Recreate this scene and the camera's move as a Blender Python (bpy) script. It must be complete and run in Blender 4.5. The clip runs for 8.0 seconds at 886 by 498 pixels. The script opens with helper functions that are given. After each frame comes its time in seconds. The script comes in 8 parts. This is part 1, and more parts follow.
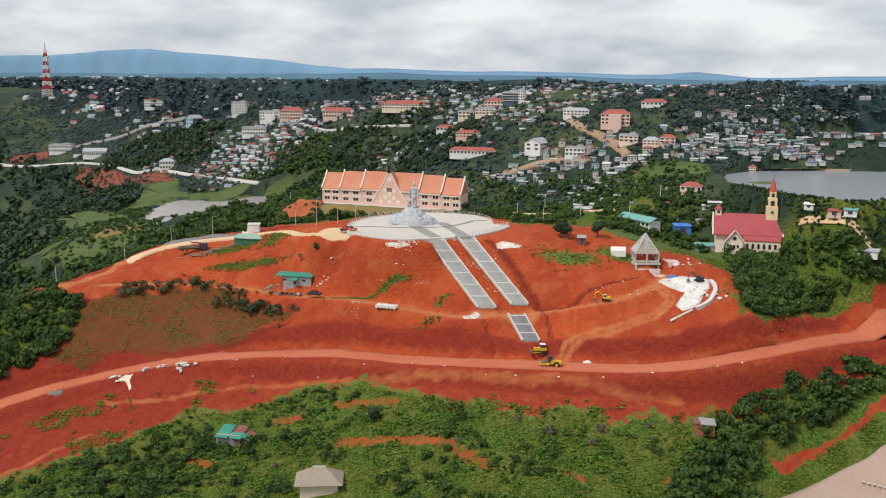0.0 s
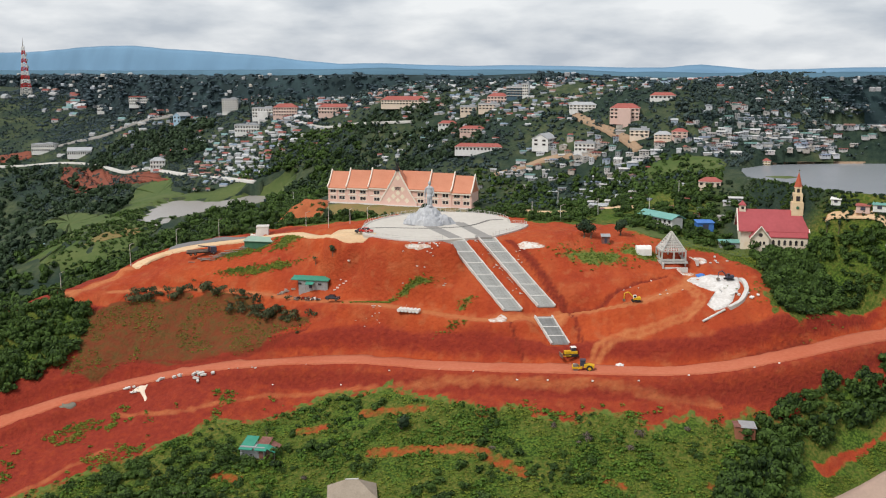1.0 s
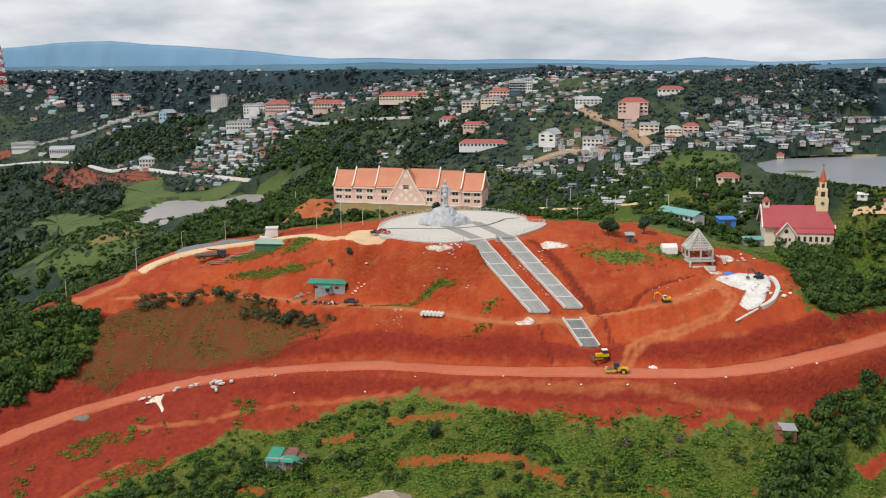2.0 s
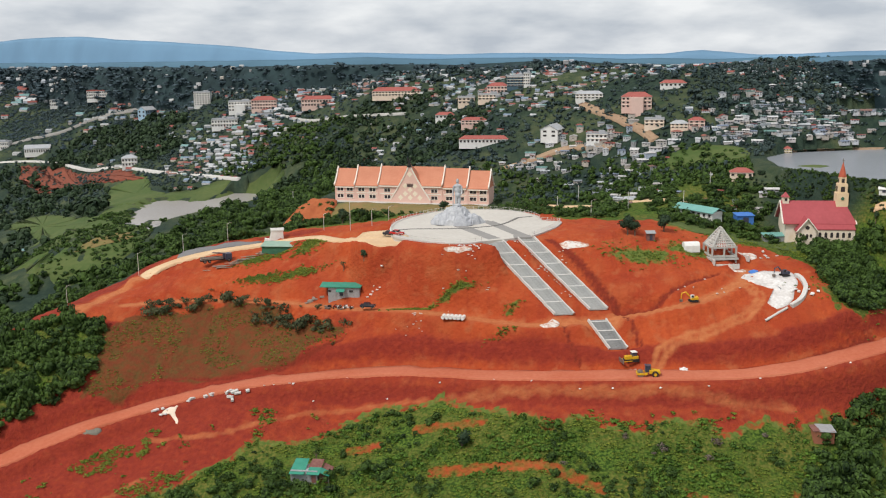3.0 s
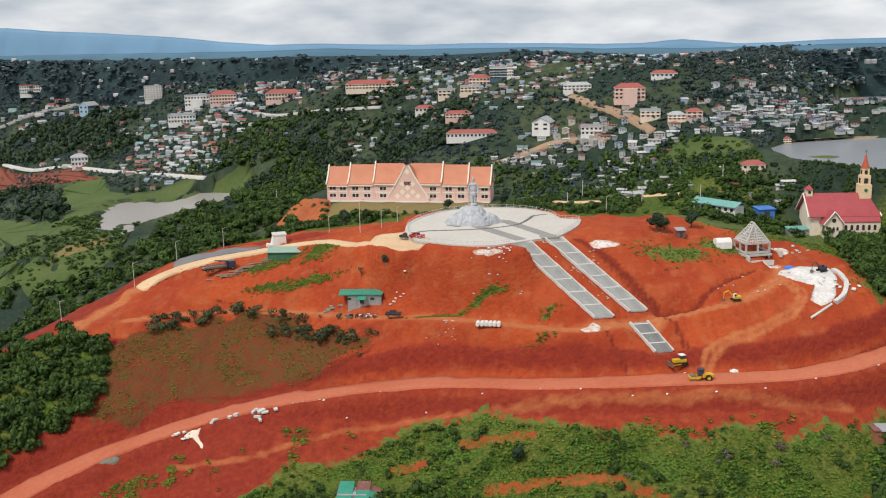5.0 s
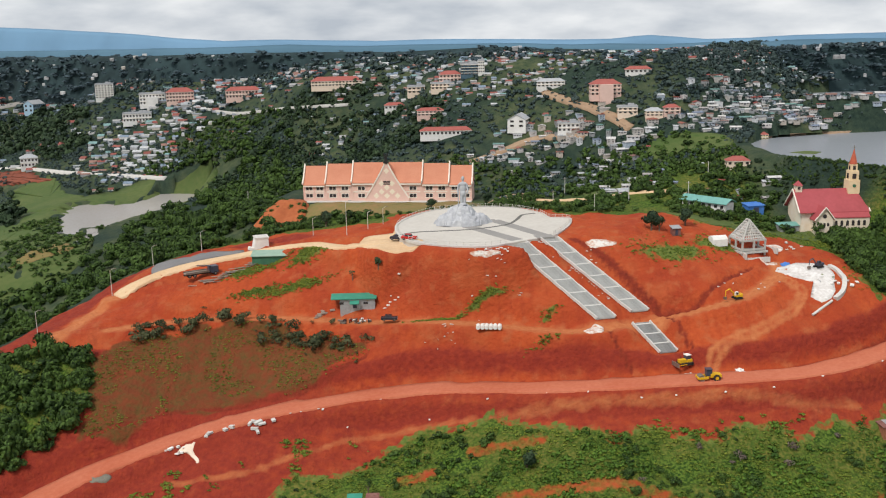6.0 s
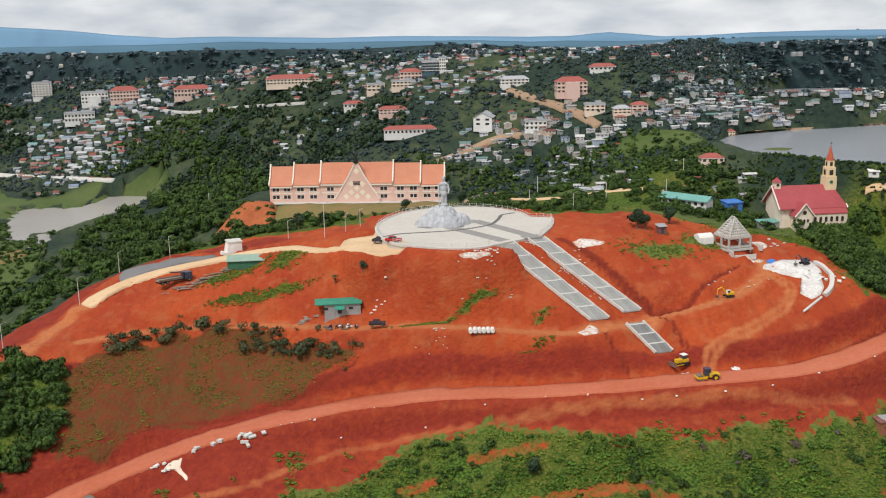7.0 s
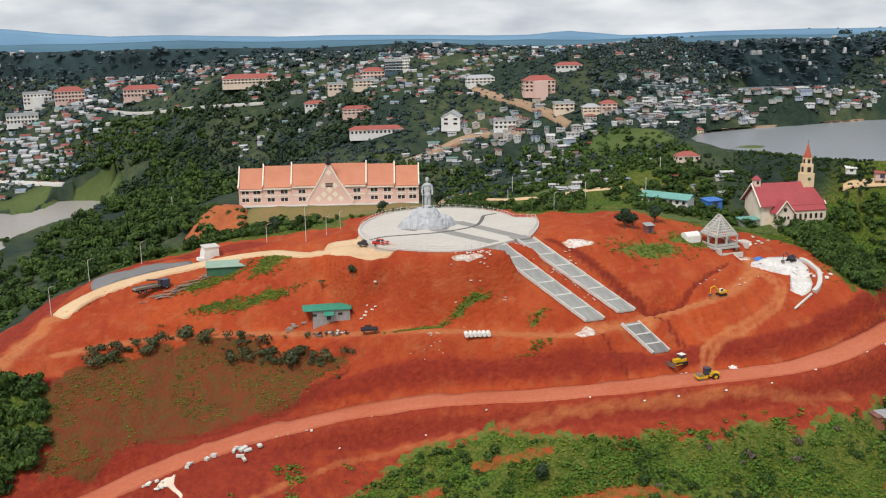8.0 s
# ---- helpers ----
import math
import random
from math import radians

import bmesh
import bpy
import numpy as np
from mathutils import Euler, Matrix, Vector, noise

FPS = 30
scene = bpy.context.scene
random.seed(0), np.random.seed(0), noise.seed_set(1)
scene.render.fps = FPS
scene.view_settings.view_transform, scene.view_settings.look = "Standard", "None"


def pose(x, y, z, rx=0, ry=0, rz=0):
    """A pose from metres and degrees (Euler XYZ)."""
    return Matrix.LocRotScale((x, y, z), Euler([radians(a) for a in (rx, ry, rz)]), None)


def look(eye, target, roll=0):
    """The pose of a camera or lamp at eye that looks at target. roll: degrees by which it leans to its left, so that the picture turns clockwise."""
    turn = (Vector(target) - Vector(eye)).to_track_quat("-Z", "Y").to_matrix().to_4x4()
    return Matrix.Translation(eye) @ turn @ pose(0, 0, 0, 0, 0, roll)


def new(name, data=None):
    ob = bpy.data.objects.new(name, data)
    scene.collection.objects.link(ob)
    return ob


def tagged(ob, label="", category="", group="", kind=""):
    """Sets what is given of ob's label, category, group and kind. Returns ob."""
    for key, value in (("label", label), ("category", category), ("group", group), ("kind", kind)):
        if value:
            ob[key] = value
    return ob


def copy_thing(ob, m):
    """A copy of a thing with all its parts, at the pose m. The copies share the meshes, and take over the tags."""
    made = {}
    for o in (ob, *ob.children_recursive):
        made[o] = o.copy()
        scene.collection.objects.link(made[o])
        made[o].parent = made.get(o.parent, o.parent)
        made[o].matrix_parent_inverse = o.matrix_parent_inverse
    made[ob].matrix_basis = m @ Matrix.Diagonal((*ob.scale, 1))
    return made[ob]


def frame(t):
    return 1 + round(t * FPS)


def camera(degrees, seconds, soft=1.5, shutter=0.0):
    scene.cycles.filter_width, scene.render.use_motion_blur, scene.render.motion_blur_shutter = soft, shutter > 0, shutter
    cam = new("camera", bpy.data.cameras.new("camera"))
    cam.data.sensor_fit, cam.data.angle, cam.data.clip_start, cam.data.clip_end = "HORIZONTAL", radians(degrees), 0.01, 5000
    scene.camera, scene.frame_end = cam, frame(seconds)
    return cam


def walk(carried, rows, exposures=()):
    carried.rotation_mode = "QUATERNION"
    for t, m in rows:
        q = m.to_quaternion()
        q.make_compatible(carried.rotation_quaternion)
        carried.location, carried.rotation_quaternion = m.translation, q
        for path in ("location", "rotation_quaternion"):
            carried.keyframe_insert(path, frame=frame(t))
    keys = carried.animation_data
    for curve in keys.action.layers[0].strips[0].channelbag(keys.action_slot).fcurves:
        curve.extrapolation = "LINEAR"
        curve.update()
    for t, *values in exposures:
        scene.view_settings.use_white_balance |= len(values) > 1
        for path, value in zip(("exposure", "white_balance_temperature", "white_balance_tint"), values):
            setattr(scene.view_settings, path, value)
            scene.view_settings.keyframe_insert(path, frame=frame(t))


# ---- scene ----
cam = camera(48.0, 8.0, soft=1.15)
PATH = [
    (0, (45.237, -100.458, 74.717), (11.528, 93.373, 38.755), 0.460),
    (0.5, (38.119, -97.927, 75.243), (7.019, 96.211, 38.592), 0.168),
    (1, (30.939, -94.966, 75.799), (2.205, 99.391, 38.387), -0.116),
    (1.5, (23.779, -92.254, 76.385), (-2.450, 102.309, 38.209), -0.343),
    (3, (1.369, -83.518, 78.057), (-15.030, 111.661, 37.606), -0.935),
    (3.5, (-6.159, -80.717, 78.506), (-18.819, 114.603, 37.399), -1.027),
    (4, (-13.741, -77.871, 79.067), (-22.347, 117.520, 37.257), -1.147),
    (5.5, (-36.126, -68.157, 80.283), (-29.827, 126.905, 36.564), -1.346),
    (6, (-43.692, -64.364, 80.423), (-30.418, 130.226, 36.167), -1.320),
    (6.5, (-51.340, -60.181, 80.582), (-30.600, 133.630, 35.780), -1.248),
    (7, (-58.496, -56.178, 80.345), (-30.399, 136.659, 35.353), -1.183),
    (7.5, (-65.750, -51.985, 80.120), (-30.243, 139.598, 35.003), -1.124),
    (8, (-72.916, -48.088, 80.196), (-30.493, 142.023, 34.826), -1.076),
]
walk(cam, [(t, look(eye, target, roll)) for t, eye, target, roll in PATH])

# ---- world, sun ----
world = bpy.data.worlds.new("sky")
scene.world = world
world.use_nodes = True
wt = world.node_tree
wt.nodes.clear()
w_out = wt.nodes.new("ShaderNodeOutputWorld")
w_bg = wt.nodes.new("ShaderNodeBackground")
w_sky = wt.nodes.new("ShaderNodeTexSky")
w_sky.sky_type = "NISHITA"
w_sky.sun_disc = False
w_sky.sun_elevation, w_sky.sun_rotation = radians(53), radians(-138)
w_bg.inputs[1].default_value = 0.1
# broken cloud cover over the clear sky
w_tc = wt.nodes.new("ShaderNodeTexCoord")
w_map = wt.nodes.new("ShaderNodeMapping")
w_map.inputs["Scale"].default_value = (4.0, 4.0, 13.0)
w_noise = wt.nodes.new("ShaderNodeTexNoise")
w_noise.inputs["Scale"].default_value, w_noise.inputs["Detail"].default_value = 2.2, 8.0
w_ramp = wt.nodes.new("ShaderNodeValToRGB")
w_ramp.color_ramp.elements[0].position, w_ramp.color_ramp.elements[0].color = 0.34, (5.0, 5.5, 6.2, 1)
w_ramp.color_ramp.elements[1].position, w_ramp.color_ramp.elements[1].color = 0.66, (9.0, 9.2, 9.4, 1)
w_mix = wt.nodes.new("ShaderNodeMixRGB")
w_mix.inputs[0].default_value = 0.93
wt.links.new(w_tc.outputs["Generated"], w_map.inputs["Vector"])
wt.links.new(w_map.outputs[0], w_noise.inputs["Vector"])
wt.links.new(w_noise.outputs["Fac"], w_ramp.inputs[0])
wt.links.new(w_sky.outputs[0], w_mix.inputs[1])
wt.links.new(w_ramp.outputs[0], w_mix.inputs[2])
wt.links.new(w_mix.outputs[0], w_bg.inputs[0])
wt.links.new(w_bg.outputs[0], w_out.inputs[0])
sun = new("sun", bpy.data.lights.new("sun", "SUN"))
sun.data.energy, sun.data.angle, sun.data.color = 2.75, radians(14), (1.0, 0.94, 0.86)
sun.matrix_world = look((-55, -62, 110), (0, 0, 0))


# ---- materials ----
def surface(name, c1, c2, rough=0.85, fine=2.0, coarse=0.15, bump=0.3, metal=0.0, own=0.0, coords="Object", ramp=(0.35, 0.65)):
    """Two colours mixed by noise at two scales; own: how far one object's shade differs from the next."""
    m = bpy.data.materials.new(name)
    m.use_nodes = True
    nt = m.node_tree
    bsdf = nt.nodes["Principled BSDF"]
    bsdf.inputs["Roughness"].default_value, bsdf.inputs["Metallic"].default_value = rough, metal
    bsdf.inputs["Specular IOR Level"].default_value = 0.25
    if coords == "World":
        src = nt.nodes.new("ShaderNodeNewGeometry").outputs["Position"]
    else:
        src = nt.nodes.new("ShaderNodeTexCoord").outputs["Object"]
    n1, n2 = nt.nodes.new("ShaderNodeTexNoise"), nt.nodes.new("ShaderNodeTexNoise")
    n1.inputs["Scale"].default_value, n1.inputs["Detail"].default_value = fine, 4
    n2.inputs["Scale"].default_value, n2.inputs["Detail"].default_value = coarse, 3
    add = nt.nodes.new("ShaderNodeMath")
    add.operation = "ADD"
    half = nt.nodes.new("ShaderNodeMath")
    half.operation, half.inputs[1].default_value = "MULTIPLY", 0.5
    cr = nt.nodes.new("ShaderNodeValToRGB")
    cr.color_ramp.elements[0].position, cr.color_ramp.elements[0].color = ramp[0], (*c1, 1)
    cr.color_ramp.elements[1].position, cr.color_ramp.elements[1].color = ramp[1], (*c2, 1)
    for n in (n1, n2):
        nt.links.new(src, n.inputs["Vector"])
    nt.links.new(n1.outputs["Fac"], add.inputs[0])
    nt.links.new(n2.outputs["Fac"], add.inputs[1])
    nt.links.new(add.outputs[0], half.inputs[0])
    nt.links.new(half.outputs[0], cr.inputs[0])
    colour = cr.outputs[0]
    if own:
        info = nt.nodes.new("ShaderNodeObjectInfo")
        hsv = nt.nodes.new("ShaderNodeHueSaturation")
        mr = nt.nodes.new("ShaderNodeMapRange")
        mr.inputs["To Min"].default_value, mr.inputs["To Max"].default_value = 1 - own, 1 + own
        nt.links.new(info.outputs["Random"], mr.inputs["Value"])
        nt.links.new(mr.outputs[0], hsv.inputs["Value"])
        nt.links.new(colour, hsv.inputs["Color"])
        colour = hsv.outputs[0]
    nt.links.new(colour, bsdf.inputs["Base Color"])
    if bump:
        b = nt.nodes.new("ShaderNodeBump")
        b.inputs["Strength"].default_value, b.inputs["Distance"].default_value = bump, 0.15
        nt.links.new(n1.outputs["Fac"], b.inputs["Height"])
        nt.links.new(b.outputs[0], bsdf.inputs["Normal"])
    return m


def many(name, colours, by="object", rough=0.8, fine=1.5):
    """One of several colours for each object, or for each separate piece of a mesh, with grime over it."""
    m = bpy.data.materials.new(name)
    m.use_nodes = True
    nt = m.node_tree
    bsdf = nt.nodes["Principled BSDF"]
    bsdf.inputs["Roughness"].default_value = rough
    bsdf.inputs["Specular IOR Level"].default_value = 0.25
    if by == "object":
        rnd = nt.nodes.new("ShaderNodeObjectInfo").outputs["Random"]
    else:
        rnd = nt.nodes.new("ShaderNodeNewGeometry").outputs["Random Per Island"]
    cr = nt.nodes.new("ShaderNodeValToRGB")
    cr.color_ramp.interpolation = "CONSTANT"
    while len(cr.color_ramp.elements) < len(colours):
        cr.color_ramp.elements.new(0.99)
    for i, c in enumerate(colours):
        cr.color_ramp.elements[i].position, cr.color_ramp.elements[i].color = i / len(colours), (*c, 1)
    nz = nt.nodes.new("ShaderNodeTexNoise")
    nz.inputs["Scale"].default_value, nz.inputs["Detail"].default_value = fine, 4
    nt.links.new(nt.nodes.new("ShaderNodeNewGeometry").outputs["Position"], nz.inputs["Vector"])
    mr = nt.nodes.new("ShaderNodeMapRange")
    mr.inputs["From Min"].default_value, mr.inputs["From Max"].default_value = 0.3, 0.7
    mr.inputs["To Min"].default_value, mr.inputs["To Max"].default_value = 0.7, 1.1
    hsv = nt.nodes.new("ShaderNodeHueSaturation")
    nt.links.new(nz.outputs["Fac"], mr.inputs["Value"])
    nt.links.new(mr.outputs[0], hsv.inputs["Value"])
    nt.links.new(rnd, cr.inputs[0])
    nt.links.new(cr.outputs[0], hsv.inputs["Color"])
    nt.links.new(hsv.outputs[0], bsdf.inputs["Base Color"])
    return m


def leaves(name, dark, light, spread=0.35):
    """Foliage: each clump of its own shade, the crowns tinted over several metres."""
    m = bpy.data.materials.new(name)
    m.use_nodes = True
    nt = m.node_tree
    bsdf = nt.nodes["Principled BSDF"]
    bsdf.inputs["Roughness"].default_value = 0.7
    bsdf.inputs["Specular IOR Level"].default_value = 0.2
    geo = nt.nodes.new("ShaderNodeNewGeometry")
    nz = nt.nodes.new("ShaderNodeTexNoise")
    nz.inputs["Scale"].default_value, nz.inputs["Detail"].default_value = 0.16, 3
    nt.links.new(geo.outputs["Position"], nz.inputs["Vector"])
    a = nt.nodes.new("ShaderNodeMath")
    a.operation, a.inputs[1].default_value = "MULTIPLY", spread
    nt.links.new(geo.outputs["Random Per Island"], a.inputs[0])
    b = nt.nodes.new("ShaderNodeMath")
    b.operation = "ADD"
    nt.links.new(a.outputs[0], b.inputs[0])
    nt.links.new(nz.outputs["Fac"], b.inputs[1])
    cr = nt.nodes.new("ShaderNodeValToRGB")
    cr.color_ramp.elements[0].position, cr.color_ramp.elements[0].color = 0.4, (*dark, 1)
    cr.color_ramp.elements[1].position, cr.color_ramp.elements[1].color = 0.6 + spread, (*light, 1)
    nt.links.new(b.outputs[0], cr.inputs[0])
    nt.links.new(cr.outputs[0], bsdf.inputs["Base Color"])
    return m


M_ROAD = surface("dirt_road", (0.50, 0.16, 0.090), (0.43, 0.11, 0.055), 0.95, 1.2, 0.08, 0.3, coords="World")
M_DUSTROAD = surface("dusty_asphalt", (0.42, 0.30, 0.24), (0.36, 0.26, 0.21), 0.9, 1.5, 0.1, 0.1, coords="World")
M_BEIGE = surface("compacted_gravel", (0.66, 0.48, 0.30), (0.58, 0.38, 0.22), 0.95, 1.5, 0.1, 0.2, coords="World")
M_ASPHALT = surface("asphalt", (0.16, 0.16, 0.165), (0.21, 0.20, 0.20), 0.9, 2.0, 0.1, 0.15, coords="World")
M_PALE = surface("pale_paving", (0.56, 0.53, 0.48), (0.49, 0.455, 0.41), 0.8, 0.8, 0.1, 0.08, coords="World")
M_PAVE2 = surface("grey_paving", (0.30, 0.285, 0.265), (0.25, 0.24, 0.23), 0.8, 1.0, 0.2, 0.08, coords="World")
M_DARKBAND = surface("dark_curved_band", (0.10, 0.10, 0.09), (0.14, 0.13, 0.12), 0.8, 1.0, 0.2, 0.05, coords="World")
M_SLAB = surface("grey_granite", (0.46, 0.46, 0.45), (0.34, 0.34, 0.33), 0.75, 1.4, 0.3, 0.1, own=0.03)
# the granite in a darker grey, for the short lower flight
M_SLABDARK = surface("darker_granite", (0.34, 0.34, 0.335), (0.22, 0.22, 0.22), 0.8, 1.4, 0.3, 0.15, own=0.05)
M_KERB = surface("pale_concrete", (0.62, 0.60, 0.57), (0.50, 0.48, 0.45), 0.85, 2.0, 0.3, 0.15)
M_WHITE = surface("white_sheet", (0.80, 0.79, 0.76), (0.68, 0.66, 0.63), 0.7, 1.0, 0.3, 0.2)
M_LIME = surface("spilled_lime", (0.66, 0.62, 0.58), (0.46, 0.24, 0.16), 0.95, 1.2, 0.3, 0.4, coords="World", ramp=(0.44, 0.60))
M_STONE = surface("carved_grey_stone", (0.52, 0.53, 0.55), (0.36, 0.37, 0.40), 0.8, 1.0, 0.3, 0.5)
M_TILE = surface("orange_roof_tiles", (0.58, 0.25, 0.155), (0.51, 0.20, 0.12), 0.75, 3.0, 0.25, 0.3)
M_WALLP = surface("pale_pink_wall", (0.75, 0.51, 0.435), (0.69, 0.455, 0.38), 0.85, 1.5, 0.2, 0.05)
M_CREAM = surface("cream_wall", (0.78, 0.64, 0.52), (0.70, 0.57, 0.46), 0.85, 1.5, 0.2, 0.05)
M_BUFF = surface("buff_panel", (0.82, 0.72, 0.58), (0.76, 0.66, 0.52), 0.8, 1.5, 0.3, 0.05)
M_TRIM = surface("white_trim", (0.82, 0.76, 0.68), (0.74, 0.67, 0.58), 0.7, 2.0, 0.3, 0.05)
M_GLASS = surface("dark_window_glass", (0.035, 0.03, 0.035), (0.06, 0.05, 0.05), 0.15, 1.0, 0.3, 0.0)
M_CHURCH = surface("red_metal_roof", (0.40, 0.082, 0.092), (0.33, 0.066, 0.074), 0.55, 1.0, 0.2, 0.05)
M_SPIRE = surface("orange_spire", (0.50, 0.12, 0.06), (0.42, 0.09, 0.05), 0.6, 1.0, 0.3, 0.05)
M_TOWER = surface("yellow_cream_plaster", (0.78, 0.62, 0.42), (0.72, 0.54, 0.33), 0.85, 1.0, 0.3, 0.05)
M_CHW = surface("church_plaster", (0.76, 0.68, 0.58), (0.70, 0.58, 0.44), 0.85, 1.0, 0.3, 0.05)
M_GREENROOF = surface("green_sheet_roof", (0.035, 0.22, 0.15), (0.05, 0.27, 0.19), 0.5, 1.0, 0.4, 0.05)
M_TEAL = surface("teal_sheet_roof", (0.17, 0.38, 0.34), (0.13, 0.31, 0.28), 0.5, 1.0, 0.4, 0.05)
M_RUST = surface("rusted_sheet", (0.16, 0.06, 0.05), (0.24, 0.12, 0.10), 0.7, 2.0, 0.5, 0.15)
M_TIN = surface("grey_tin", (0.42, 0.43, 0.44), (0.32, 0.32, 0.33), 0.5, 2.0, 0.5, 0.1, metal=0.3)
M_DGREEN = surface("dark_green_tin", (0.06, 0.17, 0.10), (0.045, 0.13, 0.08), 0.6, 1.0, 0.4, 0.1)
M_SHEDTOP = surface("pale_green_tin", (0.30, 0.40, 0.32), (0.22, 0.34, 0.27), 0.55, 1.0, 0.4, 0.05)
M_CONC = surface("bare_concrete", (0.50, 0.49, 0.46), (0.40, 0.39, 0.37), 0.9, 2.0, 0.4, 0.2)
M_BRICK = surface("raw_brick", (0.36, 0.14, 0.08), (0.28, 0.11, 0.07), 0.9, 4.0, 0.5, 0.3)
M_YELLOW = surface("yellow_machine_paint", (0.72, 0.42, 0.02), (0.62, 0.35, 0.02), 0.5, 2.0, 0.5, 0.0)
M_BLACK = surface("black_rubber", (0.02, 0.02, 0.02), (0.035, 0.03, 0.03), 0.8, 3.0, 0.5, 0.1)
M_STEEL = surface("worn_steel", (0.30, 0.27, 0.24), (0.22, 0.17, 0.14), 0.5, 2.0, 0.5, 0.1, metal=0.6)
M_CAB = surface("dark_cab", (0.05, 0.055, 0.08), (0.07, 0.07, 0.10), 0.3, 1.0, 0.5, 0.0)
M_BLUE = surface("blue_tarp", (0.05, 0.16, 0.48), (0.08, 0.22, 0.58), 0.5, 2.0, 0.5, 0.3)
M_CARRED = surface("red_car_paint", (0.50, 0.03, 0.025), (0.45, 0.025, 0.02), 0.25, 1.0, 0.5, 0.0)
M_CARDARK = surface("dark_car_paint", (0.03, 0.03, 0.04), (0.04, 0.04, 0.05), 0.25, 1.0, 0.5, 0.0)
M_BARK = surface("bark", (0.12, 0.085, 0.06), (0.17, 0.13, 0.10), 0.95, 4.0, 0.5, 0.5)
M_WOOD = surface("grey_timber", (0.26, 0.21, 0.17), (0.34, 0.29, 0.25), 0.9, 3.0, 0.5, 0.3)
M_LEAF = leaves("broad_leaves", (0.006, 0.018, 0.005), (0.066, 0.118, 0.022), 0.5)
M_DUSTY = leaves("dusty_leaves", (0.022, 0.032, 0.014), (0.095, 0.10, 0.045), 0.5)
M_SCRUB = leaves("scrub_leaves", (0.018, 0.050, 0.007), (0.105, 0.19, 0.024), 0.5)
M_DRYLAWN = surface("dry_lawn", (0.26, 0.16, 0.07), (0.15, 0.15, 0.05), 0.95, 0.9, 0.12, 0.3, coords="World")
M_LEAFDARK = leaves("dark_leaves", (0.009, 0.022, 0.012), (0.052, 0.086, 0.038))
# leaves further off: blue distance haze mixed into their colours
M_LEAFHAZE = leaves("haze_blue_leaves", (0.013, 0.029, 0.032), (0.074, 0.106, 0.096))
M_LEAFFAR = leaves("far_haze_tint_leaves", (0.028, 0.050, 0.062), (0.066, 0.096, 0.112))
M_GRASS = leaves("grass_blades", (0.040, 0.090, 0.010), (0.190, 0.225, 0.030), 0.5)
M_PAVEWHITE = surface("white_stone_chips", (0.74, 0.72, 0.70), (0.50, 0.46, 0.43), 0.9, 1.4, 0.3, 0.3, coords="World")
M_DRY = leaves("dry_twigs", (0.10, 0.075, 0.06), (0.20, 0.16, 0.14))
# pale base colours: reflected sky painted into the water, besides the silt
M_WATER = surface("sky_grey_water", (0.27, 0.29, 0.32), (0.30, 0.32, 0.35), 0.22, 0.9, 0.02, 0.25, coords="World")
M_POND = surface("silt_and_sky_water", (0.40, 0.38, 0.37), (0.36, 0.33, 0.30), 0.2, 0.9, 0.02, 0.15, coords="World")
M_WALLS = many("house_walls", [(0.52, 0.53, 0.55), (0.48, 0.46, 0.44), (0.60, 0.61, 0.63), (0.40, 0.46, 0.54), (0.48, 0.43, 0.38), (0.30, 0.31, 0.32), (0.54, 0.51, 0.50)])
M_ROOFS = many("house_roofs", [(0.42, 0.44, 0.46), (0.26, 0.07, 0.06), (0.55, 0.56, 0.57), (0.30, 0.12, 0.09), (0.22, 0.24, 0.26), (0.24, 0.14, 0.12), (0.14, 0.25, 0.23), (0.50, 0.49, 0.48), (0.20, 0.24, 0.32), (0.36, 0.34, 0.33), (0.46, 0.47, 0.49), (0.58, 0.57, 0.56)])
M_FARH = many("far_house_walls", [(0.55, 0.55, 0.55), (0.42, 0.42, 0.43), (0.60, 0.60, 0.60), (0.44, 0.47, 0.52), (0.34, 0.34, 0.35), (0.52, 0.48, 0.43)], by="piece")
M_FARR = many("far_house_roofs", [(0.36, 0.38, 0.40), (0.27, 0.09, 0.075), (0.46, 0.47, 0.49), (0.24, 0.26, 0.29), (0.30, 0.17, 0.14), (0.20, 0.33, 0.33), (0.52, 0.53, 0.54), (0.22, 0.28, 0.36), (0.40, 0.40, 0.40), (0.30, 0.10, 0.085)], by="piece")

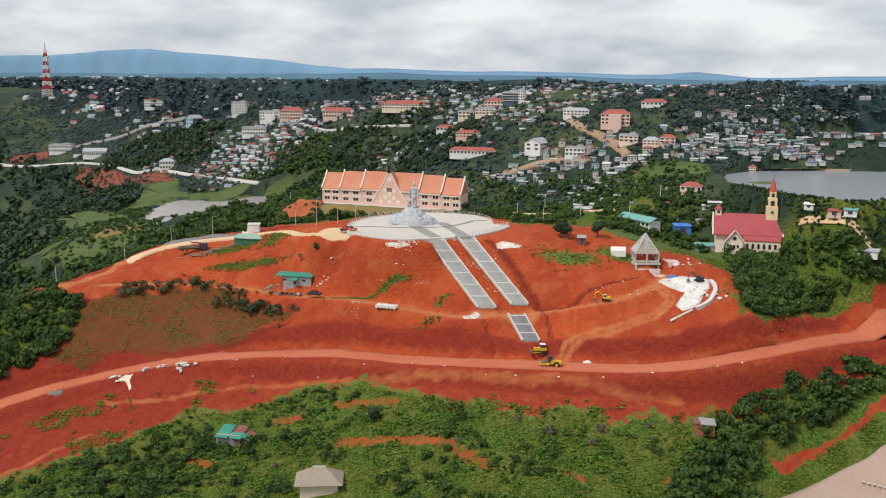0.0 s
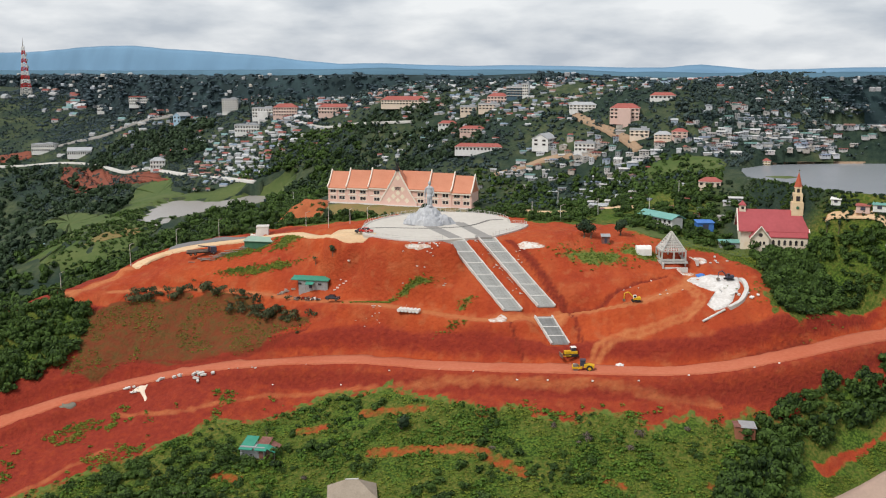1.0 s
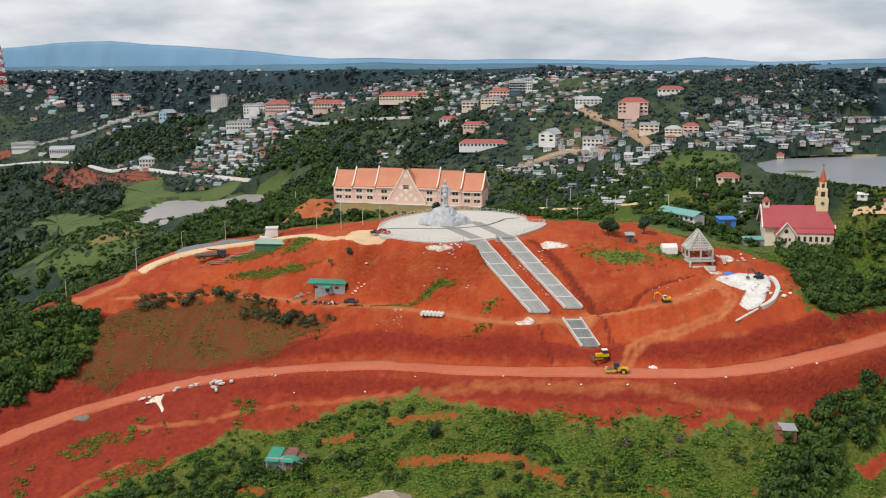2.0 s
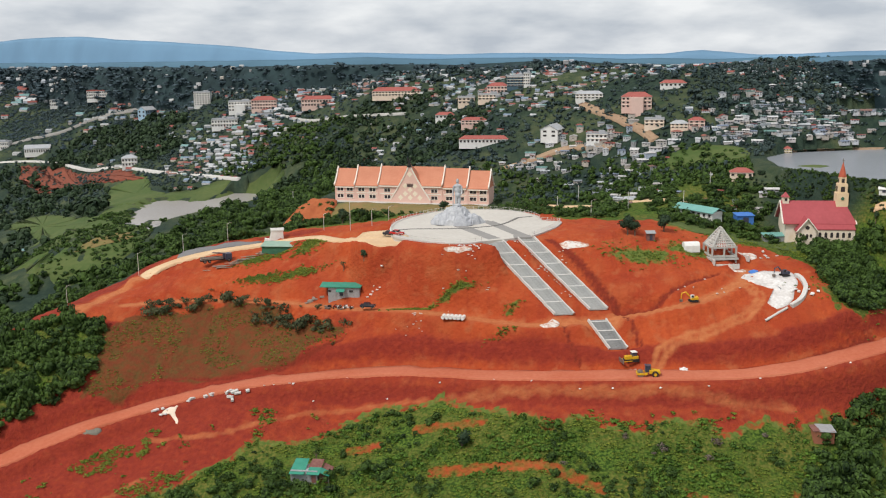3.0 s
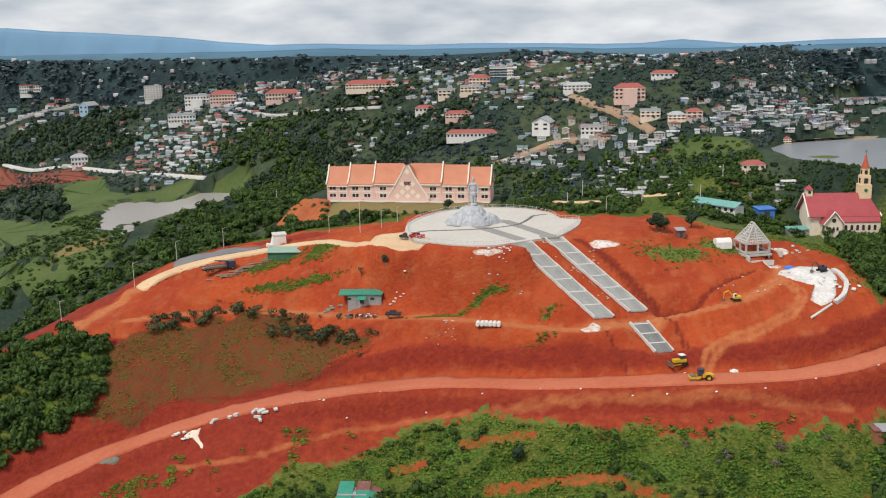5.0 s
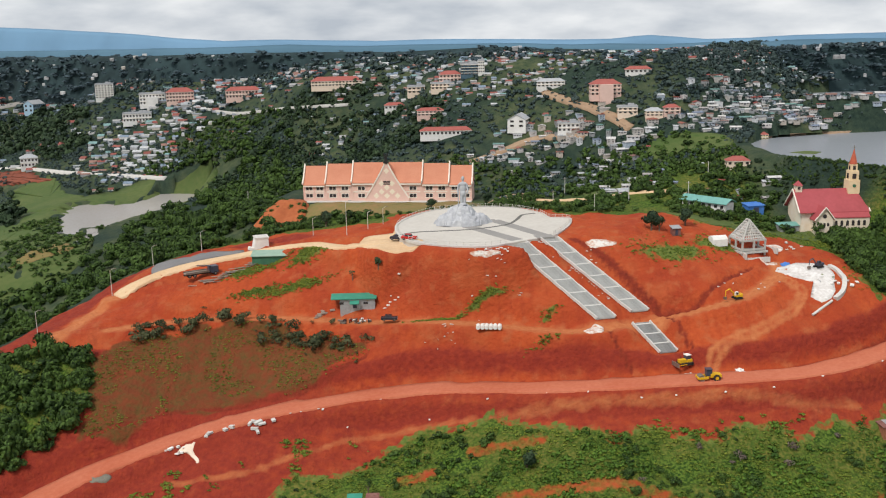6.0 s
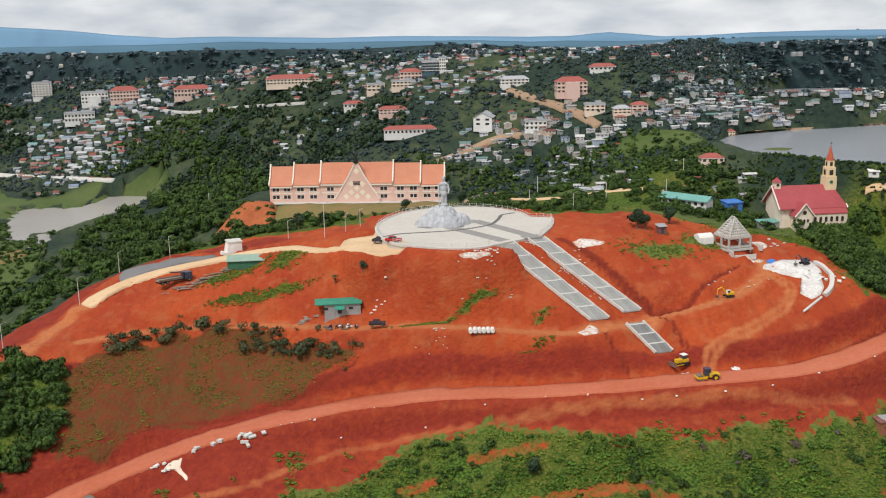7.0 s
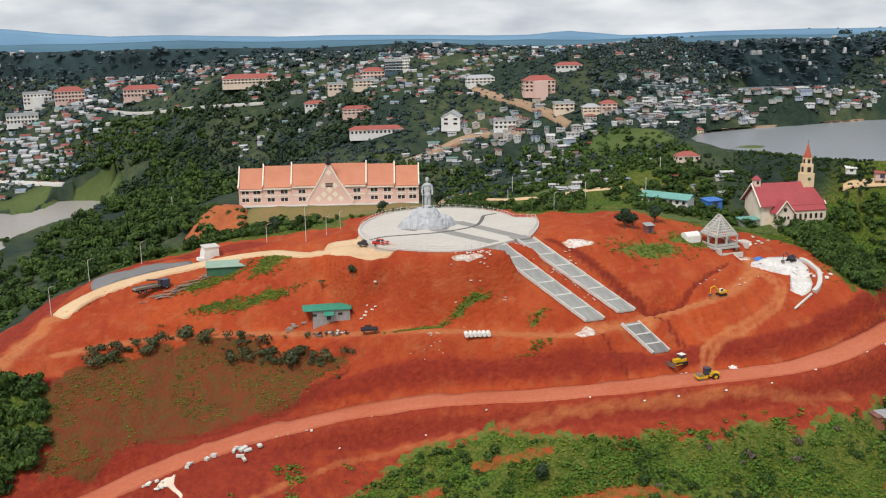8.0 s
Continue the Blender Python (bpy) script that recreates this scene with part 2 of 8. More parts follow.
# ---- the lie of the land ----
# heights of the hill: terraces, plaza, stair foot, lower road and the slopes between them
HILL = [
    (30, 145, -1.0), (28, 153, 2.4), (36, 149.8, 1.6), (-18, 168, 6.6), (11, 163.6, 9.0), (22, 167.5, 10.2), (25, 156, 3.2), (17, 163, 8.0),
    (-11, 187, 24.3), (3, 190, 24.6), (-38, 207, 24.3), (11, 207, 24.6), (-79, 222, 16.9), (-92, 206, 13.6), (-68, 213, 19.3), (-94, 214.5, 15.4), (-102, 212, 14.1), (-50, 182.5, 8.8), (-41, 176, 7.2),
    (-36, 200, 22.4), (-50, 202, 21.8), (-59, 206, 21.4), (-42.8, 191, 18.6), (-37, 188.6, 20.4)] + [
    (-50, 195, 18.6), (-50, 187.4, 9.8), (-44, 187, 10.6), (-56.5, 188, 9.8), (-40.4, 183, 10.6), (-53, 213, 22.0), (-133, 190, 4), (-128, 178, 5.5), (-94, 180, 2.8), (-59, 176, 4), (-74, 170, -4.3),
    (15, 185, 23.5), (36, 190, 24), (54, 185.5, 20.2), (44, 164, 12.6), (61.5, 160.2, 9.4), (64, 162, 12.4), (52, 181, 18.0), (-10, 176, 15), (-14, 225, 24.2), (59, 175.5, 16.9), (-104, 219, 14.2), (-94, 228, 15.6), (-117, 203.5, 8.0), (-115.5, 209, 10.0),
]
# the foot of the hill, the cut slopes and the scrub below
FOOT = [
    (-87, 163, -7.5), (-73, 153, -8.5), (-87, 148, -13.2), (-43.6, 161.6, -4.8), (-10, 155.8, -2.2), (7, 150.4, -0.9), (51, 147, 1), (-19.6, 150, -6.4),
    (14.4, 142.5, -4.7), (-41, 152, -11.1), (-47, 128, -19.8), (-13, 134, -13.2), (32, 128, -12), (68, 135, -10.5), (92, 136, -19.6),
    (40, 150, 1.8), (-104, 145, -15.4), (-123, 158, -6), (0, 95, -24), (90, 90, -30), (-120, 90, -36), (110, 150, -8), (85, 160, 9),
    (0, 20, -34), (0, -160, -40), (-260, 60, -45), (260, 60, -40), (140, 175, 4), (-160, 150, -14),
]
# the valley and the town behind the hill
TOWN = [
    (-38, 276, 22.5), (75, 207, 21.5), (53, 216, 26), (25, 244, 24), (-16, 321, 37.5), (11, 316, 41.5), (43, 307, 51), (-7, 346, 55), (58, 317, 59), (27, 330, 54.5), (84, 328, 65.5), (96, 319, 65), (196, 324, 62), (75, 340, 67), (-10, 395, 66), 
    (-57, 382, 53), (-186, 499, 46)] + [
    (-153, 460, 42), (66, 287, 45.5), (131, 314, 49.5), (122, 293, 42.5), (150, 296, 43), (175, 300, 45), (-56, 371, 41), (-91, 391, 40), (-120, 411, 31),
    (-154, 431, 29), (-184, 451, 25.5), (-42, 344, 32.5), (30, 362, 67), (108, 335, 68), (70, 275, 39.7), (28, 288, 30.5), (87, 262, 39),
]
VALLEY = [
    (-111, 366, 12.5), (-124, 340, 9.6), (-170, 318, 8.6), (-180, 360, 9.2), (-155, 294, 8.0), (-166, 275, 7.0), (-142, 312, 9.0), (-152, 384, 9.6), (-285, 521, -4), (-429, 692, 0), (-232, 327, -15), (-260, 381, -15), (-197, 434, 14.5),
    (112, 203, 15), (90, 176, 12), (84, 196, 20.5), (98, 197, 18.5), (92, 237, 38), (97, 222, 37.4), (125, 219, 37.2)] + [
    (82, 240, 38.6), (165, 218, 37), (150, 240, 38), (-160, 240, -8), (-230, 240, -22), (220, 230, 30), (-90, 262, 13), (-68, 289, 22), (-9, 262, 23),
    (-300, 640, 46), (-143, 560, 66), (79, 372, 69), (235, 314, 64), (-500, 900, 45), (-640, 800, 34), (-520, 790, 35), (-420, 800, 40), (380, 400, 68), (118, 286, 39.5), (150, 294, 40), (-25, 430, 66),
]


def spline_surface(points, soft):
    p = np.array(points, float)
    xy, z = p[:, :2] / 100, p[:, 2]
    d = np.hypot(xy[:, None, 0] - xy[None, :, 0], xy[:, None, 1] - xy[None, :, 1])
    k = np.where(d > 0, d * d * np.log(d + 1e-12), 0) + soft * np.eye(len(p))
    one = np.c_[np.ones(len(p)), xy]
    a = np.block([[k, one], [one.T, np.zeros((3, 3))]])
    w = np.linalg.solve(a, np.r_[z, 0, 0, 0])
    return xy, w


LAND = spline_surface(HILL + FOOT + TOWN + VALLEY, 0.002)


# water levels and shores
LAKE = ([(81.5, 250), (84, 266), (94, 279), (106, 285), (122, 288), (142, 291.5), (170, 295), (260, 302), (260, 226), (160, 216), (132, 206), (121, 199), (112, 195.4), (104, 200.8), (98, 207.6), (92, 217), (86, 227), (82, 238)], 38.0)
FAR_LAKE = ([(117, 311), (123, 300), (136, 297), (150, 300), (166, 306), (184, 316), (180, 325), (160, 328), (140, 327), (126, 321)], 50.2)
POND = ([(-171, 340), (-173, 362), (-164, 368), (-154, 364), (-146, 368), (-141, 388), (-126, 392), (-113, 390), (-122, 366), (-130, 344), (-139, 326), (-148, 304), (-157, 300), (-164, 314)], 8.0)
CREEK = ([(-151, 289), (-149, 299), (-152, 311), (-148.5, 312), (-144.5, 300), (-146, 290)], 7.9)


def raw_height(x, y):
    x, y = np.asarray(x, float), np.asarray(y, float)
    xy, w = LAND
    out = w[-3] + w[-2] * x / 100 + w[-1] * y / 100
    for (px, py), v in zip(xy, w):
        r2 = (x / 100 - px) ** 2 + (y / 100 - py) ** 2
        out = out + v * 0.5 * r2 * np.log(r2 + 1e-12)
    past = y - np.interp(x, (-825, -469, -192, -16, 64, 103, 157, 230), (1240, 915, 610, 460, 405, 392, 382, 380))
    far = np.clip((np.hypot(x + 20, y - 230) - 420) / 500, 0, 1)
    far = far * far * (3 - 2 * far)
    out = np.where(out > 64, 64 + 5 * np.tanh((out - 64) / 5), out)
    out = np.clip(out, -60, 90) * (1 - far) + 46 * far
    return out - 90 * np.clip((np.hypot(x, y) - 1300) / 2500, 0, 1) - 26 * np.clip(past / 30, 0, 1)


PLAZA = (-14.3, 208.0, 24.4, 28.2, 24.8)


def height(x, y):
    """The ground's height, with the plaza's flat top cut in."""
    z = raw_height(x, y)
    cx, cy, rx, ry, top = PLAZA
    r = np.hypot((np.asarray(x) - cx) / rx, (np.asarray(y) - cy) / ry)
    k = np.clip((1.26 - r) / 0.2, 0, 1)
    k = k * k * (3 - 2 * k)
    z = z * (1 - k) + (top - 0.25) * k
    # the gravel circle beside the plaza
    r = np.hypot((np.asarray(x) + 39.5) / 8.2, (np.asarray(y) - 197.5) / 12)
    k = np.clip((1.24 - r) / 0.22, 0, 1)
    k = k * k * (3 - 2 * k) * np.clip((np.hypot((np.asarray(x) - cx) / rx, (np.asarray(y) - cy) / ry) - 0.98) / 0.04, 0, 1)
    return z * (1 - k) + 22.7 * k

# ---- helpers for building ----
def box(bm, cx, cy, cz, sx, sy, sz, rz=0.0, rx=0.0, ry=0.0):
    """A box by its centre and sizes, its edges slightly broken by nothing but its turn."""
    m = Matrix.Translation((cx, cy, cz)) @ Euler((rx, ry, rz)).to_matrix().to_4x4() @ Matrix.Diagonal((sx, sy, sz, 1))
    return bmesh.ops.create_cube(bm, size=1.0, matrix=m)["verts"]


def rod(bm, a, b, r0, r1=None, n=8):
    a, b = Vector(a), Vector(b)
    d = b - a
    m = Matrix.Translation((a + b) / 2) @ d.to_track_quat("Z", "Y").to_matrix().to_4x4()
    return bmesh.ops.create_cone(bm, cap_ends=True, segments=n, radius1=r0, radius2=r0 if r1 is None else r1, depth=d.length, matrix=m)["verts"]


def solid(bm, outline, z0, z1):
    """An upright prism over an outline in x, y."""
    lo = [bm.verts.new((x, y, z0)) for x, y in outline]
    hi = [bm.verts.new((x, y, z1)) for x, y in outline]
    bm.faces.new(hi)
    bm.faces.new(lo[::-1])
    for i in range(len(lo)):
        j = (i + 1) % len(lo)
        bm.faces.new((lo[i], lo[j], hi[j], hi[i]))


def along_x(bm, profile, x0, x1):
    """A prism along x with an outline in y, z."""
    a = [bm.verts.new((x0, y, z)) for y, z in profile]
    b = [bm.verts.new((x1, y, z)) for y, z in profile]
    bm.faces.new(a[::-1])
    bm.faces.new(b)
    for i in range(len(a)):
        j = (i + 1) % len(a)
        bm.faces.new((a[i], a[j], b[j], b[i]))


def ball(bm, c, s, sub=2):
    vs = bmesh.ops.create_icosphere(bm, subdivisions=sub, radius=1.0, matrix=Matrix.Translation(c) @ Matrix.Diagonal((*s, 1)))["verts"]
    return vs


def sweep(bm, pts, w, h, up=(0, 0, 1)):
    """One bar of square section through the points."""
    rings = []
    pts = [Vector(p) for p in pts]
    for i, p in enumerate(pts):
        d = (pts[min(i + 1, len(pts) - 1)] - pts[max(i - 1, 0)]).normalized()
        side = d.cross(Vector(up)).normalized() * w / 2
        top = side.cross(d).normalized() * h / 2
        rings.append([bm.verts.new(p + a * side + c * top) for a, c in ((-1, -1), (1, -1), (1, 1), (-1, 1))])
    bm.faces.new(rings[0][::-1])
    bm.faces.new(rings[-1])
    for a, c in zip(rings, rings[1:]):
        for k in range(4):
            bm.faces.new((a[k], a[(k + 1) % 4], c[(k + 1) % 4], c[k]))


def done(name, bm, material):
    bmesh.ops.recalc_face_normals(bm, faces=bm.faces[:])
    me = bpy.data.meshes.new(name)
    bm.to_mesh(me)
    bm.free()
    me.materials.append(material)
    return me


def part(name, bm, material, parent, label=""):
    ob = new(name, bm if isinstance(bm, bpy.types.Mesh) else done(name, bm, material))
    ob.parent = parent
    return tagged(ob, label)


def thing(name, x, y, z, rz, label, category, group="", kind=""):
    ob = new(name)
    ob.empty_display_size = 0.5
    ob.matrix_world = pose(x, y, z, 0, 0, rz)
    return tagged(ob, label, category, group, kind)


def single(name, bm, material, m, label, category, group="", kind=""):
    ob = new(name, done(name, bm, material))
    ob.matrix_world = m
    return tagged(ob, label, category, group, kind)


def bag(name, v, f, material, flat=False):
    """A mesh of triangles from arrays."""
    me = bpy.data.meshes.new(name)
    me.vertices.add(len(v))
    me.vertices.foreach_set("co", np.asarray(v, np.float32).ravel())
    me.loops.add(len(f) * 3)
    me.loops.foreach_set("vertex_index", np.asarray(f, np.int32).ravel())
    me.polygons.add(len(f))
    me.polygons.foreach_set("loop_start", np.arange(0, len(f) * 3, 3, dtype=np.int32))
    me.polygons.foreach_set("loop_total", np.full(len(f), 3, np.int32))
    me.polygons.foreach_set("use_smooth", np.full(len(f), not flat))
    me.materials.append(material)
    me.update(calc_edges=True)
    return me


def lattice(x, y, size, seed):
    """Smooth noise, -1 to 1, with features of that size."""
    rng = np.random.RandomState(seed)
    grid = rng.uniform(-1, 1, (128, 128))
    u, v = np.asarray(x) / size + 1000, np.asarray(y) / size + 1000
    i, j = np.floor(u).astype(int), np.floor(v).astype(int)
    a, b = u - i, v - j
    a, b = a * a * (3 - 2 * a), b * b * (3 - 2 * b)
    g = lambda p, q: grid[p % 128, q % 128]
    return (g(i, j) * (1 - a) + g(i + 1, j) * a) * (1 - b) + (g(i, j + 1) * (1 - a) + g(i + 1, j + 1) * a) * b


def inside(x, y, poly):
    x, y = np.asarray(x), np.asarray(y)
    hit = np.zeros(x.shape, bool)
    n = len(poly)
    for k in range(n):
        (x0, y0), (x1, y1) = poly[k][:2], poly[(k + 1) % n][:2]
        if y0 == y1:
            continue
        cross = (y0 > y) != (y1 > y)
        hit ^= cross & (x < (x1 - x0) * (y - y0) / (y1 - y0) + x0)
    return hit


def smooth_line(points, step=2.0):
    """A line of x, y through the points, resampled."""
    p = np.array([q[:2] for q in points], float)
    out = []
    for i in range(len(p) - 1):
        p0, p1, p2, p3 = p[max(i - 1, 0)], p[i], p[i + 1], p[min(i + 2, len(p) - 1)]
        n = max(2, int(np.hypot(*(p2 - p1)) / step))
        for k in range(n):
            t = k / n
            out.append(0.5 * (2 * p1 + (p2 - p0) * t + (2 * p0 - 5 * p1 + 4 * p2 - p3) * t * t + (3 * p1 - p0 - 3 * p2 + p3) * t**3))
    return np.array(out + [p[-1]])


def off_line(x, y, line):
    """The distance of places from a line."""
    best = np.full(np.shape(x), 1e9)
    at = np.zeros(np.shape(x), int)
    for k in range(len(line) - 1):
        a, d = line[k], line[k + 1] - line[k]
        t = np.clip(((x - a[0]) * d[0] + (y - a[1]) * d[1]) / (d @ d + 1e-9), 0, 1)
        r = np.hypot(x - a[0] - t * d[0], y - a[1] - t * d[1])
        near = r < best
        best, at = np.where(near, r, best), np.where(near, k, at)
    return best, at


# ---- the roads' lines, x and y ----
LOWER_ROAD = smooth_line([(-150, 118), (-127, 132.5), (-117, 140), (-105, 147), (-92, 153), (-78, 156), (-64, 158), (-50, 160), (-35, 159.5), (-21, 156),
                          (7, 149.5), (27, 147), (40, 146), (54, 146.2), (67.5, 149), (78, 152), (92, 159), (107, 171), (118, 177), (134, 182.5), (152, 187)])
UPPER_ROAD = smooth_line([(-40, 200), (-50.7, 201), (-59.1, 206), (-67.9, 212.5), (-76.8, 216.6), (-85.3, 216), (-93.7, 213.6), (-101.8, 210.6), (-108.5, 207.6), (-114.5, 203)])
UPPER_END = smooth_line([(-112, 205.5), (-117.5, 200), (-121.2, 192.5), (-123, 184.5), (-126, 174)])
MID_TRACK = smooth_line([(-112, 184), (-100, 187), (-86, 188), (-70, 186), (-59, 182.5), (-46, 178.2), (-36.5, 175), (-21, 170), (-6.5, 166), (5, 162.3),
                         (16.5, 163.2), (30, 165), (40.7, 164.5), (50, 168), (57.5, 174), (60, 181)])
LOOP_TRACK = smooth_line([(33, 149.5), (34, 152.7), (39, 154.9), (47.7, 157), (57, 161.7), (61, 167), (58, 171.5)])

STAIR_A = smooth_line([(11.5, 165.2), (-7.2, 186.6)], 1.0)
STAIR_B = smooth_line([(20.4, 167.4), (1.6, 189.6)], 1.0)
STAIR_C = smooth_line([(24.6, 156.6), (19.7, 163.9)], 1.0)
Z_A, Z_B, Z_C = np.linspace(9.4, 24.3, len(STAIR_A)), np.linspace(10.2, 24.6, len(STAIR_B)), np.linspace(3.0, 8.3, len(STAIR_C))
Z_LOWER = raw_height(LOWER_ROAD[:, 0], LOWER_ROAD[:, 1])
Z_LOWER = np.convolve(np.pad(Z_LOWER, 6, "edge"), np.ones(13) / 13, "valid")
Z_UPPER = raw_height(UPPER_ROAD[:, 0], UPPER_ROAD[:, 1])
Z_MID = raw_height(MID_TRACK[:, 0], MID_TRACK[:, 1])
Z_MID = np.convolve(np.pad(Z_MID, 4, "edge"), np.ones(9) / 9, "valid")

# outlines of the ground cover, x and y
EARTH = [(-150, 176), (-141, 190), (-136, 202), (-126, 215), (-112, 226), (-96, 236), (-80, 240), (-60, 234), (-42, 226), (-38, 240), (8, 240), (14, 226), (28, 216), (40, 208),
         (56, 200), (70, 196), (77, 186), (77.2, 179), (79, 169), (80.5, 163), (85, 163), (92.5, 169), (96.5, 175), (101.6, 178.6), (109.5, 181), (118.5, 183), (134, 188.5), (152, 193), (152, 178), (118, 160), (100, 152), (82, 143), (63, 134.8), (45, 133), (20, 134), (10, 135),
         (-7, 142), (-14, 145), (-35, 148), (-48, 142.5), (-60.5, 137), (-73, 130.5), (-84, 124), (-104, 112), (-150, 95)]
BROWN = [(-112, 152), (-116, 171), (-103, 181.5), (-81, 186), (-58, 178), (-46, 171), (-60, 165), (-75, 162.5), (-92, 161)]
EDGE_L = [(-150, 138), (-131, 147), (-123, 151), (-117.5, 155), (-114, 159.5), (-113.5, 164), (-112, 168), (-116, 173), (-124, 174.5), (-132, 175), (-150, 173), (-175, 170), (-175, 130)]
# ditches and cut edges: line, half width, depth
DITCHES = [([(-76, 157.6), (-56.2, 162.3), (-43, 163), (-32.6, 161.4), (-23, 159.6), (-6.6, 156.3), (7, 152.8), (21, 151.2)], 0.8, 0.5), ([(40, 149.6), (52, 149.6), (62, 151.5), (76, 156), (88, 162)], 0.7, 0.4),
           ([(10.9, 160.9), (12.5, 157.4), (15.1, 153.6)], 0.6, 0.5), ([(26.8, 165.2), (28.9, 159.4), (30, 156)], 0.6, 0.5), ([(8, 190), (16.5, 179.4), (20.8, 173.6), (25.4, 167.6)], 1.2, 0.7),
           ([(25.4, 167.6), (31, 167), (37.3, 168.8), (45, 173), (52.4, 178.1)], 0.8, 0.8), ([(-112, 153.5), (-92, 161.2), (-75, 162.6), (-60, 165), (-47, 170)], 0.6, 0.4)]
DITCHES = [(smooth_line(p), w, d) for p, w, d in DITCHES]
BENCHES = [smooth_line(p) for p in ([(-92, 140.2), (-77, 140), (-68.5, 141.6), (-59, 145.4), (-48, 149.6), (-35, 150), (-20.6, 147.6), (-6.8, 146), (6.6, 143.7), (15.8, 142.2), (26, 141.2), (36.6, 140.4), (49, 138.6), (63, 139)],
                                    [(-125, 96), (-106.4, 112), (-100.4, 117.7), (-95.3, 122.8), (-88, 128)])]
BUILD_PAD = (-38.8, 271.7, -11.0)


def earth_at(x, y):
    """Where the soil lies bare, with a frayed edge."""
    rough = 1 - 0.1 * (y < 152)
    a = inside(x + rough * (2.4 * lattice(x, y, 7, 1) + 1.3 * lattice(x, y, 2.7, 2)), y + rough * (2.4 * lattice(x, y, 7, 3) + 1.3 * lattice(x, y, 2.7, 4)), EARTH)
    return a & ~inside(x, y, EDGE_L)


def shaped(x, y):
    """The ground with plaza, roads and building plot graded into it, and the masks that go with them."""
    z = height(x, y)
    near = (x > -170) & (x < 170) & (y > 90) & (y < 310)
    masks = {}
    for key, line, lz, half, slope in (("lower", LOWER_ROAD, Z_LOWER, 4.2, 3.5), ("upper", UPPER_ROAD, Z_UPPER, 3.4, 3.0), ("mid", MID_TRACK, Z_MID, 2.6, 2.2)):
        d, k = np.full(x.shape, 1e9), np.zeros(x.shape, int)
        d[near], k[near] = off_line(x[near], y[near], line)
        w = np.clip((half + slope - d) / slope, 0, 1)
        w = w * w * (3 - 2 * w)
        z = z * (1 - w) + lz[k] * w
        masks[key] = d
    c, s = math.cos(radians(9.0)), math.sin(radians(9.0))
    for key, line, lz in (("stair_a", STAIR_A, Z_A), ("stair_b", STAIR_B, Z_B), ("stair_c", STAIR_C, Z_C)):
        (x0, y0), (x1, y1) = line[0], line[-1]
        du, dv = (x1 - x0) * c + (y1 - y0) * s, -(x1 - x0) * s + (y1 - y0) * c
        u, v = (x - x0) * c + (y - y0) * s, -(x - x0) * s + (y - y0) * c
        f = v / dv
        d = np.maximum(np.abs(u - du * f) - 3.0, np.maximum(-v - 0.2, v - dv - 1.0))
        w = np.clip(1 - d / 2.4, 0, 1)
        w = w * w * (3 - 2 * w)
        z = z * (1 - w) + (lz[0] + (lz[-1] - lz[0]) * np.clip(f, 0, 1) - 0.45) * w
        masks[key] = np.maximum(d, 0) + 2.5
    c, s = math.cos(radians(BUILD_PAD[2])), math.sin(radians(BUILD_PAD[2]))
    u, v = (x - BUILD_PAD[0]) * c + (y - BUILD_PAD[1]) * s, -(x - BUILD_PAD[0]) * s + (y - BUILD_PAD[1]) * c
    d = np.maximum(np.abs(u) - 36, np.abs(v - 4) - 16)
    w = np.clip(1 - d / 8, 0, 1)
    z = z * (1 - w) + 22.2 * w
    for line, half, depth in DITCHES:
        d = np.full(x.shape, 1e9)
        d[near] = off_line(x[near], y[near], line)[0]
        z = z - depth * np.clip(1.5 - d / half, 0, 1)
    for shore, level in (LAKE, FAR_LAKE, POND, CREEK):
        wet = inside(x, y, shore)
        q = np.array(shore)
        close = (x > q[:, 0].min() - 25) & (x < q[:, 0].max() + 25) & (y > q[:, 1].min() - 25) & (y < q[:, 1].max() + 25) & ~wet
        d = np.full(x.shape, 1e9)
        d[close] = off_line(x[close], y[close], np.r_[q, q[:1]])[0]
        z = np.maximum(z, level + 0.35 - 2.2 * np.maximum(0, d - 3.0))
        z = np.where(wet, np.minimum(z, level - 0.8), z)
    gate = near & (z > -40)
    bumps = np.zeros(x.shape)
    xs, ys = x[gate], y[gate]
    loose = earth_at(xs, ys)
    r = np.hypot((xs - PLAZA[0]) / 27, (ys - PLAZA[1]) / 33)
    calm = (masks["lower"][gate] < 5.5) | (masks["stair_a"][gate] < 4.5) | (masks["stair_b"][gate] < 4.5) | (masks["stair_c"][gate] < 4) | (masks["mid"][gate] < 3) | (masks["upper"][gate] < 4) | (r < 1)
    amount = np.where(loose & ~calm, 1.0, np.where(calm, 0.06, 0.3))
    bumps[gate] = amount * (0.45 * lattice(xs, ys, 9, 5) + 0.28 * lattice(xs, ys, 3.5, 6) + 0.16 * lattice(xs, ys, 1.9, 306) + 0.45 * np.abs(lattice(xs, ys * 0.35, 4, 7)))
    return z + bumps, masks


def ground_at(x, y):
    z, _ = shaped(np.atleast_1d(np.asarray(x, float)), np.atleast_1d(np.asarray(y, float)))
    return z


# ---- ground sheet ----
def axis(stops):
    out = [stops[0][0]]
    for (a, _), (b, step) in zip(stops, stops[1:]):
        n = max(1, int(round((b - a) / step)))
        out += list(a + (b - a) * (np.arange(n) + 1) / n)
    return np.array(out)


gx = axis([(-4500, 0), (-1500, 500), (-700, 60), (-320, 14), (-155, 4), (130, 0.9), (300, 5), (700, 25), (4500, 400)])
gy = axis([(-3000, 0), (-300, 400), (90, 20), (255, 0.9), (420, 2.5), (760, 10), (1500, 60), (4500, 400)])
GX, GY = np.meshgrid(gx, gy)
